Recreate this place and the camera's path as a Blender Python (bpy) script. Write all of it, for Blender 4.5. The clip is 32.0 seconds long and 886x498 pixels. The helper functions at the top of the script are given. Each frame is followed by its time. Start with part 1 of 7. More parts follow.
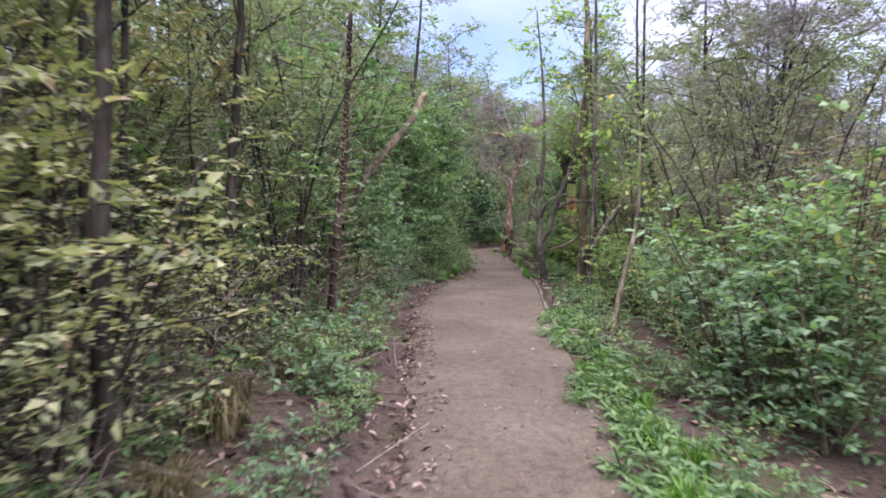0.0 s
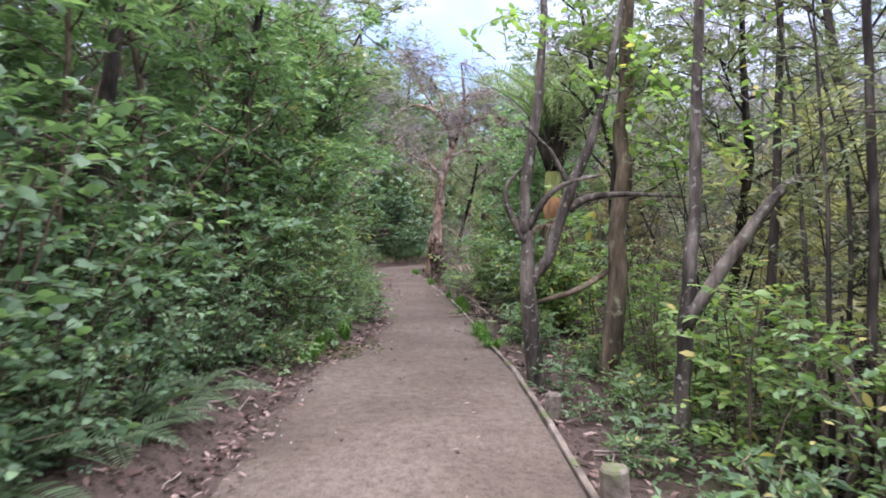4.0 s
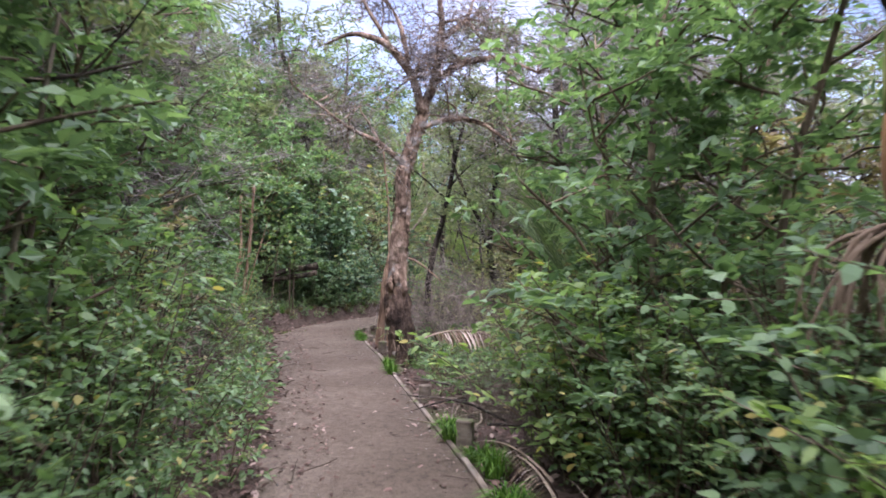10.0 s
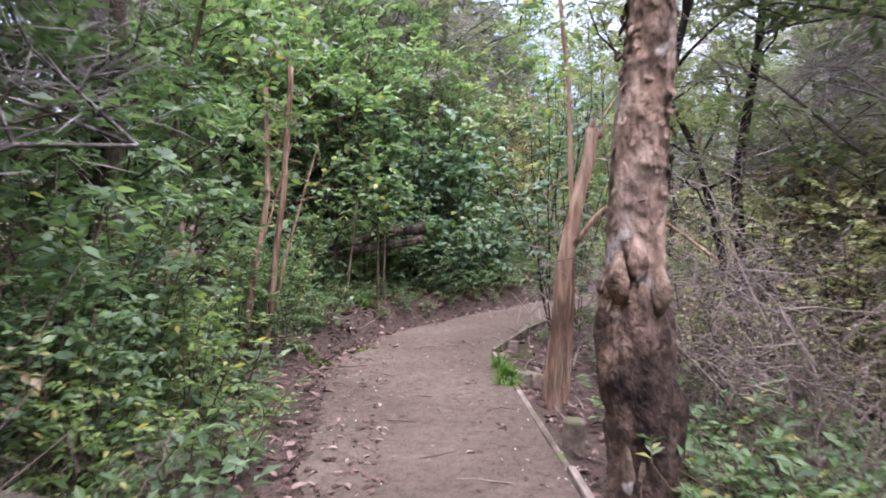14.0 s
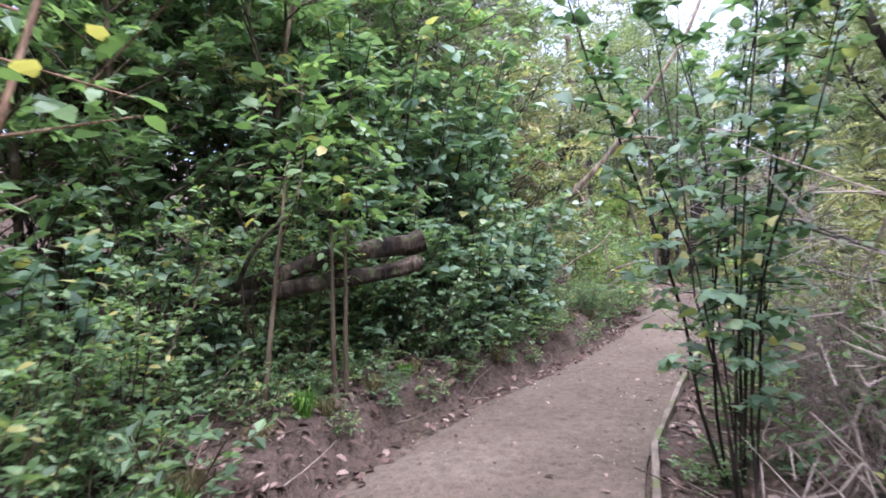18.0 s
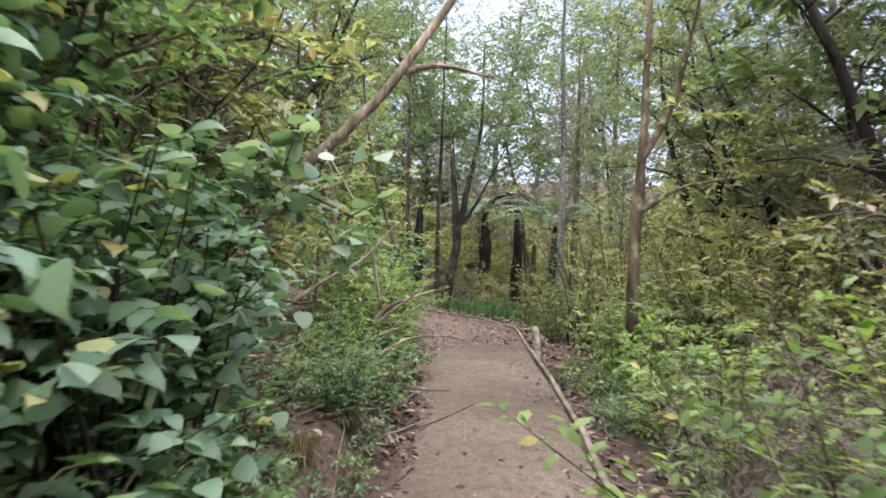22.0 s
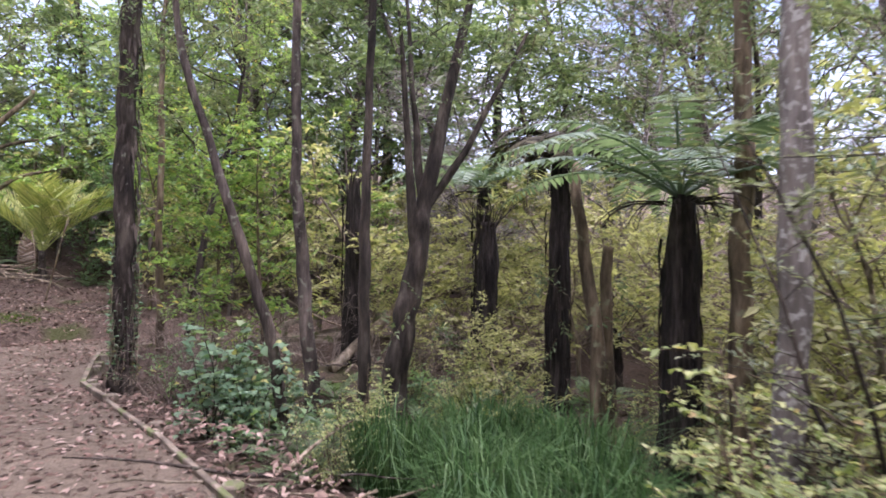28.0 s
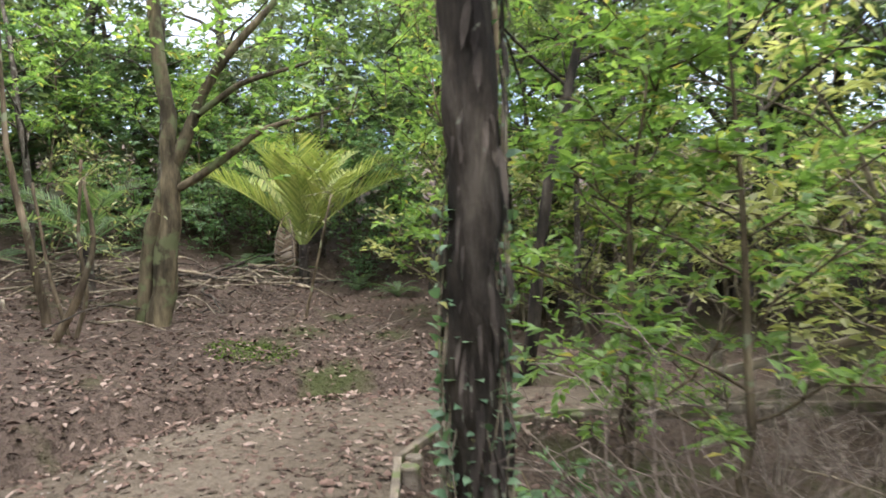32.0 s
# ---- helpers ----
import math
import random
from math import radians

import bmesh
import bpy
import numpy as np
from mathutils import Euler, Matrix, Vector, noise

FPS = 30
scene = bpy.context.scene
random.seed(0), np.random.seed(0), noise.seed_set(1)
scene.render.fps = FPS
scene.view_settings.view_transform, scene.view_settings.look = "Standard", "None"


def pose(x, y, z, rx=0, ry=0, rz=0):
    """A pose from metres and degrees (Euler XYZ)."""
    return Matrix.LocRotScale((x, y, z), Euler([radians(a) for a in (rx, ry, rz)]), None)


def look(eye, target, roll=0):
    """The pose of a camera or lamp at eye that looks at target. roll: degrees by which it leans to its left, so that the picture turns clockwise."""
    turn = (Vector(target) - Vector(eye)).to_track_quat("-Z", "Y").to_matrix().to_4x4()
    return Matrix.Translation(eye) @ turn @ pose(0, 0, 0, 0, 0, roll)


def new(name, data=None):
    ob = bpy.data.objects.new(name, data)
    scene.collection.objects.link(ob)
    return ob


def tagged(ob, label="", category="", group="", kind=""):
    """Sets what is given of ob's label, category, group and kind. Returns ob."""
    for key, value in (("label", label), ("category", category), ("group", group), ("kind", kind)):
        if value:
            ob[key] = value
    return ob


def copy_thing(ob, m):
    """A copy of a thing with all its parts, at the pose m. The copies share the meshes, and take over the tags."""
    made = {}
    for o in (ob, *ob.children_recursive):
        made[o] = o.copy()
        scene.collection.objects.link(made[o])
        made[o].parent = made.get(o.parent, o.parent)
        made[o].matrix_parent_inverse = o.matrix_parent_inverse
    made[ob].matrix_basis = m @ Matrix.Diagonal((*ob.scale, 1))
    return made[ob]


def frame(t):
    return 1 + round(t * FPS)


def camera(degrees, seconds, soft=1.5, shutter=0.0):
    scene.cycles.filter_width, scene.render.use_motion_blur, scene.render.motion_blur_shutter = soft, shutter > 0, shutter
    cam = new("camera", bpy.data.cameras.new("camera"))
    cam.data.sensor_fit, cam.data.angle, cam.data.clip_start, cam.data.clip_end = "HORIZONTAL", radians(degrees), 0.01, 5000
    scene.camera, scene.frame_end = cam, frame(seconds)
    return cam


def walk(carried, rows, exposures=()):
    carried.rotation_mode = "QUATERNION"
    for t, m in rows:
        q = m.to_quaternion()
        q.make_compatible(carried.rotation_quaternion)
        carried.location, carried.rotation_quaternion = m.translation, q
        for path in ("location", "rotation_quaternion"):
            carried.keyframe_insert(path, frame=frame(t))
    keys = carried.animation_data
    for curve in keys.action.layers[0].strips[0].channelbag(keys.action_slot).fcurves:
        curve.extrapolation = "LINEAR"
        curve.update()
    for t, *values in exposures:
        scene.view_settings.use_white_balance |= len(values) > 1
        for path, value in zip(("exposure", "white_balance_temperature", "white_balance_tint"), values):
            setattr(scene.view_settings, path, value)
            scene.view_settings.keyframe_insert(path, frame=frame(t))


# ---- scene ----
cam = camera(67.1, 32.0, 1.75, 0.4)

SKY, SUN = 0.115, 4.3
EXPOSURE = [(0, 1.32, 5850, 27), (4, 1.68, 5700, 26), (8, 1.62, 5850, 22), (9.5, 1.6, 5850, 26), (11, 1.8, 5650, 33), (13, 1.87, 5750, 33), (14, 1.97, 5800, 34), (18, 2.14, 5550, 29), (20, 2.15, 5600, 28), (22, 1.75, 6150, 20), (24, 1.66, 5750, 36), (26.5, 1.62, 5850, 34), (27, 1.66, 5850, 35), (28, 1.86, 5950, 33), (30, 2.0, 6050, 27), (31, 1.97, 6150, 16), (32, 1.96, 6100, 12)]  # seconds, stops, kelvin, tint
PATH = [
    (0, (0.000, -0.000, 1.280), (0.000, 1.998, 1.199), 0.2),
    (0.5, (0.122, 1.064, 1.257), (0.103, 3.062, 1.164), -0.1),
    (1, (0.254, 2.131, 1.254), (0.216, 4.126, 1.131), 0.0),
    (1.5, (0.350, 3.190, 1.271), (0.290, 5.187, 1.176), -0.7),
    (2, (0.420, 4.200, 1.292), (0.329, 6.196, 1.190), -0.5),
    (2.5, (0.446, 5.152, 1.314), (0.326, 7.147, 1.231), -1.6),
    (3, (0.458, 6.056, 1.326), (0.322, 8.049, 1.245), -0.2),
    (3.5, (0.439, 6.881, 1.327), (0.346, 8.877, 1.249), 1.0),
    (4, (0.439, 7.627, 1.328), (0.688, 9.611, 1.275), 1.6),
    (4.5, (0.452, 8.327, 1.325), (0.725, 10.308, 1.281), 0.7),
    (6.5, (0.641, 10.647, 1.272), (0.957, 12.622, 1.272), -0.5),
    (7, (0.708, 11.312, 1.305), (1.034, 13.285, 1.304), -0.1),
    (7.5, (0.786, 11.991, 1.342), (1.124, 13.962, 1.362), -0.1),
    (8, (0.882, 12.676, 1.340), (1.238, 14.643, 1.388), 0.1),
    (8.5, (0.988, 13.380, 1.333), (1.361, 15.344, 1.384), 0.6),
    (9, (1.044, 14.114, 1.321), (1.436, 16.075, 1.376), 0.7),
    (9.5, (1.093, 14.870, 1.322), (1.500, 16.828, 1.374), 0.2),
    (10, (1.129, 15.686, 1.315), (1.540, 17.642, 1.369), 0.2),
    (10.5, (1.162, 16.514, 1.299), (1.587, 18.468, 1.334), 0.0),
    (11, (1.197, 17.326, 1.284), (1.622, 19.280, 1.296), -0.1),
    (11.5, (1.238, 18.118, 1.270), (1.679, 20.069, 1.268), -0.0),
    (12, (1.283, 18.932, 1.267), (1.727, 20.882, 1.276), -0.2),
    (12.5, (1.350, 19.747, 1.270), (1.802, 21.695, 1.270), 0.1),
    (13, (1.400, 20.543, 1.276), (1.843, 22.494, 1.266), 0.2),
    (13.5, (1.440, 21.329, 1.274), (1.776, 23.300, 1.250), -0.2),
    (14, (1.450, 22.098, 1.292), (1.511, 24.096, 1.237), 0.0),
    (14.5, (1.468, 22.814, 1.297), (1.542, 24.812, 1.224), 1.1),
    (16.5, (1.219, 24.761, 1.318), (1.415, 26.752, 1.293), -0.3),
    (17, (1.217, 25.402, 1.325), (1.407, 27.393, 1.289), -0.8),
    (17.5, (1.228, 26.055, 1.325), (1.404, 28.047, 1.296), -1.3),
    (18, (1.240, 26.694, 1.319), (1.396, 28.688, 1.298), -1.4),
    (18.5, (1.265, 27.314, 1.311), (1.422, 29.308, 1.302), -1.3),
    (19, (1.337, 27.914, 1.309), (1.499, 29.908, 1.303), -1.0),
    (19.5, (1.465, 28.508, 1.310), (1.672, 30.497, 1.300), 0.2),
    (20, (1.630, 29.141, 1.300), (1.888, 31.124, 1.276), 0.4),
    (20.5, (1.829, 29.781, 1.292), (2.390, 31.700, 1.285), 1.2),
    (21, (2.058, 30.400, 1.310), (2.941, 32.195, 1.326), 1.5),
    (21.5, (2.309, 31.037, 1.309), (3.206, 32.825, 1.319), 1.3),
    (22, (2.596, 31.723, 1.287), (3.499, 33.508, 1.292), 1.2),
    (22.5, (2.936, 32.456, 1.265), (3.833, 34.243, 1.261), 1.1),
    (23, (3.346, 33.165, 1.240), (4.250, 34.949, 1.240), 1.0),
    (23.5, (3.833, 33.885, 1.247), (4.768, 35.652, 1.260), 0.8),
    (24, (4.381, 34.606, 1.251), (5.356, 36.352, 1.275), 1.4),
    (24.5, (4.977, 35.357, 1.272), (5.964, 37.096, 1.323), 1.2),
    (26.5, (7.049, 38.509, 1.297), (8.003, 40.266, 1.352), 1.0),
    (27, (7.399, 39.345, 1.292), (8.350, 41.104, 1.357), 0.5),
    (27.5, (7.726, 40.189, 1.287), (8.657, 41.959, 1.336), 0.6),
    (28, (8.017, 41.018, 1.295), (8.926, 42.799, 1.344), 0.3),
    (28.5, (8.201, 41.846, 1.319), (9.035, 43.664, 1.354), 0.3),
    (29, (8.303, 42.636, 1.322), (8.787, 44.577, 1.330), -0.3),
    (29.5, (8.325, 43.384, 1.304), (8.585, 45.367, 1.321), -1.1),
    (30, (8.288, 44.135, 1.284), (8.550, 46.117, 1.299), -0.8),
    (30.5, (8.199, 44.893, 1.285), (8.447, 46.878, 1.300), -0.8),
    (31, (8.150, 45.619, 1.296), (8.400, 47.604, 1.315), -1.2),
    (31.5, (8.002, 46.372, 1.296), (8.256, 48.356, 1.313), -1.4),
    (32, (7.800, 47.156, 1.346), (8.042, 49.142, 1.365), -1.3),
]
walk(cam, [(t, look(eye, target, roll)) for t, eye, target, roll in PATH], EXPOSURE)


# ---- light ----
world = bpy.data.worlds.new("overcast_sky")
scene.world = world
world.use_nodes = True
wn, wl = world.node_tree.nodes, world.node_tree.links
sky = wn.new("ShaderNodeTexSky")
sky.sky_type, sky.sun_disc = "NISHITA", False
sky.sun_elevation, sky.sun_rotation = radians(76), radians(180)
sky.air_density, sky.dust_density = 1.0, 2.5
clouds = wn.new("ShaderNodeTexNoise")
clouds.inputs["Scale"].default_value, clouds.inputs["Detail"].default_value = 2.2, 5.0
wramp = wn.new("ShaderNodeValToRGB")
wramp.color_ramp.elements[0].position, wramp.color_ramp.elements[1].position = 0.38, 0.72
wmix = wn.new("ShaderNodeMixRGB")
wmix.inputs["Color2"].default_value = (5.2, 5.4, 5.9, 1)
wcoord = wn.new("ShaderNodeTexCoord")
wl.new(wcoord.outputs["Generated"], clouds.inputs["Vector"])
wl.new(clouds.outputs["Fac"], wramp.inputs["Fac"])
wl.new(wramp.outputs["Color"], wmix.inputs["Fac"])
wl.new(sky.outputs["Color"], wmix.inputs["Color1"])
wl.new(wmix.outputs["Color"], wn["Background"].inputs["Color"])
wn["Background"].inputs["Strength"].default_value = SKY
sun = new("sun", bpy.data.lights.new("sun", "SUN"))
sun.data.energy, sun.data.angle, sun.data.color = SUN, radians(110), (1.0, 0.96, 0.89)
sun.matrix_world = look((0, 0, 30), (0, 7.5, 0))


# ---- materials ----
def mat_new(name):
    m = bpy.data.materials.new(name)
    m.use_nodes = True
    nt = m.node_tree
    return m, nt.nodes, nt.links, nt.nodes["Principled BSDF"]


def ramp(n, l, fac, stops):
    r = n.new("ShaderNodeValToRGB")
    cr = r.color_ramp
    while len(cr.elements) < len(stops):
        cr.elements.new(0.5)
    for e, (p, c) in zip(cr.elements, stops):
        e.position, e.color = p, (*c, 1)
    l.new(fac, r.inputs["Fac"])
    return r.outputs["Color"]


def tex(n, l, kind, scale, detail=4.0, space="Object", stretch=None):
    c = n.new("ShaderNodeTexCoord")
    t = n.new(kind)
    t.inputs["Scale"].default_value = scale
    if "Detail" in t.inputs:
        t.inputs["Detail"].default_value = detail
    src = c.outputs[space]
    if stretch:
        mp = n.new("ShaderNodeMapping")
        mp.inputs["Scale"].default_value = stretch
        l.new(src, mp.inputs["Vector"])
        src = mp.outputs["Vector"]
    l.new(src, t.inputs["Vector"])
    return t


def bump(n, l, height, strength, dist, bsdf):
    b = n.new("ShaderNodeBump")
    b.inputs["Strength"].default_value, b.inputs["Distance"].default_value = strength, dist
    l.new(height, b.inputs["Height"])
    l.new(b.outputs["Normal"], bsdf.inputs["Normal"])


def leaf_mat(name, c1, c2, c3=None, rough=0.42, translucent=0.3, odd=None):
    """Leaf: colour varies from leaf to leaf, with faint mottling and light passing through."""
    m, n, l, b = mat_new(name)
    geo = n.new("ShaderNodeNewGeometry")
    stops = [(0.0, c1), (0.55, c2), (0.93, c3 or c2)]
    if odd:
        stops += [(0.965, odd)]
    col = ramp(n, l, geo.outputs["Random Per Island"], stops)
    nz = tex(n, l, "ShaderNodeTexNoise", 2.2, 3.0)
    hsv = n.new("ShaderNodeHueSaturation")
    mr = n.new("ShaderNodeMapRange")
    mr.inputs["To Min"].default_value, mr.inputs["To Max"].default_value = 0.6, 1.4
    l.new(nz.outputs["Fac"], mr.inputs["Value"])
    l.new(mr.outputs["Result"], hsv.inputs["Value"])
    hsv.inputs["Saturation"].default_value = 0.76
    l.new(col, hsv.inputs["Color"])
    fine = tex(n, l, "ShaderNodeTexNoise", 60.0, 2.0)
    bump(n, l, fine.outputs["Fac"], 0.25, 0.004, b)
    l.new(hsv.outputs["Color"], b.inputs["Base Color"])
    b.inputs["Roughness"].default_value = rough
    b.inputs["Specular IOR Level"].default_value = 0.36
    tr = n.new("ShaderNodeBsdfTranslucent")
    tc = n.new("ShaderNodeMixRGB")
    tc.blend_type, tc.inputs["Fac"].default_value = "MULTIPLY", 1.0
    tc.inputs["Color2"].default_value = (1.4, 1.5, 0.75, 1)
    l.new(hsv.outputs["Color"], tc.inputs["Color1"])
    l.new(tc.outputs["Color"], tr.inputs["Color"])
    mx = n.new("ShaderNodeMixShader")
    mx.inputs["Fac"].default_value = translucent
    l.new(b.outputs["BSDF"], mx.inputs[1])
    l.new(tr.outputs["BSDF"], mx.inputs[2])
    l.new(mx.outputs["Shader"], n["Material Output"].inputs["Surface"])
    return m


def bark_mat(name, dark, mid, light, scale=9.0, stretch=(1, 1, 0.22), lichen=None, amount=0.0, depth=0.02, spots=5.0):
    m, n, l, b = mat_new(name)
    a = tex(n, l, "ShaderNodeTexNoise", scale, 8.0, stretch=stretch)
    a.inputs["Roughness"].default_value = 0.65
    col = ramp(n, l, a.outputs["Fac"], [(0.36, dark), (0.5, mid), (0.64, light)])
    patch = tex(n, l, "ShaderNodeTexNoise", 3.1, 5.0, stretch=(1, 1, 0.5))
    mott = n.new("ShaderNodeMixRGB")
    mott.blend_type, mott.inputs["Fac"].default_value = "MULTIPLY", 0.85
    l.new(col, mott.inputs["Color1"])
    l.new(ramp(n, l, patch.outputs["Fac"], [(0.34, (0.45, 0.45, 0.45)), (0.5, (0.95, 0.95, 0.95)), (0.66, (1.45, 1.42, 1.36))]), mott.inputs["Color2"])
    col = mott.outputs["Color"]
    if lichen:
        p = tex(n, l, "ShaderNodeTexNoise", spots, 6.0)
        mask = ramp(n, l, p.outputs["Fac"], [(0.62 - amount * 0.25, (0, 0, 0)), (0.68 - amount * 0.2, (1, 1, 1))])
        mx = n.new("ShaderNodeMixRGB")
        mx.inputs["Color2"].default_value = (*lichen, 1)
        l.new(mask, mx.inputs["Fac"])
        l.new(col, mx.inputs["Color1"])
        col = mx.outputs["Color"]
    l.new(col, b.inputs["Base Color"])
    b.inputs["Roughness"].default_value = 0.9
    b.inputs["Specular IOR Level"].default_value = 0.2
    g = tex(n, l, "ShaderNodeTexNoise", scale * 2.6, 6.0, stretch=stretch)
    bump(n, l, g.outputs["Fac"], 1.0, depth * 1.6, b)
    return m


def ground_mat():
    m, n, l, b = mat_new("forest_floor")
    a = tex(n, l, "ShaderNodeTexNoise", 1.3, 8.0)
    fine = tex(n, l, "ShaderNodeTexVoronoi", 26.0)
    col = ramp(n, l, a.outputs["Fac"], [(0.3, (0.018, 0.013, 0.01)), (0.5, (0.04, 0.029, 0.022)), (0.7, (0.068, 0.05, 0.039))])
    lit = ramp(n, l, fine.outputs["Color"], [(0.2, (0.025, 0.017, 0.013)), (0.55, (0.07, 0.049, 0.038)), (0.9, (0.17, 0.125, 0.1))])
    mx = n.new("ShaderNodeMixRGB")
    mx.inputs["Fac"].default_value = 0.42
    l.new(col, mx.inputs["Color1"])
    l.new(lit, mx.inputs["Color2"])
    moss = tex(n, l, "ShaderNodeTexNoise", 0.9, 6.0)
    mask = ramp(n, l, moss.outputs["Fac"], [(0.56, (0, 0, 0)), (0.68, (0.75, 0.75, 0.75))])
    mm = n.new("ShaderNodeMixRGB")
    mm.inputs["Color2"].default_value = (0.05, 0.065, 0.018, 1)
    l.new(mask, mm.inputs["Fac"])
    l.new(mx.outputs["Color"], mm.inputs["Color1"])
    l.new(mm.outputs["Color"], b.inputs["Base Color"])
    b.inputs["Roughness"].default_value = 0.95
    b.inputs["Specular IOR Level"].default_value = 0.15
    bump(n, l, fine.outputs["Distance"], 0.8, 0.03, b)
    return m


def path_mat():
    m, n, l, b = mat_new("packed_gravel_path")
    big = tex(n, l, "ShaderNodeTexNoise", 0.7, 5.0)
    col = ramp(n, l, big.outputs["Fac"], [(0.3, (0.06, 0.048, 0.036)), (0.5, (0.083, 0.067, 0.051)), (0.7, (0.106, 0.088, 0.069))])
    grit = tex(n, l, "ShaderNodeTexVoronoi", 75.0)
    gcol = ramp(n, l, grit.outputs["Color"], [(0.1, (0.45, 0.45, 0.45)), (0.6, (0.95, 0.93, 0.92)), (0.95, (1.6, 1.56, 1.5))])
    mx = n.new("ShaderNodeMixRGB")
    mx.blend_type, mx.inputs["Fac"].default_value = "MULTIPLY", 0.75
    l.new(col, mx.inputs["Color1"])
    l.new(gcol, mx.inputs["Color2"])
    mid = tex(n, l, "ShaderNodeTexNoise", 13.0, 9.0)
    mid.inputs["Roughness"].default_value = 0.75
    stain = ramp(n, l, mid.outputs["Fac"], [(0.36, (0.6, 0.57, 0.55)), (0.5, (1, 1, 1)), (0.66, (1.3, 1.28, 1.26))])
    m2 = n.new("ShaderNodeMixRGB")
    m2.blend_type, m2.inputs["Fac"].default_value = "MULTIPLY", 0.8
    l.new(mx.outputs["Color"], m2.inputs["Color1"])
    l.new(stain, m2.inputs["Color2"])
    l.new(m2.outputs["Color"], b.inputs["Base Color"])
    b.inputs["Roughness"].default_value = 0.93
    b.inputs["Specular IOR Level"].default_value = 0.2
    bump(n, l, grit.outputs["Distance"], 0.6, 0.008, b)
    return m


def island_mat(name, stops, rough=0.85, translucent=0.0):
    """Pieces of litter, grass or dead matter: one colour each, picked at random."""
    m, n, l, b = mat_new(name)
    geo = n.new("ShaderNodeNewGeometry")
    col = ramp(n, l, geo.outputs["Random Per Island"], stops)
    nz = tex(n, l, "ShaderNodeTexNoise", 35.0, 3.0)
    mx = n.new("ShaderNodeMixRGB")
    mx.blend_type, mx.inputs["Fac"].default_value = "MULTIPLY", 0.6
    l.new(col, mx.inputs["Color1"])
    l.new(ramp(n, l, nz.outputs["Fac"], [(0.3, (0.55, 0.55, 0.55)), (0.65, (1.2, 1.2, 1.2))]), mx.inputs["Color2"])
    l.new(mx.outputs["Color"], b.inputs["Base Color"])
    b.inputs["Roughness"].default_value = rough
    b.inputs["Specular IOR Level"].default_value = 0.25
    if translucent:
        tr = n.new("ShaderNodeBsdfTranslucent")
        l.new(mx.outputs["Color"], tr.inputs["Color"])
        ms = n.new("ShaderNodeMixShader")
        ms.inputs["Fac"].default_value = translucent
        l.new(b.outputs["BSDF"], ms.inputs[1])
        l.new(tr.outputs["BSDF"], ms.inputs[2])
        l.new(ms.outputs["Shader"], n["Material Output"].inputs["Surface"])
    return m


LEAF_DARK = leaf_mat("leaf_dark_green", (0.056, 0.122, 0.048), (0.108, 0.222, 0.082), (0.16, 0.29, 0.1), 0.42, 0.42)
LEAF_MID = leaf_mat("leaf_mid_green", (0.0558, 0.131, 0.0323), (0.111, 0.23, 0.0571), (0.186, 0.323, 0.0869), 0.4, 0.42, (0.373, 0.335, 0.0497))
LEAF_LIME = leaf_mat("leaf_lime_green", (0.085, 0.18, 0.02), (0.15, 0.28, 0.03), (0.25, 0.38, 0.05), 0.42, 0.50, (0.45, 0.36, 0.03))
LEAF_PALE = leaf_mat("leaf_pale_olive", (0.115, 0.144, 0.046), (0.23, 0.253, 0.0862), (0.414, 0.402, 0.172), 0.45, 0.38, (0.345, 0.23, 0.115))
LEAF_BLUE = leaf_mat("leaf_bluish_green", (0.0517, 0.127, 0.0633), (0.103, 0.213, 0.103), (0.165, 0.285, 0.145), 0.44, 0.36, (0.345, 0.345, 0.069))
LEAF_GREY = leaf_mat("leaf_grey_green", (0.0924, 0.125, 0.0605), (0.16, 0.202, 0.0924), (0.252, 0.286, 0.143), 0.5, 0.33)
LEAF_FAR = leaf_mat("leaf_far_green", (0.077, 0.131, 0.0554), (0.139, 0.216, 0.0847), (0.231, 0.308, 0.131), 0.5, 0.38)
LEAF_RUST = leaf_mat("leaf_rusty_olive", (0.124, 0.0884, 0.039), (0.221, 0.163, 0.0715), (0.273, 0.247, 0.104), 0.5, 0.33)
FERN_LEAF = leaf_mat("fern_green", (0.0525, 0.105, 0.0368), (0.0945, 0.168, 0.0578), (0.147, 0.221, 0.0893), 0.45, 0.38)
TREE_FERN_LEAF = leaf_mat("tree_fern_silver_green", (0.065, 0.124, 0.0715), (0.117, 0.195, 0.117), (0.195, 0.286, 0.195), 0.42, 0.38)
PALM_LEAF = leaf_mat("palm_green", (0.05, 0.1, 0.03), (0.09, 0.165, 0.048), (0.16, 0.25, 0.07), 0.34, 0.38)
PALM_YELLOW = leaf_mat("palm_yellow_green", (0.17, 0.23, 0.03), (0.29, 0.35, 0.05), (0.44, 0.44, 0.1), 0.38, 0.35)
GRASS = island_mat("grass_green", [(0, (0.03, 0.09, 0.01)), (0.5, (0.08, 0.19, 0.02)), (1, (0.15, 0.28, 0.04))], 0.5, 0.3)
GRASS_DRY = island_mat("grass_dry", [(0, (0.06, 0.07, 0.02)), (0.5, (0.14, 0.12, 0.05)), (1, (0.28, 0.22, 0.12))], 0.6, 0.25)
SEDGE = island_mat("sedge_green", [(0, (0.025, 0.065, 0.02)), (0.5, (0.055, 0.125, 0.035)), (1, (0.11, 0.19, 0.07))], 0.45, 0.35)
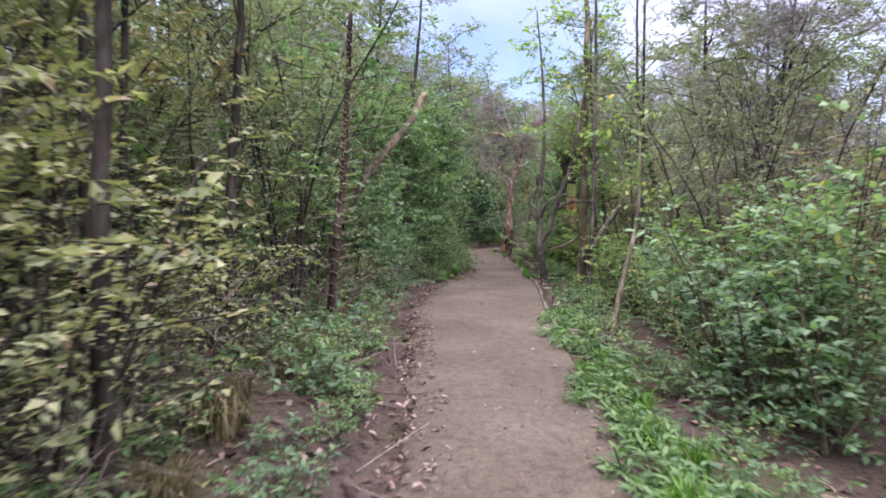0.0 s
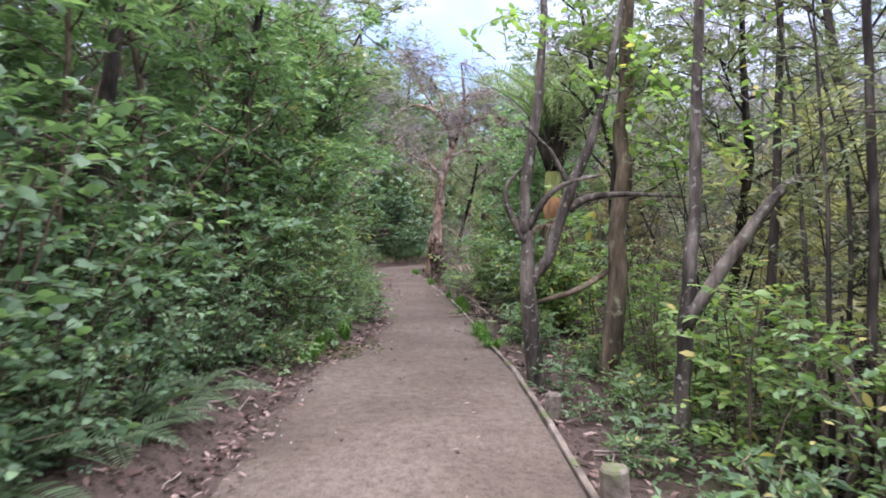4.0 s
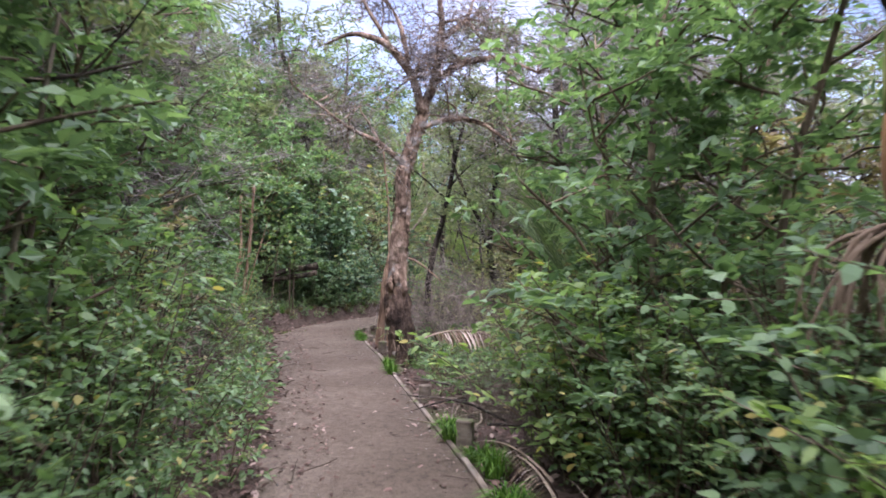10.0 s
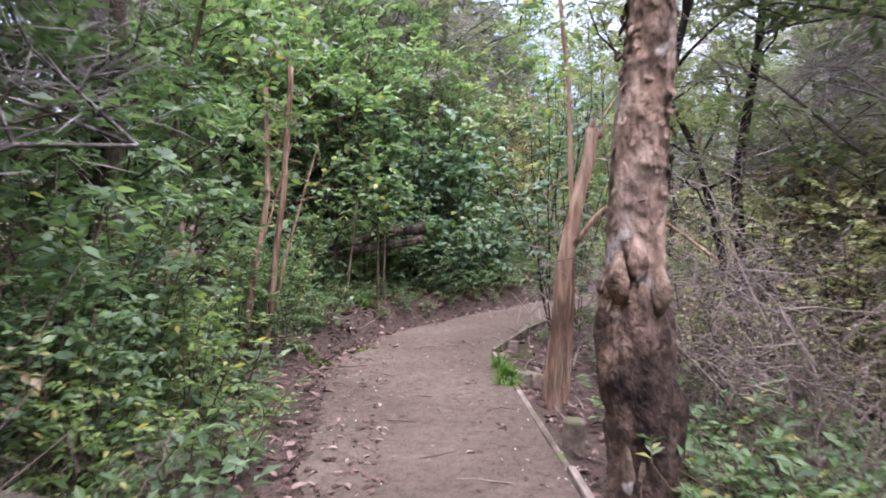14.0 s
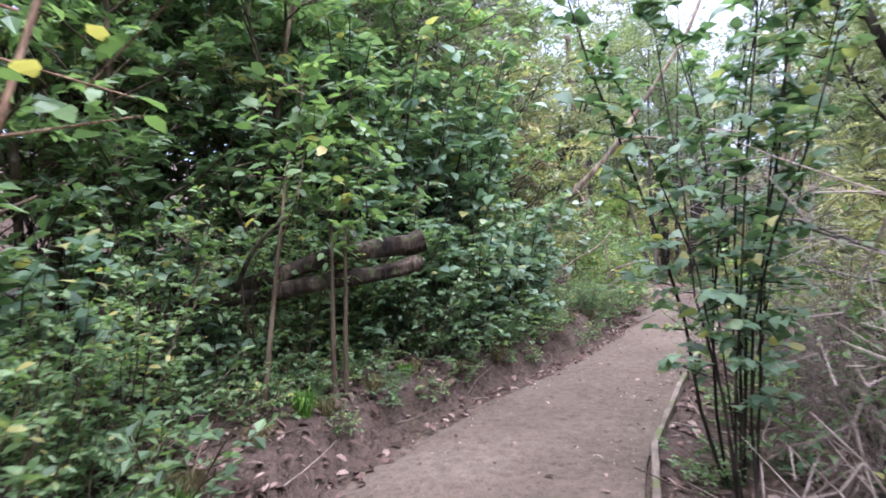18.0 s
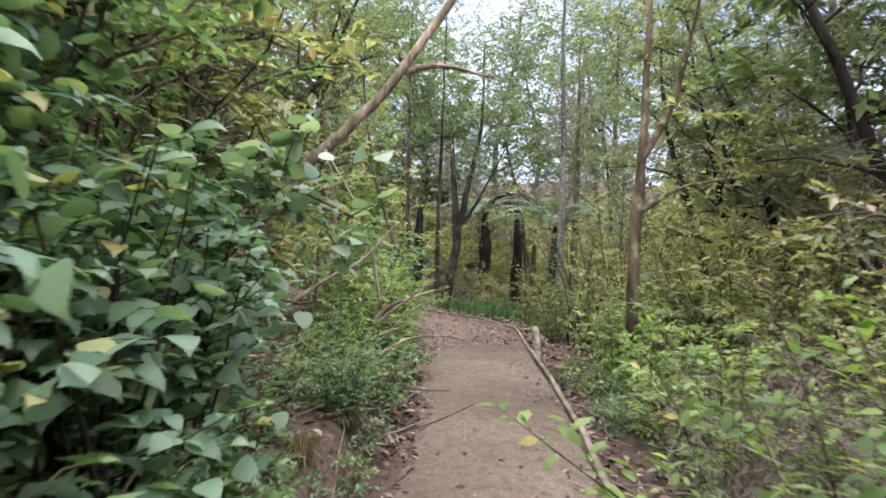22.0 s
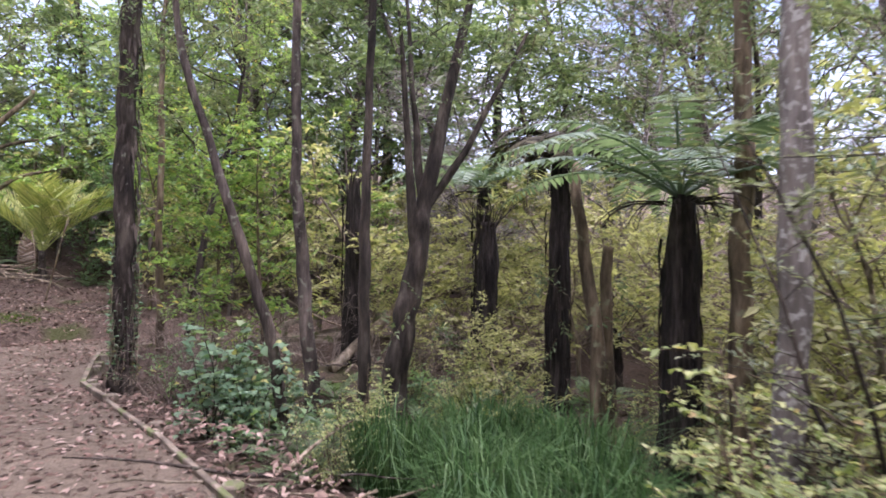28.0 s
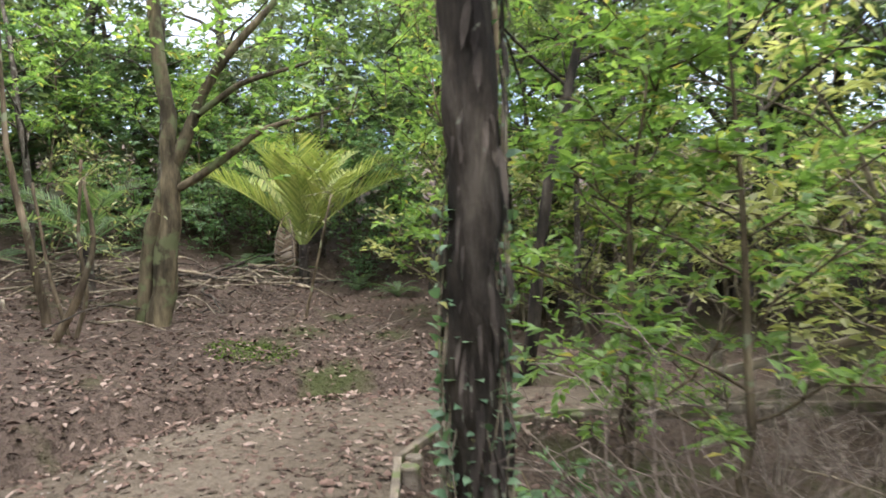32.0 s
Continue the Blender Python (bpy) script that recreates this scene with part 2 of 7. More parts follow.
LITTER = island_mat("leaf_litter", [(0, (0.035, 0.022, 0.016)), (0.4, (0.09, 0.055, 0.041)), (0.75, (0.17, 0.112, 0.088)), (1, (0.31, 0.235, 0.195))])
TWIG = island_mat("dead_twig", [(0, (0.05, 0.038, 0.028)), (0.5, (0.13, 0.1, 0.08)), (1, (0.28, 0.23, 0.19))])
FROND_DEAD = island_mat("dead_frond", [(0, (0.09, 0.058, 0.035)), (0.5, (0.24, 0.18, 0.125)), (1, (0.5, 0.43, 0.36))])
FROND_DARK = island_mat("withered_dark_frond", [(0, (0.03, 0.026, 0.018)), (0.5, (0.06, 0.055, 0.035)), (1, (0.11, 0.1, 0.06))])
BARK_DARK = bark_mat("bark_dark", (0.012, 0.01, 0.008), (0.035, 0.028, 0.022), (0.08, 0.068, 0.055))
BARK_GREY = bark_mat("bark_grey", (0.026, 0.021, 0.017), (0.075, 0.062, 0.05), (0.15, 0.13, 0.108), lichen=(0.19, 0.185, 0.15), amount=0.12, spots=22.0)
BARK_BROWN = bark_mat("bark_brown", (0.045, 0.034, 0.022), (0.105, 0.08, 0.052), (0.19, 0.152, 0.105), lichen=(0.2, 0.21, 0.13), amount=0.1)
BARK_ROUGH = bark_mat("bark_burred", (0.05, 0.034, 0.024), (0.2, 0.14, 0.1), (0.38, 0.29, 0.22), 7.0, (1, 1, 0.5), lichen=(0.3, 0.27, 0.235), amount=0.12, depth=0.05)
BARK_ORANGE = bark_mat("bark_orange", (0.13, 0.08, 0.052), (0.3, 0.2, 0.135), (0.48, 0.35, 0.25), 14.0, (1, 1, 0.12), depth=0.03)
BARK_PALE = bark_mat("stem_pale", (0.1, 0.08, 0.055), (0.2, 0.165, 0.12), (0.34, 0.29, 0.225), 12.0)
BARK_LICHEN = bark_mat("bark_lichen", (0.06, 0.052, 0.046), (0.1, 0.089, 0.078), (0.17, 0.154, 0.138), 8.0, lichen=(0.24, 0.235, 0.215), amount=0.3, spots=22.0)
BARK_RED = bark_mat("bark_reddish", (0.02, 0.013, 0.01), (0.065, 0.04, 0.031), (0.16, 0.11, 0.085), 9.0)
BARK_LOG = bark_mat("rotting_mossy_bark", (0.016, 0.012, 0.009), (0.052, 0.04, 0.03), (0.15, 0.12, 0.092), 7.0, lichen=(0.06, 0.07, 0.03), amount=0.15, depth=0.05, spots=9.0)
BARK_BURNT = bark_mat("rotten_dark_bark", (0.02, 0.014, 0.011), (0.085, 0.058, 0.043), (0.21, 0.15, 0.11), 9.0, (1, 1, 0.6), depth=0.05)
BARK_OLIVE = bark_mat("bark_olive", (0.03, 0.024, 0.015), (0.085, 0.068, 0.042), (0.16, 0.13, 0.08), 8.0, lichen=(0.11, 0.12, 0.06), amount=0.4, depth=0.015)
BARK_UMBER = bark_mat("bark_umber", (0.018, 0.014, 0.012), (0.052, 0.042, 0.035), (0.11, 0.09, 0.076), 9.0, lichen=(0.13, 0.135, 0.1), amount=0.12, spots=14.0)
LEAF_WEED = leaf_mat("weed_green", (0.05, 0.13, 0.018), (0.09, 0.2, 0.03), (0.16, 0.28, 0.05), 0.42, 0.35)
TWIG_GREY = island_mat("grey_twig", [(0, (0.1, 0.08, 0.065)), (0.5, (0.22, 0.18, 0.15)), (1, (0.42, 0.36, 0.31))])
LEAF_SCRUB = leaf_mat("leaf_scrub_yellow", (0.2, 0.21, 0.075), (0.33, 0.335, 0.125), (0.47, 0.45, 0.2), 0.5, 0.5)
LEAF_SPRIG = leaf_mat("leaf_small_yellow_green", (0.13, 0.19, 0.04), (0.23, 0.29, 0.07), (0.4, 0.42, 0.14), 0.42, 0.4, (0.42, 0.28, 0.1))
LEAF_GLAUCOUS = leaf_mat("leaf_glaucous", (0.09, 0.18, 0.1), (0.17, 0.28, 0.17), (0.27, 0.38, 0.26), 0.42, 0.38)
LEAF_FERNY = leaf_mat("leaf_dull_kanuka_green", (0.055, 0.095, 0.045), (0.1, 0.155, 0.068), (0.165, 0.225, 0.1), 0.48, 0.4)
FERN_TRUNK = bark_mat("tree_fern_trunk", (0.006, 0.005, 0.005), (0.022, 0.018, 0.016), (0.06, 0.05, 0.044), 14.0, (1, 1, 0.12), depth=0.05)
TIMBER = bark_mat("weathered_timber", (0.075, 0.06, 0.046), (0.16, 0.132, 0.103), (0.27, 0.232, 0.19), 10.0, (1, 0.12, 1), lichen=(0.1, 0.115, 0.05), amount=0.25, depth=0.006)
CUT_WOOD = bark_mat("cut_wood", (0.2, 0.13, 0.07), (0.36, 0.25, 0.15), (0.5, 0.38, 0.25), 14.0, (1, 1, 1), depth=0.004)
PALM_TRUNK = bark_mat("palm_crownshaft", (0.1, 0.12, 0.03), (0.17, 0.19, 0.06), (0.27, 0.27, 0.11), 5.0, (1, 1, 0.3), depth=0.004)
PALM_SHEATH = bark_mat("palm_old_sheath", (0.16, 0.08, 0.035), (0.32, 0.18, 0.085), (0.45, 0.3, 0.16), 5.0, (1, 1, 0.3), depth=0.006)
GROUND, PATH_SURFACE = ground_mat(), path_mat()
MOSS = island_mat("moss_green", [(0, (0.03, 0.055, 0.008)), (0.5, (0.07, 0.115, 0.014)), (1, (0.13, 0.18, 0.03))], 0.9)


# ---- mesh tools ----
rng = np.random.default_rng(7)


def unit(a):
    a = np.asarray(a, float)
    return a / np.maximum(np.linalg.norm(a, axis=-1, keepdims=True), 1e-9)


class Geo:
    """Collects triangles and quads, and turns them into one mesh."""

    def __init__(self):
        self.v, self.t, self.q, self.count = [], [], [], 0

    def add(self, v, tris=None, quads=None):
        if tris is not None and len(tris):
            self.t.append(np.asarray(tris, int) + self.count)
        if quads is not None and len(quads):
            self.q.append(np.asarray(quads, int) + self.count)
        self.v.append(np.asarray(v, float))
        self.count += len(v)
        return self

    def mesh(self, name, material, smooth=False):
        me = bpy.data.meshes.new(name)
        v = np.concatenate(self.v).astype(np.float32)
        t = np.concatenate(self.t) if self.t else np.zeros((0, 3), int)
        q = np.concatenate(self.q) if self.q else np.zeros((0, 4), int)
        me.vertices.add(len(v))
        me.vertices.foreach_set("co", v.ravel())
        loops = np.concatenate([t.ravel(), q.ravel()]).astype(np.int32)
        me.loops.add(len(loops))
        me.loops.foreach_set("vertex_index", loops)
        me.polygons.add(len(t) + len(q))
        me.polygons.foreach_set("loop_start", np.concatenate([np.arange(len(t)) * 3, len(t) * 3 + np.arange(len(q)) * 4]).astype(np.int32))
        me.polygons.foreach_set("use_smooth", np.full(len(t) + len(q), smooth))
        me.materials.append(material)
        me.update(calc_edges=True)
        me.validate()
        return me


def part(name, mesh, parent, label=""):
    ob = new(name, mesh)
    ob.parent = parent
    if name in ("branchwork", "foliage", "crown", "ivy", "vine", "burl", "stem", "tuft"):
        tagged(ob, kind="stuff")
    return tagged(ob, label) if label else ob


def thing(name, label, category, group="", kind="", at=None):
    ob = new(name)
    if at is not None:
        ob.matrix_basis = at
    return tagged(ob, label, category, group, kind)


def tube(g, pts, radii, sides=6, wobble=0.0, cap=True):
    """A round limb along a line of points, tapering through the radii."""
    p = np.asarray(pts, float)
    r = np.interp(np.linspace(0, 1, len(p)), np.linspace(0, 1, len(np.atleast_1d(radii))), np.atleast_1d(radii))
    d = unit(np.gradient(p, axis=0))
    ref = np.where(np.abs(d[:, 2:3]) > 0.9, [[1.0, 0, 0]], [[0, 0, 1.0]])
    a = unit(np.cross(d, ref))
    for i in range(1, len(a)):
        a[i] = unit(a[i - 1] - d[i] * np.dot(a[i - 1], d[i]))
    b = np.cross(d, a)
    th = np.linspace(0, 2 * math.pi, sides, endpoint=False)
    rough = rng.uniform(-1, 1, (len(p), sides))
    if len(p) > 8:
        for _ in range(2):
            rough[1:-1] = (rough[:-2] + rough[1:-1] + rough[2:]) / 3
        rough *= 2.0
    rr = r[:, None] * (1 + wobble * rough)
    ring = p[:, None] + rr[..., None] * (np.cos(th)[None, :, None] * a[:, None] + np.sin(th)[None, :, None] * b[:, None])
    v = ring.reshape(-1, 3)
    i = np.arange(len(p) - 1)[:, None] * sides
    k = np.arange(sides)[None]
    k2 = (k + 1) % sides
    quads = np.stack([i + k, i + k2, i + sides + k2, i + sides + k], -1).reshape(-1, 4)
    tris = None
    if cap:
        v = np.concatenate([v, p[:1], p[-1:]])
        n0, n1, last = len(v) - 2, len(v) - 1, (len(p) - 1) * sides
        kk = np.arange(sides)
        tris = np.concatenate([np.stack([(kk + 1) % sides, kk, np.full(sides, n0)], -1), np.stack([last + kk, last + (kk + 1) % sides, np.full(sides, n1)], -1)])
    g.add(v, tris, quads)


def bend(p0, d0, length, n=5, sag=0.0, wander=0.15, up=0.0):
    """A line of points from p0 along d0 that wanders, lifts and sags."""
    pts, d = [np.asarray(p0, float)], unit(d0)
    for i in range(n):
        d = unit(d + rng.normal(0, wander, 3) + [0, 0, up - sag * i / n])
        pts.append(pts[-1] + d * length / n)
    return np.array(pts)


OVATE = ((0.22, 0.4), (0.6, 0.5))
NARROW = ((0.25, 0.42), (0.65, 0.42))
HEART = ((0.04, 0.36), (0.28, 0.52), (0.65, 0.36))
BIGHEART = ((0.0, 0.22), (0.06, 0.42), (0.2, 0.53), (0.42, 0.5), (0.66, 0.34), (0.86, 0.15))
ROUND = ((0.14, 0.36), (0.45, 0.5), (0.8, 0.36))


def leaves(g, p, d, n, length, width, shape=OVATE, droop=0.15, fold=0.12):
    """Many leaf blades at once: bases p, directions d, upper sides n."""
    p, d = np.asarray(p, float), unit(d)
    s = unit(np.cross(d, n))
    n = np.cross(s, d)
    length, width = np.broadcast_to(length, len(p))[:, None], np.broadcast_to(width, len(p))[:, None]
    if shape is None:  # a simple folded blade for small or distant leaves
        c = p + d * length * 0.45 + n * width * fold
        v = np.stack([p, c + s * width * 0.5, p + d * length - n * length * droop, c - s * width * 0.5], 1)
        base = (np.arange(len(p)) * 4)[:, None]
        g.add(v.reshape(-1, 3), np.concatenate([base + [0, 1, 2], base + [0, 2, 3]]))
        return
    rows = [p]
    for u, w in shape:
        c = p + d * length * u - n * length * droop * u * u
        rows += [c - s * width * w + n * width * fold, c + s * width * w + n * width * fold]
    rows.append(p + d * length - n * length * droop)
    v = np.stack(rows, 1)
    k = v.shape[1]
    base = (np.arange(len(p)) * k)[:, None]
    tris = np.concatenate([base + [0, 2, 1], base + [k - 3, k - 2, k - 1]])
    quads = np.concatenate([base + [1 + 2 * i, 2 + 2 * i, 4 + 2 * i, 3 + 2 * i] for i in range(len(shape) - 1)])
    g.add(v.reshape(-1, 3), tris, quads)


def twig_leaves(g, lines, per, length, width, shape=OVATE, droop=0.15, spread=0.8, fold=0.12, start=0.15):
    """Leaves set alternately along twigs."""
    p, d, n, ln = [], [], [], []
    for line in lines:
        line = np.asarray(line)
        u = np.linspace(start, 1.0, per) + rng.uniform(-0.04, 0.04, per)
        x = np.clip(u, 0, 1) * (len(line) - 1)
        i = np.minimum(x.astype(int), len(line) - 2)
        q = line[i] + (line[i + 1] - line[i]) * (x - i)[:, None]
        t = unit(line[i + 1] - line[i])
        side = unit(np.cross(t, [0, 0, 1.0]) + 1e-6) * np.where(np.arange(per) % 2, 1, -1)[:, None]
        p.append(q)
        d.append(t * rng.uniform(0.25, 0.8, (per, 1)) + side * spread + rng.normal(0, 0.3, (per, 3)) + [0, 0, 0.05])
        n.append(np.array([0, 0, 1.0]) + rng.normal(0, 0.38, (per, 3)))
    p, d, n = np.concatenate(p), np.concatenate(d), np.concatenate(n)
    ln = length * rng.uniform(0.55, 1.25, len(p))
    leaves(g, p, d, n, ln, ln * width, shape, droop, fold)


# ---- plants ----
def shrub(name, label, height, spread, stems, twigs, per, leaf, length, width, bark, shape=OVATE, low=0.12, droop=0.18, lean=0.0, thick=0.014):
    """A leafy bush: stems from one root, twigs off them, leaves on the twigs."""
    ob = thing(name, label, "shrub" if "fern" not in name else "fern")
    gs, gl, lines = Geo(), Geo(), []
    for i in range(stems):
        a = 2 * math.pi * (i + rng.uniform(0, 0.7)) / stems
        out = np.array([math.cos(a), math.sin(a), 0])
        h = height * rng.uniform(0.72, 1.05)
        s = bend(out * 0.05, out * rng.uniform(0.15, 1.0) * spread / height + [lean, 0, 1], h, 6, 0.06, 0.09)
        tube(gs, s, [thick * rng.uniform(0.7, 1.2), 0.004], 4, cap=False)
        for k in range(twigs):
            u = low + (1 - low) * (k + rng.uniform(0, 1)) / twigs
            x = u * 6
            j = min(int(x), 5)
            q = s[j] + (s[j + 1] - s[j]) * (x - j)
            b = rng.uniform(0, 2 * math.pi)
            dirn = np.array([math.cos(b), math.sin(b), rng.uniform(-0.1, 0.8)]) + out * 0.5
            t = bend(q, dirn, spread * rng.uniform(0.3, 0.7) * (1.15 - 0.5 * u), 2, 0.12, 0.16)
            lines.append(t)
            tube(gs, t[::2], [0.0045, 0.002], 3, cap=False)
    twig_leaves(gl, lines, per, length, width, shape, droop)
    part("branchwork", gs.mesh("branchwork", bark, True), ob)
    part("foliage", gl.mesh("foliage", leaf, False), ob)
    return ob


def tree(name, label, height, radius, crown, leaf, length, width, bark, limbs=9, twigs=14, per=9, first=0.35, lean=(0.0, 0.0), shape=OVATE, sub=3, droop=0.15, sides=8, wander=0.06):
    """A tapered trunk with limbs and a loose crown of leaf clumps."""
    ob = thing(name, label, "tree")
    gt, gb, gl, lines = Geo(), Geo(), Geo(), []
    s = bend((0, 0, -0.15), (lean[0], lean[1], 1), height, 9, 0, wander, 0.05)
    tube(gt, s, [radius * 1.25, radius, radius * 0.8, radius * 0.55, radius * 0.2], sides, 0.06)
    for i in range(limbs):
        u = first + (1 - first) * (i + rng.uniform(0.1, 0.9)) / limbs
        x = u * 9
        j = min(int(x), 8)
        q = s[j] + (s[j + 1] - s[j]) * (x - j)
        a = i * 2.4 + rng.uniform(-0.5, 0.5)
        out = np.array([math.cos(a), math.sin(a), rng.uniform(0.35, 1.1)])
        ll = crown * rng.uniform(0.65, 1.15) * (1.2 - 0.55 * u)
        limb = bend(q, out, ll, 5, 0.1, 0.16)
        tube(gb, limb, [max(radius * (0.5 - 0.3 * u), 0.012), 0.008], 4, cap=False)
        for k in range(sub):
            w = limb[min(5, 2 + k)]
            b = rng.uniform(0, 2 * math.pi)
            br = bend(w, np.array([math.cos(b), math.sin(b), rng.uniform(-0.1, 0.7)]) + out * 0.5, ll * rng.uniform(0.35, 0.6), 4, 0.12, 0.18)
            tube(gb, br[::2], [0.012, 0.004], 3, cap=False)
            for m in range(max(1, twigs // sub)):
                c = br[rng.integers(1, 5)]
                b = rng.uniform(0, 2 * math.pi)
                t = bend(c, (math.cos(b), math.sin(b), rng.uniform(-0.4, 0.8)), crown * rng.uniform(0.14, 0.3), 3, 0.15, 0.2)
                lines.append(t)
    twig_leaves(gl, lines, per, length, width, shape, droop)
    part("trunk", gt.mesh("trunk", bark, True), ob)
    part("branchwork", gb.mesh("branchwork", bark, True), ob)
    if leaf:
        part("crown", gl.mesh("crown", leaf), ob)
    return ob


def twiggy(name, label, height, spread, stems, twigs, material, category="shrub", fine=3):
    """A bare, much-branched thicket of dead twigs."""
    ob = thing(name, label, category)
    for i in range(stems):
        g = Geo()
        a = 2 * math.pi * (i + rng.uniform(0, 0.8)) / stems
        out = np.array([math.cos(a), math.sin(a), 0])
        s = bend(out * rng.uniform(0, 0.2), out * rng.uniform(0.2, 1.1) * spread / height + [0, 0, 1], height * rng.uniform(0.6, 1.05), 6, 0.1, 0.16)
        tube(g, s, [0.011, 0.003], 4, cap=False)
        for k in range(twigs):
            q = s[rng.integers(1, 7)]
            t = bend(q, unit(rng.normal(0, 1, 3) + out * 0.5 + [0, 0, 0.2]), spread * rng.uniform(0.25, 0.6), 3, 0.15, 0.25)
            tube(g, t, [0.004, 0.0018], 3, cap=False)
            for m in range(fine):
                u = bend(t[rng.integers(1, 4)], unit(rng.normal(0, 1, 3)), spread * rng.uniform(0.1, 0.25), 1, 0.1, 0.2)
                tube(g, u, [0.0025, 0.0015], 3, cap=False)
        part("stem", g.mesh("stem", material, True), ob)
    return ob


def frond_mesh(name, length, width, leaf, pairs=22, sag=0.5, rise=0.9, stalk=0.15, vee=0.35, droopy=0.15, stem=None, fat=0.03, forward=0.55):
    """One feather-like frond that arches from its base along +x: midrib and paired leaflets."""
    g = Geo()
    n = 12
    u = np.linspace(0, 1, n + 1)
    ang = rise - u * (rise + sag)
    step = length / n
    pts = np.concatenate([[[0, 0, 0]], np.cumsum(np.stack([np.cos(ang[:-1]) * step, 0 * u[:-1], np.sin(ang[:-1]) * step], -1), 0)])
    tube(g, pts, [0.006 + length * 0.006, 0.002], 4, cap=False)
    uu = np.linspace(stalk, 0.99, pairs)
    x = uu * n
    i = np.minimum(x.astype(int), n - 1)
    q = pts[i] + (pts[i + 1] - pts[i]) * (x - i)[:, None]
    t = unit(pts[i + 1] - pts[i])
    ln = width * np.sin(np.clip((uu - stalk) / (1 - stalk), 0, 1) * 2.6 + 0.5) ** 0.8 * rng.uniform(0.85, 1.1, pairs)
    for sgn in (-1, 1):
        d = t * forward + np.array([0, sgn, 0]) + np.array([0, 0, vee]) + rng.normal(0, 0.06, (pairs, 3))
        nn = np.cross(t, [0, 1.0, 0])
        nn = np.where(nn[:, 2:3] < 0, -nn, nn)
        leaves(g, q, d, nn + rng.normal(0, 0.08, (pairs, 3)), ln, np.maximum(ln * fat, 0.008), NARROW, droopy, 0.2)
    return g.mesh(name, leaf)


def fern_clump(name, label, fronds, length, width, leaf, pairs=20, category="fern", rise=(0.7, 1.2), sag=0.5, fat=0.16):
    ob = thing(name, label, category)
    kinds = [frond_mesh("frond", length * k, width * k, leaf, pairs, sag, r, fat=fat) for k, r in ((1.0, rise[0]), (0.85, rise[1]), (0.7, (rise[0] + rise[1]) / 2))]
    for i in range(fronds):
        f = part("frond", kinds[i % 3], ob)
        f.matrix_basis = pose(0, 0, 0.02, rng.uniform(-12, 12), rng.uniform(-10, 10), i * 360 / fronds + rng.uniform(-20, 20))
    return ob


def grass_clump(name, label, blades, height, spread, material, category="grass", width=0.006, flop=0.6, tufts=1):
    ob = thing(name, label, category)
    geos = [Geo() for _ in range(tufts)]
    for i in range(blades):
        g = geos[i * tufts // blades]
        a, r = 2 * math.pi * (i + rng.uniform(0, blades / tufts * 1.3)) / blades, spread * 0.3 * math.sqrt(rng.uniform(0, 1))
        p = np.array([math.cos(a) * r, math.sin(a) * r, 0])
        h = height * rng.uniform(0.5, 1.1)
        b = a + rng.normal(0, 0.7)
        out = np.array([math.cos(b), math.sin(b), 0]) * rng.uniform(0.15, 1.0) * spread
        s = np.array([-math.sin(b), math.cos(b), 0]) * width * rng.uniform(0.6, 1.3)
        m, e = p + out * 0.35 + [0, 0, h * 0.7], p + out + [0, 0, h * rng.uniform(1 - flop, 1.0)]
        g.add([p - s, p + s, m + s * 0.8, m - s * 0.8, e], [[3, 2, 4]], [[0, 1, 2, 3]])
    for g in geos:
        part("foliage" if tufts == 1 else "tuft", g.mesh("foliage", material), ob)
    return ob


# ---- the ground and the path ----
# left and right edge of the path, pair by pair along the walk
EDGES = np.array([
    (-0.3, -8, 0.95, -8), (-0.3, 0, 0.95, 0), (-0.22, 3, 0.97, 3), (-0.2, 4.5, 1.08, 4.5), (-0.3, 6, 1.18, 6), (-0.32, 8.5, 1.4, 8.6),
    (-0.45, 10, 1.52, 10), (-0.25, 12, 1.74, 12), (-0.05, 14, 1.92, 14), (0.5, 15.3, 1.96, 15.6), (0.8, 17, 2.08, 17), (0.82, 20, 2.18, 20),
    (0.85, 24, 2.2, 24), (0.72, 26, 2.22, 26.2), (0.55, 28, 2.18, 28), (0.6, 29.3, 2.14, 29.1), (1.17, 30.9, 2.7, 30.5), (1.84, 32, 3.3, 31.6),
    (2.4, 32.7, 3.9, 32.7), (3.2, 33.8, 4.54, 33.8), (4.2, 35.4, 5.55, 35.4), (4.95, 36.8, 6.3, 36.7), (5.6, 38.2, 7.15, 38.3),
    (6.2, 39.6, 8.0, 39.8)])
EDGES = np.concatenate([EDGES, np.array([
    (6.8, 41, 8.75, 41.2), (7.15, 42.5, 9.0, 42.3), (7.15, 44, 8.75, 43.9), (6.85, 46, 8.42, 46.2), (6.15, 48, 8.05, 48), (5.5, 50, 7.84, 48.95),
    (5.6, 51.3, 7.9, 50.4), (6.1, 52.6, 7.98, 51.45), (6.8, 53.5, 8.3, 52.1), (8.2, 53.8, 9.2, 52.45), (10.5, 53.8, 10.4, 52.45), (13, 53.5, 13, 52.1), (18, 52.2, 18, 50.9)])])
seg = np.r_[0, np.cumsum(np.linalg.norm(np.diff((EDGES[:, :2] + EDGES[:, 2:]) / 2, axis=0), axis=1))]
fine_s = np.arange(0, seg[-1], 0.14)
LEFT = np.stack([np.interp(fine_s, seg, EDGES[:, k]) for k in (0, 1)], -1)
RIGHT = np.stack([np.interp(fine_s, seg, EDGES[:, k]) for k in (2, 3)], -1)
for pts in (LEFT, RIGHT):
    for _ in range(6):
        pts[1:-1] = (pts[:-2] + 2 * pts[1:-1] + pts[2:]) / 4
MIDY = (LEFT[:, 1] + RIGHT[:, 1]) / 2
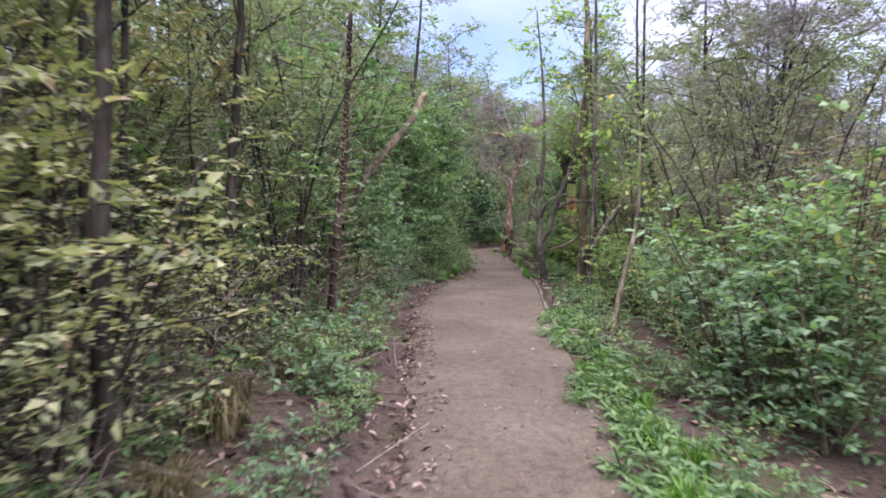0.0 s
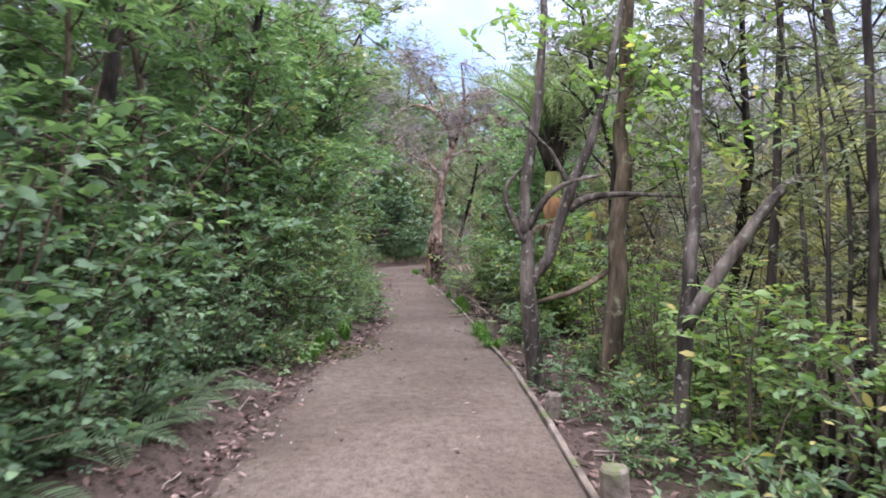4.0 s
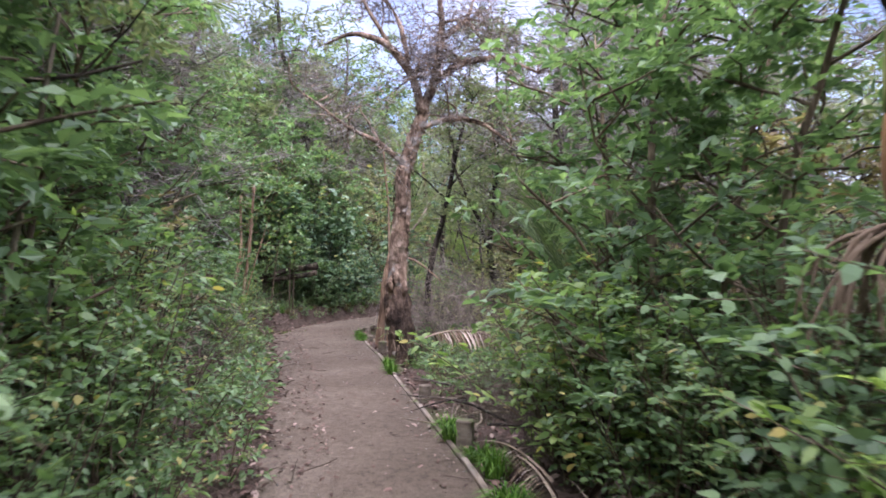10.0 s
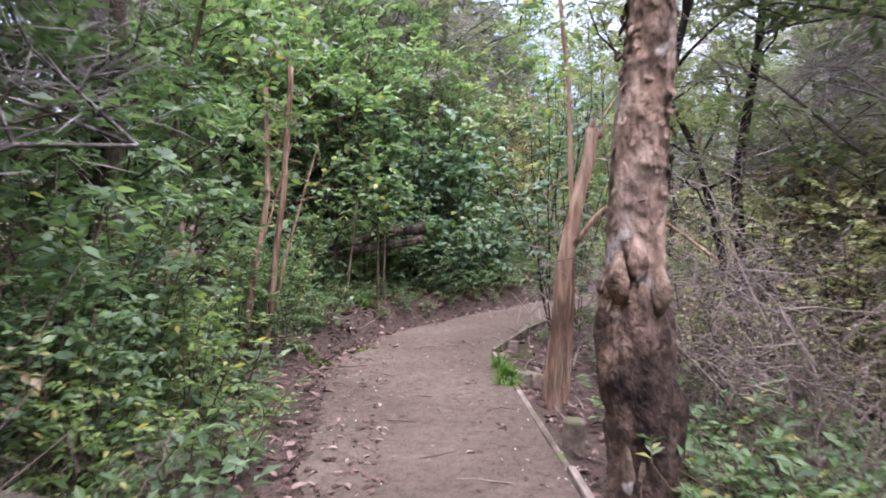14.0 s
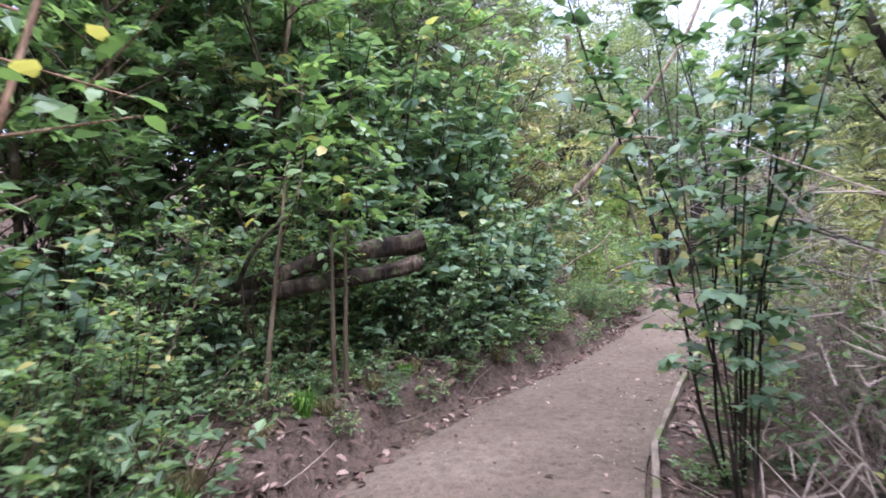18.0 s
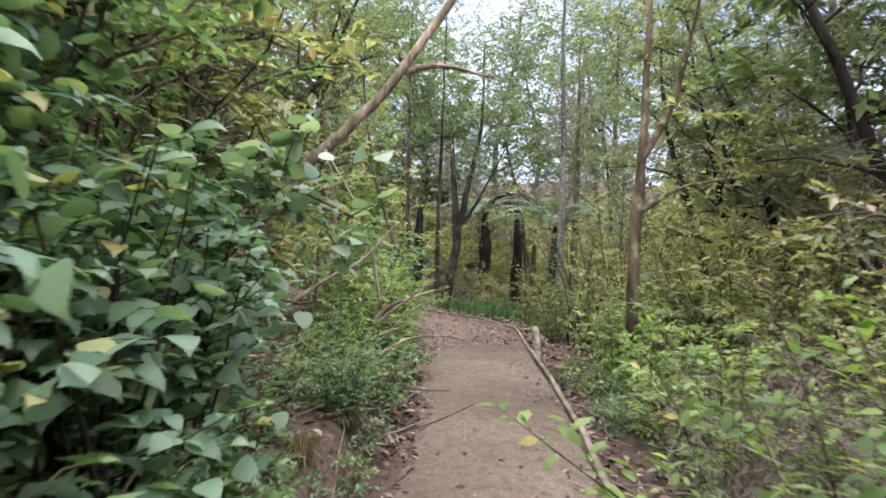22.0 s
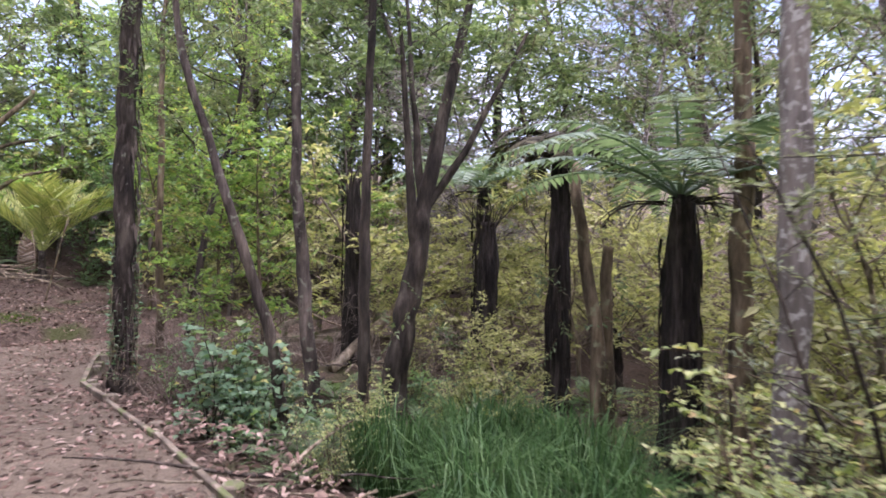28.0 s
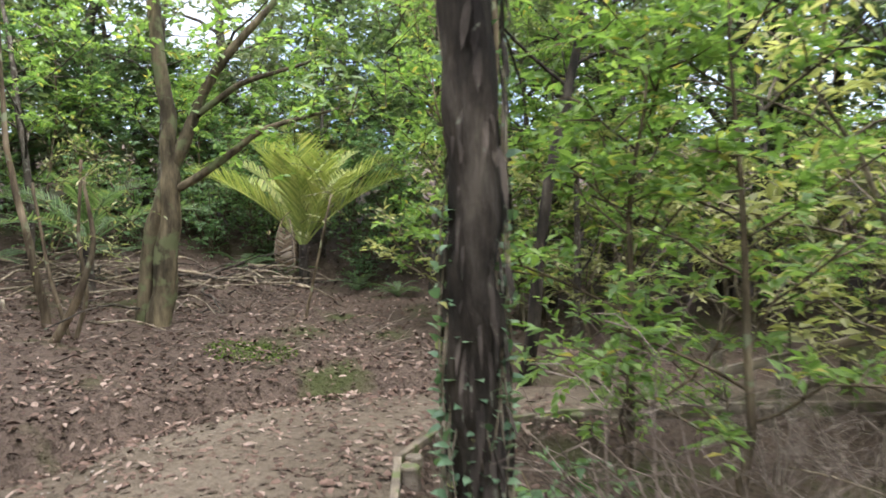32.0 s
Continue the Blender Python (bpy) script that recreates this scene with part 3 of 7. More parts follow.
NS = int(MIDY.argmax()) + 1
BANK = ((-8, 0.08), (5, 0.12), (9, 0.18), (14, 0.06), (24, 0.04), (27.5, 0.06), (29, 0.2), (31, 0.32), (36, 0.34), (39, 0.3), (43, 0.16), (48, 0.12), (51, 0.26), (55, 0.1))
RISE = ((-8, 0.03), (8, 0.1), (14, 0.05), (28, 0.05), (30, 0.07), (36, 0.08), (43, 0.1), (48, 0.16), (52, 0.22), (52.8, 0.2), (53.1, 0.11), (55, 0.07))
HILL = ((44, 0.0), (50, 0.22), (55, 0.3))
DITCH = ((-8, 0.07), (8, 0.07), (11, 0.0), (28, 0.0), (30, 0.05), (36, 0.04), (39, 0.0), (47, 0.0), (49, 0.16), (51, 0.16), (52.5, 0.0))
FALL = ((-8, 0.03), (8, 0.06), (10, 0.22), (13, 0.34), (16, 0.2), (20, 0.14), (25, 0.18), (29, 0.25), (33, 0.15), (37, 0.25), (40, 0.5), (44, 0.75), (49, 0.75), (52, 0.5), (56, 0.5))


def table(rows, y):
    return np.interp(y, [r[0] for r in rows], [r[1] for r in rows])


def beside(x, y):
    """For points of the plan: how far left of the path, how far right, and the path's y there."""
    p = np.stack([np.ravel(x), np.ravel(y)], -1).astype(float)
    dl, dr, my = np.zeros(len(p)), np.zeros(len(p)), np.zeros(len(p))
    ab = RIGHT - LEFT
    w = np.linalg.norm(ab, axis=1)
    for a in range(0, len(p), 4000):
        q = p[a:a + 4000]
        u = np.clip(((q[:, None] - LEFT[None]) * ab[None]).sum(-1) / w ** 2, 0, 1)
        far = np.linalg.norm(q[:, None] - (LEFT[None] + u[..., None] * ab[None]), axis=-1)
        i = far.argmin(1)
        k = np.arange(len(q))
        d, uu = far[k, i], u[k, i]
        dl[a:a + 4000] = np.where(uu < 0.5, d, 0)
        dr[a:a + 4000] = np.where(uu >= 0.5, d, 0)
        my[a:a + 4000] = MIDY[i]
    return dl, dr, my


def smooth(t):
    t = np.clip(t, 0, 1)
    return t * t * (3 - 2 * t)


def heights(x, y):
    dl, dr, my = beside(x, y)
    z = table(BANK, my) * smooth((dl - 0.12) / 0.2) + table(RISE, my) * np.clip(dl - 0.3, 0, 7) + table(HILL, my) * np.clip(dl - 6.5, 0, 22)
    z -= table(DITCH, my) * np.exp(-((dl - 0.2) / 0.13) ** 2) * (dl > 0)
    z -= table(FALL, my) * (0.45 * smooth(dr / 0.35) + 0.55 * smooth((dr - 0.3) / 2.2))
    z += 0.03 * np.sin(1.7 * x + 0.6 * y) * np.sin(1.3 * y - 0.8 * x) * np.clip(dl + dr, 0, 1)
    z += 0.018 * np.sin(6.1 * x + 1.1) * np.sin(5.3 * y) * np.clip((dl + dr) * 3, 0, 1)
    return np.where(dl + dr < 0.02, -0.035, z - 0.01)


def gz(x, y):
    return float(heights(np.array([x]), np.array([y]))[0])


def grid_axis(lo, hi, step, far):
    out = np.cumsum(np.geomspace(step * 1.5, far / 3, 14))
    return np.r_[lo - out[::-1], np.arange(lo, hi, step), hi + out]


gx, gy = grid_axis(-6, 17, 0.15, 400), grid_axis(-6, 64, 0.15, 400)
XX, YY = np.meshgrid(gx, gy)
ZZ = heights(XX.ravel(), YY.ravel())
ii = (np.arange(len(gy) - 1)[:, None] * len(gx) + np.arange(len(gx) - 1)[None]).ravel()
g = Geo()
g.add(np.stack([XX.ravel(), YY.ravel(), ZZ], -1), None, np.stack([ii, ii + 1, ii + 1 + len(gx), ii + len(gx)], -1))
tagged(new("ground", g.mesh("ground", GROUND, True)), "brown forest floor of soil, leaf litter and moss", "ground", kind="structure")

across = 18
u = np.linspace(0, 1, across + 1)
ragged = np.array([noise.noise(Vector((s * 1.7, 3.0, 0))) * 0.09 + noise.noise(Vector((s * 6.0, 9.0, 0))) * 0.04 for s in fine_s])
uv = u[None] * 1.0 - ragged[:, None] * (1 - u[None])
P = LEFT[:, None] + uv[..., None] * (RIGHT - LEFT)[:, None]
wear = np.array([[noise.noise(Vector((px * 1.4, py * 1.4, 0))) * 0.012 + noise.noise(Vector((px * 7, py * 7, 2))) * 0.004 for px, py in row] for row in P])
PZ = wear + 0.012 * np.sin(u * math.pi)[None] - 0.03 * (1 - smooth(u / 0.12))[None] + 0.006
g = Geo()
ii = (np.arange(len(fine_s) - 1)[:, None] * (across + 1) + np.arange(across)[None]).ravel()
g.add(np.concatenate([P, PZ[..., None]], -1).reshape(-1, 3), None, np.stack([ii, ii + 1, ii + across + 2, ii + across + 1], -1))
tagged(new("path", g.mesh("path", PATH_SURFACE, True)), "grey-brown packed gravel footpath with scattered leaves", "path", kind="structure")


def spot(side, s_y, off):
    """A place in the plan beside the path: side -1 left or 1 right, path's y, metres from the edge."""
    i = int(np.abs(MIDY[:NS] - s_y).argmin())
    d = unit(RIGHT[i] - LEFT[i])
    return (LEFT[i] - d * off) if side < 0 else (RIGHT[i] + d * off)


# timber edging along the right side, in runs of boards held by posts
def post_mesh(r, h):
    g = Geo()
    tube(g, [(0, 0, 0), (0, 0, h * 0.5), (0, 0, h - 0.012), (0, 0, h)], [r, r, r, r * 0.86], 10, 0.02)
    return g.mesh("post", TIMBER, False)


POSTS = [post_mesh(0.062, 0.62), post_mesh(0.055, 0.5), post_mesh(0.07, 0.7)]


def board_mesh(length, height, thick):
    bm = bmesh.new()
    bmesh.ops.create_cube(bm, size=1)
    bmesh.ops.scale(bm, vec=(thick, length, height), verts=bm.verts)
    bmesh.ops.subdivide_edges(bm, edges=[e for e in bm.edges if abs(e.verts[0].co.y - e.verts[1].co.y) > 0.5 * length], cuts=5)
    for v in bm.verts:
        v.co.x += noise.noise(v.co * 2.1) * 0.006
        v.co.z += noise.noise(v.co * 1.6 + Vector((4, 0, 0))) * 0.01
    bmesh.ops.bevel(bm, geom=[e for e in bm.edges if e.calc_face_angle(0) > 1.0], offset=0.006, segments=1, affect="EDGES")
    me = bpy.data.meshes.new("board")
    bm.to_mesh(me)
    bm.free()
    me.materials.append(TIMBER)
    return me


def edging(y0, y1, top, size, label, posts=2, sink=0.55):
    i0, i1 = (int(np.abs(MIDY[:NS] - y).argmin()) for y in (y0, y1))
    idx = list(range(i0, i1, 13)) + [i1]
    run = thing("timber_edging", label, "path edging", "timber edging of the path", at=pose(*RIGHT[i0], 0))
    for n, (a, b) in enumerate(zip(idx[:-1], idx[1:])):
        p, q = RIGHT[a], RIGHT[b]
        ln = np.linalg.norm(q - p)
        if ln < 0.3:
            continue
        yaw = math.degrees(math.atan2(-(q - p)[0], (q - p)[1]))
        c = (p + q) / 2 - RIGHT[i0]
        out = unit(np.array([(q - p)[1], -(q - p)[0]]))
        w = part("board", board_mesh(ln + 0.015, size, 0.042), run)
        w.matrix_basis = pose(c[0] + out[0] * 0.025, c[1] + out[1] * 0.025, top - size / 2 + rng.uniform(-0.012, 0.012), 0, rng.uniform(-3, 3), yaw)
        for k in range(posts):
            f = (k + 0.25) / posts
            e = p + (q - p) * f - RIGHT[i0] + out * 0.125
            m = POSTS[(n + k) % 3]
            o = part("post", m, run)
            o.matrix_basis = pose(e[0], e[1], top - m.vertices[m.vertices[0].index].co.z - sink + rng.uniform(-0.04, 0.05), rng.uniform(-3, 3), rng.uniform(-3, 5), rng.uniform(0, 360))
    return run


edging(6.6, 16.4, 0.045, 0.16, "weathered grey timber boards and round posts holding the path's edge", 1)
edging(16.4, 29.2, 0.03, 0.13, "mossy timber boards half sunk along the gravel path", 1)
edging(29.2, 41.0, 0.05, 0.16, "pale timber boards with short posts along the path bend", 1, 0.63)
edging(41.0, 48.0, 0.05, 0.2, "timber boards edging the path above a fern gully", 1, 0.68)


def retaining(points, top, size):
    """Straight deep boards from corner to corner, each held by a post at its outer side."""
    run = thing("timber_edging", "deep weathered timber retaining boards round the path corner", "path edging", "timber edging of the path", at=pose(*points[0], 0))
    o = np.array(points[0])
    for k, (p, q) in enumerate(zip(points[:-1], points[1:])):
        p, q = np.array(p), np.array(q)
        out = unit(np.array([(q - p)[1], -(q - p)[0]]))
        c = (p + q) / 2 - o + out * 0.02
        yaw = math.degrees(math.atan2(-(q - p)[0], (q - p)[1]))
        for level in range(2):
            w = part("board", board_mesh(np.linalg.norm(q - p) + 0.03 * level, size / 2 - 0.008, 0.05), run)
            w.matrix_basis = pose(c[0], c[1], top - size * (0.25 + 0.5 * level), 0, 0, yaw)
        for f in (0.12, 0.85):
            e = p + (q - p) * f - o + out * 0.095
            post = part("post", POSTS[k % 3], run)
            post.matrix_basis = pose(e[0], e[1], top - (0.64, 0.52, 0.72)[k % 3], 0, 0, 40 * k)


retaining([(8.05, 48.0), (7.84, 48.95), (7.9, 50.4), (7.98, 51.45), (8.32, 52.12), (9.3, 52.47), (10.9, 52.4), (12.4, 52.15)], 0.075, 0.34)


# ---- loose matter on the ground ----
def scatter(n, y0, y1, l0, l1, side, power=1.5):
    i = rng.integers(int(np.abs(MIDY[:NS] - y0).argmin()), int(np.abs(MIDY[:NS] - y1).argmin()), n)
    d = unit(RIGHT[i] - LEFT[i])
    off = l0 + (l1 - l0) * rng.uniform(0, 1, n) ** power
    along = unit(np.stack([-d[:, 1], d[:, 0]], -1)) * rng.uniform(-0.1, 0.1, (n, 1))
    return (LEFT[i] - d * off[:, None] if side < 0 else RIGHT[i] + d * off[:, None]) + along


def litter(name, label, xy, length, material, lift=0.024, width=0.45, flat=0.3, z=None):
    n = len(xy)
    zz = heights(xy[:, 0], xy[:, 1]) if z is None else np.full(n, z)
    zz = np.maximum(zz, -0.4 if z is None else z)
    p = np.concatenate([xy, (heights(xy[:, 0], xy[:, 1]) if z is None else zz)[:, None] + lift], -1)
    a = rng.uniform(0, 2 * math.pi, n)
    g = Geo()
    ln = length * rng.uniform(0.4, 1.3, n)
    leaves(g, p, np.stack([np.cos(a), np.sin(a), rng.normal(0, flat, n)], -1), np.array([0, 0, 1.0]) + rng.normal(0, flat, (n, 3)), ln, ln * width * rng.uniform(0.5, 1.3, n), NARROW, 0.25, 0.15)
    return tagged(new(name, g.mesh(name, material)), label, "leaf litter", kind="stuff")


slope = np.stack([rng.uniform(0, 12, 13000), rng.uniform(51, 63, 13000)], -1)
fl, fr, _ = beside(slope[:, 0], slope[:, 1])
slope = slope[fl > 0.05]
litter("leaf_litter", "dry brown leaf litter on the bank beside the path", np.concatenate([
    scatter(5200, -2, 16, 0.0, 2.6, -1, 1.6), scatter(3200, 16, 30, -0.05, 2.2, -1, 1.6), scatter(3800, 28, 42, -0.1, 3.0, -1), scatter(15000, 43, 53.9, -0.1, 6.0, -1, 1.1), slope, scatter(2500, 35.5, 38.5, 0.0, 2.0, -1, 1.0), scatter(1600, 29.5, 32.5, 0.2, 2.4, -1, 1.0)]), 0.082, LITTER)
litter("leaf_litter", "dry brown leaf litter below the path's timber edging", np.concatenate([
    scatter(2600, 2, 16, 0.1, 2.4, 1), scatter(3000, 16, 30, 0.1, 2.6, 1), scatter(2400, 30, 41, 0.1, 2.4, 1), scatter(6500, 40, 53, 0.1, 6.5, 1)]), 0.09, LITTER)
path_leaves = np.concatenate([scatter(420, -1, 16, -1.5, 0.05, -1, 2.0) * 1.0, scatter(900, -1, 16, -0.22, 0.05, -1, 1.0), scatter(500, 16, 30, -1.3, 0, -1, 2.0), scatter(700, 28, 42, -1.4, 0, -1, 1.8), scatter(900, 20, 30, -0.5, 0.1, -1, 1.3)])
litter("fallen_leaves", "small pale fallen leaves lying on the gravel path", path_leaves, 0.055, LITTER, 0.02, 0.5, 0.12, 0.004)

litter("fallen_leaves", "reddish-brown fallen leaves strewn over the gravel path", scatter(8500, 39.5, 53.3, -2.3, 0.1, -1, 1.0), 0.08, LITTER, 0.02, 0.45, 0.18, 0.004)


def stones(n):
    g = Geo()
    xy = np.concatenate([scatter(n, -2, 53, -1.6, -0.1, -1, 1.0)])
    for x, y in xy:
        r = rng.uniform(0.003, 0.011)
        v = np.array([(1, 0, 0), (0, 1, 0), (-1, 0, 0), (0, -1, 0), (0, 0, 0.8)]) * r * rng.uniform(0.7, 1.3, (5, 1))
        g.add(v + [x, y, 0.008], [[0, 1, 4], [1, 2, 4], [2, 3, 4], [3, 0, 4]])
    tagged(new("path_grit", g.mesh("path_grit", island_mat("grit", [(0, (0.1, 0.09, 0.08)), (0.6, (0.24, 0.215, 0.19)), (1, (0.45, 0.42, 0.39))]))), "small grey stones lying loose on the path", "gravel", kind="stuff")


stones(6500)


def twig_scatter(name, label, xy, length, material, radius=0.005, lift=0.015, tilt=0.15):
    g = Geo()
    for x, y in xy:
        a = rng.uniform(0, 2 * math.pi)
        ln = length * rng.uniform(0.3, 1.2)
        z = max(gz(x, y), 0.004) if abs(gz(x, y) + 0.035) < 1e-3 else gz(x, y)
        p = bend((x, y, z + lift), (math.cos(a), math.sin(a), rng.uniform(0, tilt)), ln, 3, 0.03, 0.12)
        p[:, 2] = np.maximum(p[:, 2], z + radius)
        tube(g, p, [radius * rng.uniform(0.6, 1.4), radius * 0.5], 4, cap=False)
    tagged(new(name, g.mesh(name, material, True)), label, "fallen twigs", kind="stuff")


twig_scatter("fallen_twigs", "thin grey dead twigs strewn over the forest floor", np.concatenate([scatter(500, 0, 30, 0.1, 3, -1), scatter(300, 28, 42, 0.1, 3, -1), scatter(900, 46, 54, 0.8, 8, -1, 0.9), scatter(700, 5, 53, 0.2, 3, 1)]), 0.5, TWIG, 0.006, 0.03, 0.35)
twig_scatter("path_twigs", "small broken twigs lying on the gravel path", np.concatenate([scatter(90, 16, 30, -1.2, 0, -1, 1), scatter(60, 44, 52, -1.6, 0, -1, 1), scatter(14, 30, 50, -1.3, 0, -1, 1)]), 0.3, TWIG, 0.004, 0.016, 0.02)


def moss_patch(x, y, r, n, label):
    a, d = rng.uniform(0, 2 * math.pi, n), r * np.sqrt(rng.uniform(0, 1, n)) * (0.75 + 0.25 * np.sin(3 * rng.uniform(0, 2 * math.pi)))
    xy = np.stack([x + np.cos(a) * d * 1.4, y + np.sin(a) * d], -1)
    o = litter("moss_patch", label, xy, 0.035, MOSS, 0.012, 0.5, 0.8)
    return tagged(o, label, "moss", kind="stuff")


moss_patch(0.95, 29.4, 0.3, 900, "bright green moss cushion on the bank")
moss_patch(0.35, 28.6, 0.35, 900, "green moss on the bank among dead leaves")
moss_patch(5.35, 49.3, 0.45, 1300, "dark green moss on the ditch bank")
moss_patch(6.6, 54.6, 0.7, 1300, "yellow-green moss and short grass beside the path")
moss_patch(-0.55, 4.6, 0.25, 600, "yellow-green moss beside the path")
moss_patch(0.35, 14.9, 0.4, 900, "green mossy turf at the path's edge")


# ---- plant library and planting ----
class Kind:
    """A kind of plant with a few grown forms; the first of each form is used as it is, later ones are copies."""

    def __init__(self, group, forms):
        self.group, self.forms, self.used, self.turn = group, forms, [False] * len(forms), 0
        for f in forms:
            tagged(f, group=group)

    def put(self, x, y, s=1.0, rot=None, z=None, tall=1.0, tilt=(0, 0), form=None):
        k = self.turn % len(self.forms) if form is None else form
        self.turn += 1
        z = gz(x, y) - 0.02 if z is None else z
        m = pose(x, y, z, tilt[0], tilt[1], rng.uniform(0, 360) if rot is None else rot)
        if not self.used[k]:
            self.used[k] = True
            self.forms[k].matrix_basis = m
            return self.forms[k]
        return copy_thing(self.forms[k], m @ Matrix.Diagonal((s, s, s * tall, 1)))


def plant(kind, side, y0, y1, off0, off1, n, s0=0.8, s1=1.2, tall=1.0):
    """n plants spread evenly along a stretch of one side."""
    for i in range(n):
        y = y0 + (y1 - y0) * (i + rng.uniform(0.1, 0.9)) / n
        p = spot(side, y, rng.uniform(off0, off1))
        kind.put(p[0], p[1], rng.uniform(s0, s1), tall=tall * rng.uniform(0.9, 1.1))


G_SHRUB = "shrubs along the path"
DARK = Kind(G_SHRUB, [shrub("broadleaf_shrub", "dense shrub with glossy dark-green oval leaves", 1.8, 0.8, 9, 13, 10, LEAF_DARK, 0.095, 0.5, BARK_BROWN, low=0.02) for _ in range(2)])
MID = Kind(G_SHRUB, [shrub("leafy_shrub", "upright shrub with mid-green leaves on thin stems", 2.1, 0.8, 8, 14, 10, LEAF_MID, 0.09, 0.48, BARK_BROWN, lean=l, low=0.04, thick=0.01) for l in (0.05, -0.05)])
LIME = Kind(G_SHRUB, [shrub("lime_shrub", "young shrub with bright yellow-green leaves", 1.7, 0.75, 7, 11, 9, LEAF_LIME, 0.11, 0.42, BARK_BROWN, low=0.08, thick=0.01) for _ in range(2)])
PALE = Kind(G_SHRUB, [shrub("small_leaved_shrub", "open shrub with small pale olive leaves", 1.8, 0.9, 8, 12, 11, LEAF_PALE, 0.06, 0.6, BARK_DARK, shape=None, thick=0.01) for _ in range(2)])
HEARTS = Kind(G_SHRUB, [shrub("heart_leaved_shrub", "shrub with broad heart-shaped bluish-green leaves", 1.8, 0.75, 8, 10, 6, LEAF_BLUE, 0.12, 0.88, BARK_DARK, shape=BIGHEART, droop=0.35, low=0.05) for _ in range(2)])
HEARTWALL = Kind("heart-leaved wall of vines", [shrub("heart_leaved_vine", "tall tangle of broad heart-shaped green leaves", 2.9, 0.7, 8, 17, 6, LEAF_BLUE, 0.115, 0.9, BARK_DARK, shape=BIGHEART, droop=0.35, low=0.05) for _ in range(2)])
SLIM = Kind("slim saplings", [shrub("slim_sapling", "slim sapling with roundish dull-green leaves on dark stems", 3.5, 0.42, 5, 20, 7, LEAF_BLUE, 0.085, 0.85, BARK_DARK, shape=HEART, droop=0.35, low=0.2, thick=0.011), shrub("slim_sapling", "slim leaning sapling with roundish leaves on bare lower stems", 3.2, 0.5, 4, 18, 7, LEAF_BLUE, 0.085, 0.85, BARK_DARK, shape=HEART, droop=0.35, low=0.3, thick=0.011, lean=0.08)])
LOW = Kind("low plants of the bank", [shrub("low_plant", "low bushy plant with small green leaves", 0.5, 0.5, 7, 5, 8, LEAF_MID, 0.07, 0.55, BARK_BROWN, low=0.0, thick=0.004, shape=None), shrub("low_plant", "low leafy seedling with dark glossy leaves", 0.42, 0.4, 5, 4, 8, LEAF_DARK, 0.09, 0.5, BARK_BROWN, low=0.05, thick=0.004, shape=None)])
WEED = Kind("green weeds at the path's edge", [shrub("path_weed", "bright green weed with long soft leaves", 0.18, 0.2, 8, 3, 6, LEAF_WEED, 0.085, 0.28, LEAF_WEED, shape=NARROW, low=0.0, thick=0.003, droop=0.4) for _ in range(2)])
RUST = Kind(G_SHRUB, [shrub("rusty_shrub", "shrub with rust-brown and olive small leaves", 2.0, 1.1, 9, 14, 12, LEAF_RUST, 0.07, 0.5, BARK_DARK, shape=None, low=0.02) for _ in range(1)])
FEATHER = Kind("feathery saplings", [shrub("feathery_sapling", "tall thin sapling with fine grey-green foliage", 3.6, 1.1, 4, 26, 22, LEAF_GREY, 0.06, 0.26, BARK_DARK, shape=None, low=0.25, thick=0.02, droop=0.1) for _ in range(2)])
BRUSH = Kind("dead brush", [twiggy("dead_brush", "tangle of dry brown twigs and dead stems", 1.0, 0.9, 8, 10, TWIG, fine=4) for _ in range(2)])
FERN = Kind("ground ferns", [fern_clump("ground_fern", "low fern with arching grey-green fronds", 11, 0.62, 0.13, FERN_LEAF, 22), fern_clump("ground_fern", "spreading fern with drooping fronds", 9, 0.75, 0.15, FERN_LEAF, 24, rise=(0.4, 0.8))])
TUFT = Kind("grass tufts", [grass_clump("grass_tuft", "bright green grass tuft beside the path", 150, 0.26, 0.16, GRASS), grass_clump("grass_tuft", "short green grass at the path's edge", 120, 0.16, 0.2, GRASS)])
DRYTUFT = Kind("dry grass tufts", [grass_clump("dry_grass_tuft", "drooping tuft of green and straw-coloured grass", 190, 0.42, 0.4, GRASS_DRY, flop=0.9, tufts=4)])
KANUKA = Kind("thin dark trees", [tree("kanuka_tree", "slender dark-barked tree with fine grey-green foliage", h, 0.065, 1.5, LEAF_GREY, 0.1, 0.34, BARK_DARK, 12, 24, 17, f, l, None, wander=0.09) for h, f, l in ((6.0, 0.4, (0.05, 0.02)), (6.8, 0.45, (-0.08, 0.05)), (5.4, 0.33, (0.12, -0.06)))])
WALL_MID = Kind("tall bushes", [tree("tall_bush", "tall bush leafy to the ground with mid-green leaves", h, 0.035, 1.15, LEAF_MID, 0.105, 0.5, BARK_BROWN, 17, 15, 10, 0.04, (0.03, 0), None, wander=0.1) for h in (3.9, 4.5)])
WALL_DARK = Kind("tall bushes", [tree("tall_bush", "tall dense bush with dark-green leaves", h, 0.035, 1.2, LEAF_DARK, 0.115, 0.52, BARK_BROWN, 17, 15, 10, 0.03, (0, 0.03), None, wander=0.1) for h in (3.6, 4.4)])
WALL_OLIVE = Kind("scrub behind the path", [tree("scrub_thicket", "dull olive and brown scrub thicket", h, 0.03, 1.5, m, 0.12, 0.45, BARK_GREY, 15, 12, 10, 0.04, (0, 0), None, wander=0.12) for h, m in ((3.0, LEAF_GREY), (3.4, LEAF_PALE), (2.7, LEAF_RUST))])
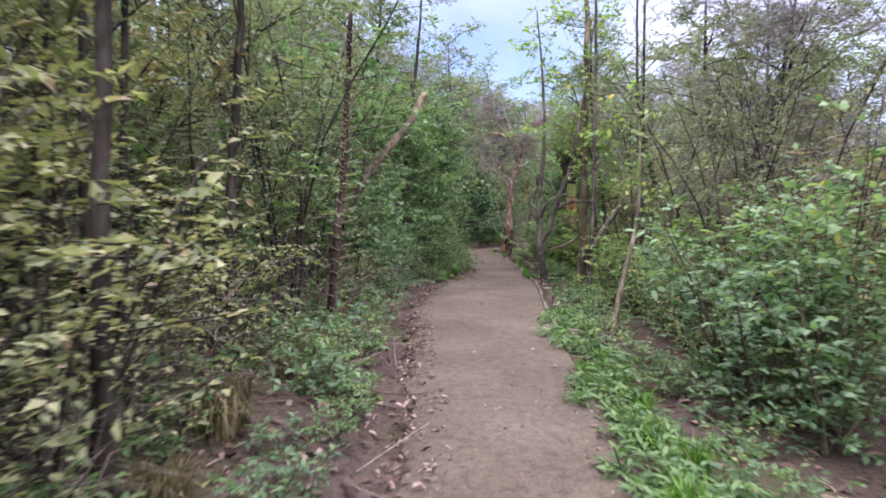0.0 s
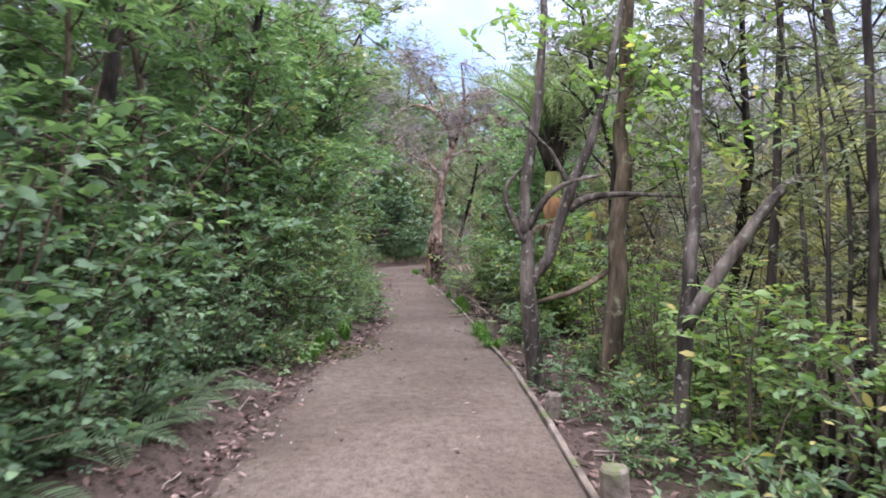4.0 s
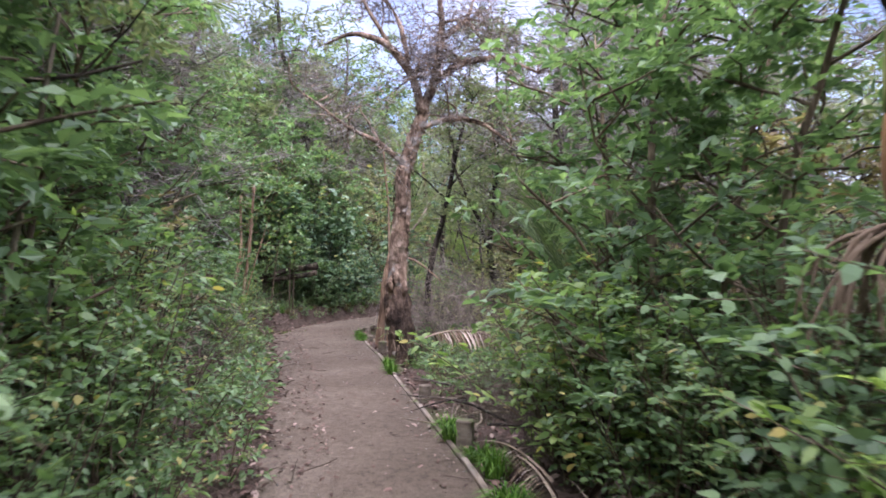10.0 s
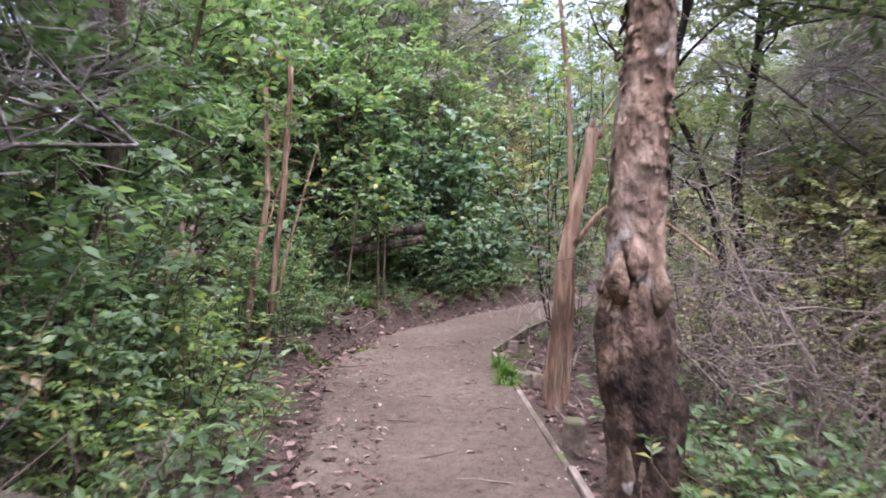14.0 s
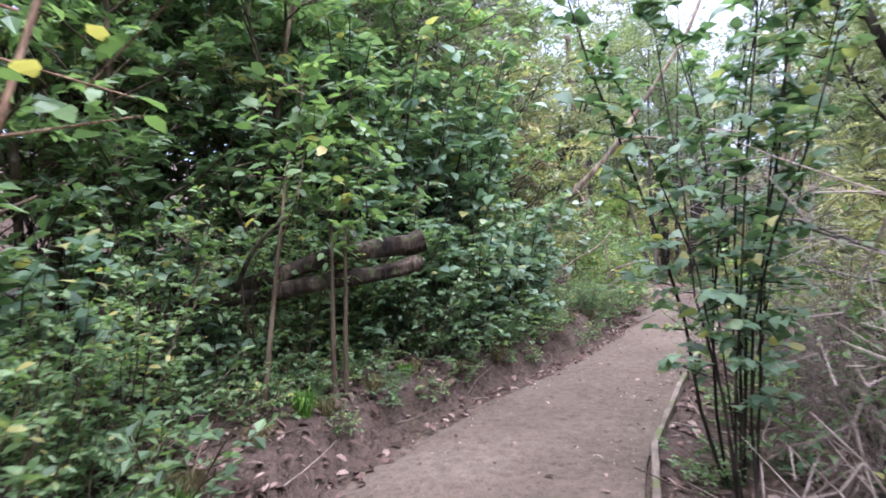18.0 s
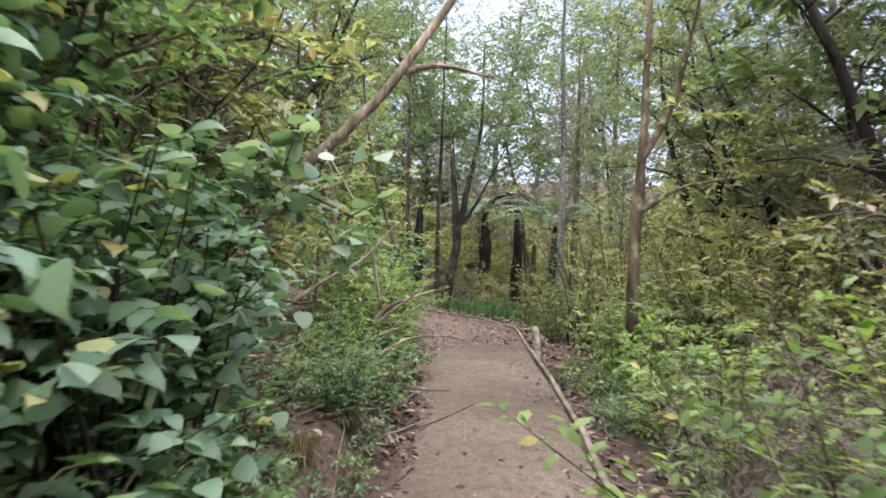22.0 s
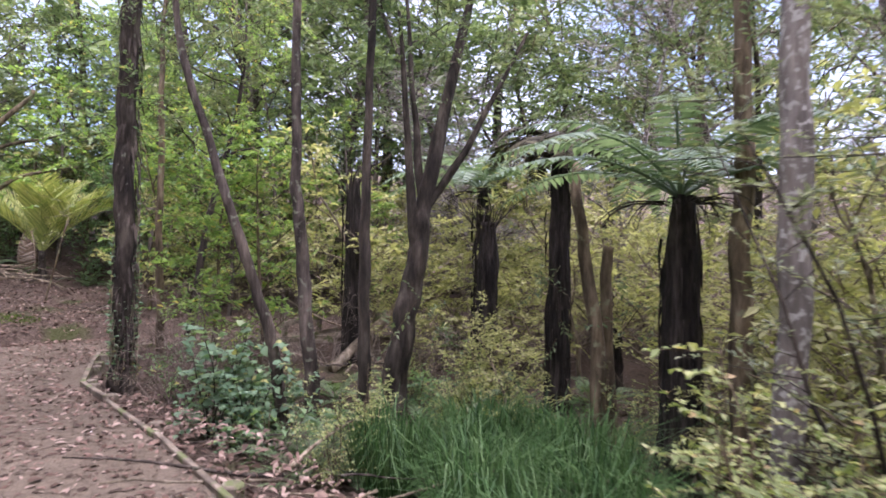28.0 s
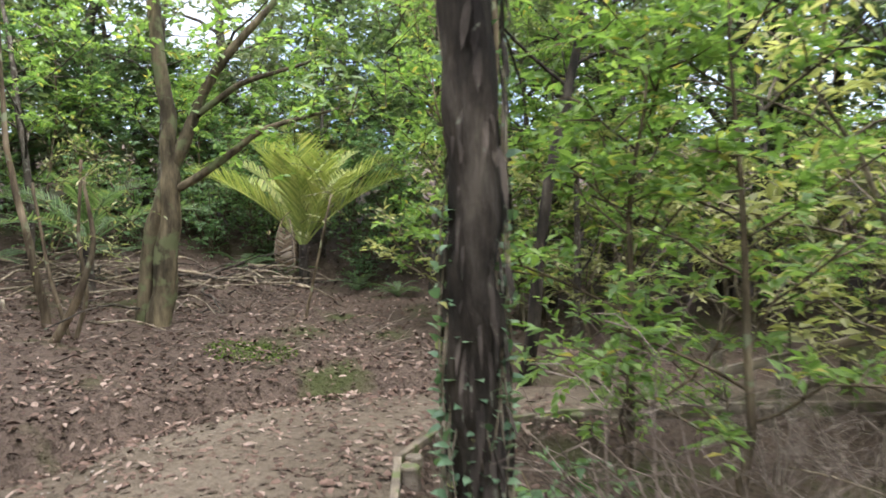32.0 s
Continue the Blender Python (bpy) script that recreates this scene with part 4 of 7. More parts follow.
BROAD = Kind("broad-leaved trees", [tree("broadleaf_tree", "broad-leaved tree with a dense dark-green crown", h, 0.07, 1.7, LEAF_DARK, 0.13, 0.5, BARK_BROWN, 13, 18, 11, f, shape=None) for h, f in ((5.6, 0.2), (6.4, 0.25))])
WALL_LIME = Kind("tall bushes", [tree("tall_bush", "tall bush with light yellow-green leaves", h, 0.035, 1.25, LEAF_LIME, 0.13, 0.46, BARK_BROWN, 15, 15, 9, 0.08, (0.04, 0), None, wander=0.1) for h in (3.6, 4.4)])
GREEN = Kind("broad-leaved trees", [tree("mahoe_tree", "tree with a light, open crown of bright green leaves", h, 0.06, 1.6, LEAF_LIME, 0.13, 0.45, BARK_GREY, 12, 16, 10, f, l, None) for h, f, l in ((5.2, 0.22, (0.08, 0)), (6.0, 0.28, (-0.06, 0.05)))])
FAR = Kind("trees farther off in the bush", [tree("bush_tree", "tall bush tree with a ragged grey-green crown", h, 0.1, 2.4, LEAF_FAR, 0.24, 0.5, BARK_GREY, 17, 21, 8, f, sides=6, shape=None) for h, f in ((6.6, 0.06), (7.8, 0.1))])
THICKET = Kind("thickets farther off", [tree("far_thicket", "dull green thicket some way off the path", h, 0.05, 1.9, m, 0.19, 0.5, BARK_GREY, 14, 12, 7, 0.03, (0, 0), None, wander=0.14, sub=2, sides=5) for h, m in ((3.4, LEAF_FAR), (4.0, LEAF_GREY), (3.0, LEAF_PALE))])
TWIG_HAZE = island_mat("grey_mauve_twig", [(0, (0.17, 0.145, 0.13)), (0.5, (0.3, 0.265, 0.245)), (1, (0.46, 0.42, 0.4))])
BARE = Kind("grey bare trees", [tree("bare_tree", lab, h, 0.06, 1.9, TWIG_HAZE, 0.24, 0.03, BARK_LICHEN, 18, 34, 12, f, l, sub=5, sides=6, shape=None, droop=0.05) for lab, h, f, l in (("grey twiggy tree with almost no leaves", 6.0, 0.18, (0, 0)), ("grey leaning tree with bare twigs", 6.8, 0.25, (0.1, 0.05)), ("low grey-brown tree of fine bare twigs", 4.6, 0.06, (-0.05, 0.05)))])

SMALL = Kind(G_SHRUB, [shrub("small_leaved_shrub", "open shrub with small yellow-green rounded leaves", 1.9, 0.8, 8, 13, 12, LEAF_SPRIG, 0.055, 0.68, BARK_BROWN, shape=None, thick=0.01, low=0.15) for _ in range(2)])
GREYBRUSH = Kind("dead brush", [twiggy("dead_shrub", "leafless grey twiggy shrub", 1.6, 1.1, 8, 13, TWIG_GREY, fine=5) for _ in range(2)])
SCRUB = Kind("light scrub beyond the gully", [tree("scrub_thicket", "light yellow-green scrub some way off", h, 0.04, 1.7, LEAF_SCRUB, 0.15, 0.4, BARK_PALE, 13, 12, 7, 0.03, (0, 0), None, wander=0.14, sub=2, sides=5) for h in (2.6, 3.2)])

TALL = Kind("tall trees behind the bush", [tree("tall_tree", "tall forest tree with a hazy grey-green crown", h, 0.13, 3.0, m, 0.25, 0.42, BARK_GREY, 20, 21, 8, f, l, None, sides=7, wander=0.09) for h, f, l, m in ((10.5, 0.2, (0.05, 0), LEAF_FAR), (12.0, 0.25, (-0.04, 0.03), LEAF_GREY), (9.5, 0.15, (0, 0.05), LEAF_FAR))])

# left side, from the start
plant(PALE, -1, 1.6, 5.5, 1.15, 1.8, 7, 0.75, 1.0)
plant(FEATHER, -1, 1.0, 9.0, 1.2, 3.0, 11, 0.8, 1.2)
plant(DRYTUFT, -1, 2.5, 8.5, 0.75, 1.1, 4, 0.5, 0.8)
plant(LOW, -1, 1.0, 9.0, 0.3, 1.2, 18, 0.5, 0.9)
plant(MID, -1, 5.5, 9.5, 1.4, 2.6, 6, 0.7, 1.1)
plant(WALL_OLIVE, -1, -2, 10, 2.8, 4.6, 13, 0.9, 1.3)
plant(DARK, -1, 8.5, 14.5, 0.8, 1.3, 9, 0.7, 1.05)
plant(PALE, -1, 8.2, 11.5, 0.7, 1.0, 6, 0.35, 0.6)
plant(FERN, -1, 9.8, 13.8, 0.45, 0.85, 8, 0.65, 0.95)
plant(DARK, -1, 9.5, 14.0, 0.5, 0.8, 7, 0.4, 0.6)
plant(WALL_DARK, -1, 9.5, 15.5, 1.3, 2.2, 8, 0.85, 1.1)
plant(WALL_MID, -1, 15.0, 20.5, 1.25, 1.7, 5, 0.75, 0.95)
plant(WALL_DARK, -1, 15.3, 20.5, 1.2, 1.7, 5, 0.75, 0.95)
plant(MID, -1, 15.2, 20.5, 0.55, 0.9, 11, 0.5, 0.75)
plant(LOW, -1, 13.5, 24.0, 0.15, 0.6, 20, 0.7, 1.2)
plant(TUFT, -1, 14.0, 15.8, 0.05, 0.6, 7, 0.7, 1.1)
plant(WALL_DARK, -1, 16.0, 23.0, 1.8, 2.8, 6, 0.9, 1.2)
plant(LIME, -1, 18.5, 23.0, 1.2, 1.6, 4, 0.8, 1.2)
plant(WALL_OLIVE, -1, 20.5, 26.5, 2.6, 3.6, 6, 0.85, 1.1)
plant(DARK, -1, 20.5, 27.0, 1.1, 1.6, 5, 0.8, 1.1)
plant(WALL_DARK, -1, 20.5, 26.0, 1.8, 2.5, 4, 0.8, 1.0)
plant(GREYBRUSH, -1, 20.0, 26.5, 1.3, 2.0, 7, 0.45, 0.7)
plant(BARE, -1, 20.5, 26.5, 1.9, 3.2, 5, 0.7, 0.95)
plant(RUST, -1, 20.5, 24.5, 1.1, 1.8, 3, 0.7, 0.9)
plant(MID, -1, 20.5, 28.0, 0.9, 2.0, 10, 0.5, 0.9)
plant(BRUSH, -1, 21.5, 28.5, 0.45, 1.2, 9, 0.35, 0.7)
plant(LOW, -1, 23.5, 31.0, 0.3, 1.2, 16, 0.7, 1.2)
plant(WALL_DARK, -1, 25.0, 31.5, 1.7, 3.0, 8, 0.9, 1.2)
plant(LOW, -1, 28.5, 35.0, 0.35, 1.8, 24, 0.7, 1.2)
plant(HEARTS, -1, 27.5, 31.5, 1.2, 2.4, 6, 0.6, 0.9)
plant(MID, -1, 27.7, 30.0, 0.45, 0.85, 6, 0.4, 0.6)
plant(DARK, -1, 24.8, 26.3, 0.7, 1.1, 3, 0.5, 0.7)
plant(LIME, -1, 24.6, 26.6, 0.6, 1.0, 4, 0.4, 0.6)
plant(MID, -1, 24.4, 27.2, 0.7, 1.1, 4, 0.5, 0.7)
plant(MID, -1, 30.0, 32.6, 0.9, 1.9, 8, 0.45, 0.7)
plant(DARK, -1, 31.6, 33.2, 0.5, 1.2, 6, 0.45, 0.65)
plant(WALL_DARK, -1, 31.0, 35.5, 1.9, 3.2, 6, 0.9, 1.25)
plant(WALL_OLIVE, -1, 34.5, 40.0, 3.2, 4.6, 7, 0.9, 1.2)
plant(WALL_MID, -1, 30.5, 36.0, 1.9, 3.0, 5, 0.8, 1.1)
plant(DARK, -1, 31.5, 34.0, 0.75, 1.3, 5, 0.6, 0.9)
plant(HEARTS, -1, 32.6, 34.8, 0.5, 1.0, 8, 0.6, 0.85)
plant(HEARTWALL, -1, 31.8, 34.6, 0.95, 1.6, 8, 0.85, 1.15)
plant(WALL_OLIVE, -1, 24.0, 36.5, 3.8, 5.2, 7, 0.9, 1.2)
plant(BRUSH, -1, 35.6, 38.0, 1.2, 2.6, 5, 0.4, 0.6)
plant(MID, -1, 37.8, 39.0, 0.3, 0.7, 4, 0.5, 0.7)
plant(DRYTUFT, -1, 29.5, 36.5, 0.3, 0.45, 14, 0.3, 0.45)
plant(FERN, -1, 30.0, 36.0, 0.35, 0.6, 6, 0.4, 0.6)
plant(DARK, -1, 34.8, 37.6, 0.25, 0.65, 9, 0.22, 0.34)
plant(LIME, -1, 37.4, 39.0, 0.3, 0.9, 6, 0.4, 0.6)

plant(LOW, -1, 30.0, 34.5, 0.35, 0.7, 10, 0.5, 0.8)
plant(LOW, -1, 30.5, 36.5, 0.18, 0.38, 14, 0.35, 0.6)
plant(TUFT, -1, 28.5, 34.0, 0.3, 0.5, 4, 0.5, 0.8)
plant(LIME, -1, 37.0, 38.8, 0.15, 0.5, 6, 0.35, 0.5)
plant(MID, -1, 38.6, 42.0, 0.6, 1.6, 8, 0.5, 0.85)
plant(LOW, -1, 36.0, 40.5, 0.15, 0.5, 12, 0.6, 1.0)
plant(WALL_OLIVE, -1, 36.5, 44.0, 1.9, 3.2, 7, 0.9, 1.2)

# right side, from the start
plant(WEED, 1, -1.0, 9.6, 0.0, 0.35, 40, 0.8, 1.3)
plant(TUFT, 1, 0.0, 9.0, 0.02, 0.4, 20, 0.7, 1.2)
plant(LOW, 1, 1.5, 9.0, 0.35, 0.8, 14, 0.6, 0.9)
plant(DARK, 1, 3.0, 8.0, 0.95, 1.8, 10, 0.65, 0.95)
plant(MID, 1, 3.5, 8.0, 1.2, 2.0, 5, 0.7, 0.95)
plant(RUST, 1, 3.0, 10.0, 2.4, 3.8, 6, 0.9, 1.2)
plant(LIME, 1, 6.5, 9.5, 1.3, 2.0, 4, 0.5, 0.8)
plant(PALE, 1, 4.5, 9.5, 1.0, 1.7, 6, 0.4, 0.6)
plant(LIME, 1, 9.8, 13.2, 0.9, 1.8, 5, 0.65, 0.95)
plant(FEATHER, 1, 5.5, 15.0, 1.6, 3.2, 11, 0.8, 1.2)
plant(BARE, 1, 4.0, 12.0, 3.4, 5.0, 5, 0.8, 1.0)
plant(LOW, 1, 9.5, 16.5, 0.4, 1.2, 16, 0.7, 1.2)
plant(MID, 1, 8.0, 13.5, 1.2, 2.0, 6, 0.4, 0.7)
plant(LIME, 1, 13.5, 17.5, 1.2, 2.4, 8, 0.6, 0.95)
plant(WALL_OLIVE, 1, 8.5, 17.0, 3.8, 5.5, 5, 0.8, 1.1)
plant(SCRUB, 1, 8.5, 17.0, 3.2, 5.0, 5, 0.7, 1.0)
plant(GREYBRUSH, 1, 9.5, 16.0, 1.2, 2.6, 7, 0.5, 0.9)
plant(DARK, 1, 18.4, 20.6, 0.95, 1.5, 5, 0.65, 0.95)
plant(WALL_DARK, 1, 18.6, 21.0, 1.3, 1.9, 5, 0.85, 1.0)
plant(DARK, 1, 17.6, 19.2, 1.1, 1.7, 4, 0.9, 1.1)
plant(BRUSH, 1, 20.0, 23.0, 0.5, 1.3, 7, 0.45, 0.7)
plant(MID, 1, 17.5, 20.0, 0.6, 0.9, 4, 0.5, 0.75)
plant(LIME, 1, 19.2, 20.6, 0.75, 1.1, 4, 0.7, 0.95)
plant(BRUSH, 1, 17.0, 24.5, 0.4, 1.2, 8, 0.35, 0.6)
plant(TUFT, 1, 15.0, 16.3, 0.0, 0.1, 4, 0.9, 1.4)
plant(TUFT, 1, 18.2, 21.2, 0.0, 0.18, 7, 0.8, 1.2)
plant(TUFT, 1, 23.6, 24.6, -0.02, 0.05, 3, 0.7, 1.0)
plant(TUFT, 1, 27.5, 28.5, -0.05, 0.05, 4, 0.8, 1.1)
plant(BRUSH, 1, 24.5, 29.5, 0.9, 2.6, 5, 0.7, 1.1)
plant(GREYBRUSH, 1, 25.5, 29.5, 1.2, 2.8, 7, 0.75, 1.2)
plant(LOW, 1, 21.3, 25.5, 0.5, 2.6, 34, 0.7, 1.15)
plant(PALE, 1, 25.5, 28.5, 1.3, 2.4, 4, 0.5, 0.7)
plant(SMALL, 1, 24.5, 29.0, 1.6, 3.0, 4, 0.5, 0.8)
plant(LOW, 1, 21.5, 27.0, 0.7, 2.4, 22, 0.8, 1.3)
plant(WALL_OLIVE, 1, 17.5, 31.0, 3.4, 5.5, 14, 0.75, 1.0)
plant(RUST, 1, 21.5, 29.0, 1.9, 3.4, 8, 0.6, 0.9)
plant(SLIM, 1, 30.1, 31.2, 0.42, 0.65, 3, 0.9, 1.05)
plant(KANUKA, 1, 29.5, 33.0, 1.2, 2.6, 3, 0.6, 0.75)
plant(MID, 1, 29.5, 33.0, 1.3, 2.2, 2, 0.5, 0.8)
plant(BRUSH, 1, 31.0, 37.5, 1.6, 2.8, 6, 0.6, 0.9)
plant(LOW, 1, 27.0, 38.0, 0.35, 1.6, 20, 0.6, 1.1)
plant(LIME, 1, 32.8, 37.0, 0.85, 1.5, 6, 0.45, 0.7)
plant(WALL_OLIVE, 1, 29.0, 35.0, 2.8, 4.5, 5, 0.8, 1.1)
plant(SCRUB, 1, 33.0, 41.5, 2.6, 4.5, 8, 0.75, 1.0)
plant(BARE, 1, 33.0, 40.5, 4.6, 7.0, 7, 0.75, 1.0)
plant(KANUKA, 1, 32.5, 39.5, 4.4, 6.4, 4, 0.85, 1.05)
plant(SMALL, 1, 36.5, 40.0, 1.5, 2.4, 8, 0.8, 1.15)
plant(PALE, 1, 36.5, 40.0, 1.5, 2.6, 4, 0.8, 1.1)
plant(LIME, 1, 36.0, 39.0, 0.8, 1.5, 4, 0.5, 0.7)
plant(LOW, 1, 40.0, 52.0, 0.4, 6.0, 44, 0.7, 1.3)
plant(BRUSH, 1, 41.0, 52.5, 0.7, 6.0, 18, 0.35, 0.75)
plant(SMALL, 1, 44.0, 52.5, 2.0, 6.5, 12, 0.35, 0.6)
plant(FERN, 1, 42.0, 52.5, 1.0, 6.0, 14, 0.9, 1.4)
for x, y, s in ((9.9, 42.5, 0.75), (10.2, 42.2, 0.7), (10.0, 41.7, 0.65), (10.6, 42.6, 0.8), (11.4, 42.4, 0.8), (10.9, 41.6, 0.75)):
    SMALL.put(x, y, s)
for x, y, s in ((8.98, 47.8, 0.68), (9.3, 47.7, 0.6), (9.15, 47.3, 0.45), (9.7, 47.9, 0.5)):
    HEARTS.put(x, y, s)
for x, y, s in ((8.75, 49.25, 1.0), (9.15, 49.4, 0.9), (8.95, 49.7, 1.1), (9.5, 49.0, 0.7)):
    BRUSH.put(x, y, s, tall=1.25)
for x, y, s in ((5.0, 60.2, 1.0), (6.0, 60.6, 0.9), (3.8, 59.6, 1.0), (2.8, 58.6, 1.0), (7.8, 60.2, 0.9), (2.0, 57.0, 1.0), (1.2, 55.4, 1.0), (4.4, 61.0, 1.0)):
    DARK.put(x, y, s)

# trees behind the bushes
for side, y0, y1, o0, o1, n, kind in ((-1, -2, 10, 2.2, 4.4, 7, KANUKA), (-1, 9, 22, 3.4, 5, 3, BROAD), (-1, 21, 30, 3.4, 5.5, 3, BROAD), (-1, 22, 27, 1.6, 2.6, 3, KANUKA), (-1, 29, 37, 3.4, 6, 4, BROAD), (-1, 36, 43, 2.4, 4.5, 6, KANUKA), (-1, 42, 47, 2.4, 4, 4, GREEN),
                                      (1, 9, 16, 2.4, 4.5, 4, KANUKA), (1, 34, 40, 3.4, 5.5, 5, KANUKA)):
    plant(kind, side, y0, y1, o0, o1, n, 0.85, 1.15)
plant(FAR, -1, -4, 20, 5.0, 7, 4, 0.8, 1.0)
plant(FAR, -1, 20, 46, 5.5, 8, 6, 0.8, 1.05)
plant(BARE, 1, 14, 33, 4.0, 8, 15, 0.75, 1.05)
plant(BARE, -1, 12, 32, 3.4, 5.5, 10, 0.9, 1.15)
for x, y, s in ((1.0, 36.5, 1.0), (2.4, 38.5, 1.0), (0, 39, 1.1), (3.4, 41, 1.1), (7.0, 31.0, 0.8)):
    BARE.put(x, y, s)
for x, y, s in ((0.5, 41, 1.0), (3.0, 44, 1.05), (-2, 38, 1.0), (3.2, 46, 0.9), (9.8, 35.8, 0.8)):
    FAR.put(x, y, s)
plant(THICKET, 1, -4, 42, 6.0, 8.5, 22, 0.85, 1.1)
plant(THICKET, -1, -4, 44, 4.5, 6.0, 16, 1.0, 1.3)
# the far end, beyond the corner
for x, y, s in ((-3, 57, 1.0), (0, 59, 1.1), (3, 63, 1.0), (6.5, 65, 1.1), (10, 64, 1.0), (13, 61, 1.0), (16, 58, 1.0), (-1, 54, 0.9), (-2, 50, 0.9), (0, 46.5, 0.9), (2.2, 61, 1.0), (9, 67, 1.2), (4.5, 68, 1.2), (14, 56, 0.9), (18, 54, 1.0)):
    FAR.put(x, y, s * 0.9)
for x, y, s in ((9.6, 55.8, 0.8), (11.4, 55.6, 0.9), (9.0, 58.8, 1.0), (4.2, 60, 0.9), (12.8, 55.0, 0.8), (10.6, 57.5, 0.9), (7.0, 61.5, 0.9), (3.0, 57.5, 0.9), (10.3, 54.9, 0.7)):
    GREEN.put(x, y, s)
for x, y, s in ((8.9, 56.0, 0.8), (10.3, 56.3, 0.9), (11.8, 56.2, 0.8), (6.4, 62.0, 0.9), (4.6, 61.5, 0.9), (9.4, 61, 1.0), (11.0, 59, 1.0), (13, 57, 0.9), (9.45, 51.3, 0.85), (10.1, 51.1, 0.8), (13.0, 53.9, 0.7), (2.4, 59.5, 0.9)):
    WALL_LIME.put(x, y, s)
for x, y in ((5.2, 62.6), (8, 62.5), (3.2, 60.8), (1.4, 58), (0.2, 56), (-0.6, 52), (1.2, 54.5), (2.6, 56.0)):
    WALL_DARK.put(x, y, 0.85)
for k in range(26):
    a = math.radians(-62 + 150 * k / 25)
    SCRUB.put(9.5 + 8.2 * math.cos(a) + rng.uniform(-0.6, 0.6), 50 + 11.0 * math.sin(a) + rng.uniform(-0.6, 0.6), rng.uniform(0.8, 1.1))
for k in range(14):
    a = math.radians(92 + 100 * k / 13)
    THICKET.put(6.0 + 7.6 * math.cos(a), 53 + 10.5 * math.sin(a), rng.uniform(0.85, 1.1))
plant(FERN, -1, 40.6, 44.0, 0.05, 0.4, 8, 0.6, 0.9)
plant(MID, -1, 39.0, 41.0, 0.1, 0.4, 4, 0.35, 0.5)
plant(LIME, -1, 39.3, 41.5, 0.2, 0.6, 4, 0.4, 0.6)
plant(HEARTS, -1, 38.8, 41.5, 0.5, 0.9, 4, 0.45, 0.6)
for x, y in ((12, 51.4), (13.6, 51), (14.8, 49.5), (15.2, 47.5), (15.3, 45.5), (15.5, 43.5), (14, 52.2), (16.4, 50), (13.6, 41.5), (14.2, 39.5), (13.2, 43.6), (14.2, 44.8), (16.5, 52), (12.6, 40.2), (16.8, 47)):
    SCRUB.put(x, y, rng.uniform(0.75, 1.05))

# the wall of tall trees that closes the view above the bush
plant(TALL, -1, -6, 52, 6.5, 10, 20, 0.75, 1.05)
plant(TALL, 1, -6, 15, 9, 14, 9, 0.65, 0.9)
plant(TALL, 1, 15, 37, 9, 14, 10, 0.65, 0.9)
for x, y, s in ((1.5, 44, 0.8), (4.0, 48.5, 0.8), (2.5, 51, 0.85), (1.0, 62, 1.0), (4.5, 65, 1.0), (7.5, 66, 1.0), (10.5, 63, 1.0), (13.5, 61, 0.9), (16.5, 59, 0.9), (19, 56, 0.9), (20, 52, 0.9), (20.5, 47.5, 0.9), (-1.5, 58, 0.9), (2.6, 62, 0.8), (8.6, 62.6, 0.8), (12, 58.5, 0.75), (-3.5, 33.5, 0.9), (-0.5, 36, 0.8), (2.2, 42.5, 0.8)):
    TALL.put(x, y, s)
# scrub on both sides of the far leg of the path
for k in range(16):
    SCRUB.put(9.2 + 0.7 * k, 55.3 - 0.1 * k + rng.uniform(-0.3, 0.7), rng.uniform(0.65, 0.95))
for k in range(9):
    SCRUB.put(12.2 + 0.65 * k, 51.5 - 0.1 * k + rng.uniform(-0.4, 0.2), rng.uniform(0.5, 0.7))
    GREYBRUSH.put(10.6 + 0.7 * k, 51.3 - 0.1 * k + rng.uniform(-0.6, 0.2), rng.uniform(0.5, 0.8))
for x, y, s in ((14.2, 46.5, 0.7), (14.8, 45.2, 0.75), (15.4, 48.2, 0.8), (14.0, 49.4, 0.6), (13.8, 44.2, 0.7), (15.2, 43.6, 0.8), (12.4, 50.4, 0.5)):
    SCRUB.put(x, y, s)
for x, y, s in ((2.6, 60.2, 0.8), (5.4, 62.8, 0.85), (7.0, 62.8, 0.85), (8.6, 61.4, 0.8), (1.0, 59.5, 0.9), (3.9, 62.4, 0.9)):
    WALL_MID.put(x, y, s)

for x, y, s in ((0.5, 38, 0.9), (-1.5, 34.5, 0.85), (2.0, 40.5, 0.9), (8.6, 29.2, 0.8), (10.2, 31, 0.8), (6.3, 27.6, 0.7), (11.5, 36, 0.8), (12.5, 33, 0.85)):
    TALL.put(x, y, s)
for x, y, s in ((6.2, 29.2, 1.2), (5.8, 27.0, 1.1), (0.4, 36.2, 1.2), (-0.8, 34.8, 1.2), (6.0, 25.0, 1.1)):
    BARE.put(x, y, s)
for x, y, s in ((1.2, 60.5, 0.9), (2.2, 61.4, 0.9), (4.6, 62.6, 0.9), (6.2, 62.0, 0.8), (7.6, 61.2, 0.8), (3.4, 62.2, 0.9), (-0.4, 58.6, 0.9), (0.6, 57.0, 0.8), (8.8, 60.4, 0.75), (10.0, 58.4, 0.7), (5.6, 61.2, 0.7)):
    WALL_DARK.put(x, y, s)
for x, y, s in ((4.2, 59.4, 0.7), (5.6, 59.8, 0.8), (6.4, 60.0, 0.7), (3.2, 58.9, 0.8), (7.7, 59.6, 0.7), (2.3, 57.8, 0.8), (8.4, 58.6, 0.6), (1.6, 56.2, 0.8)):
    FERN.put(x, y, s * 1.6)

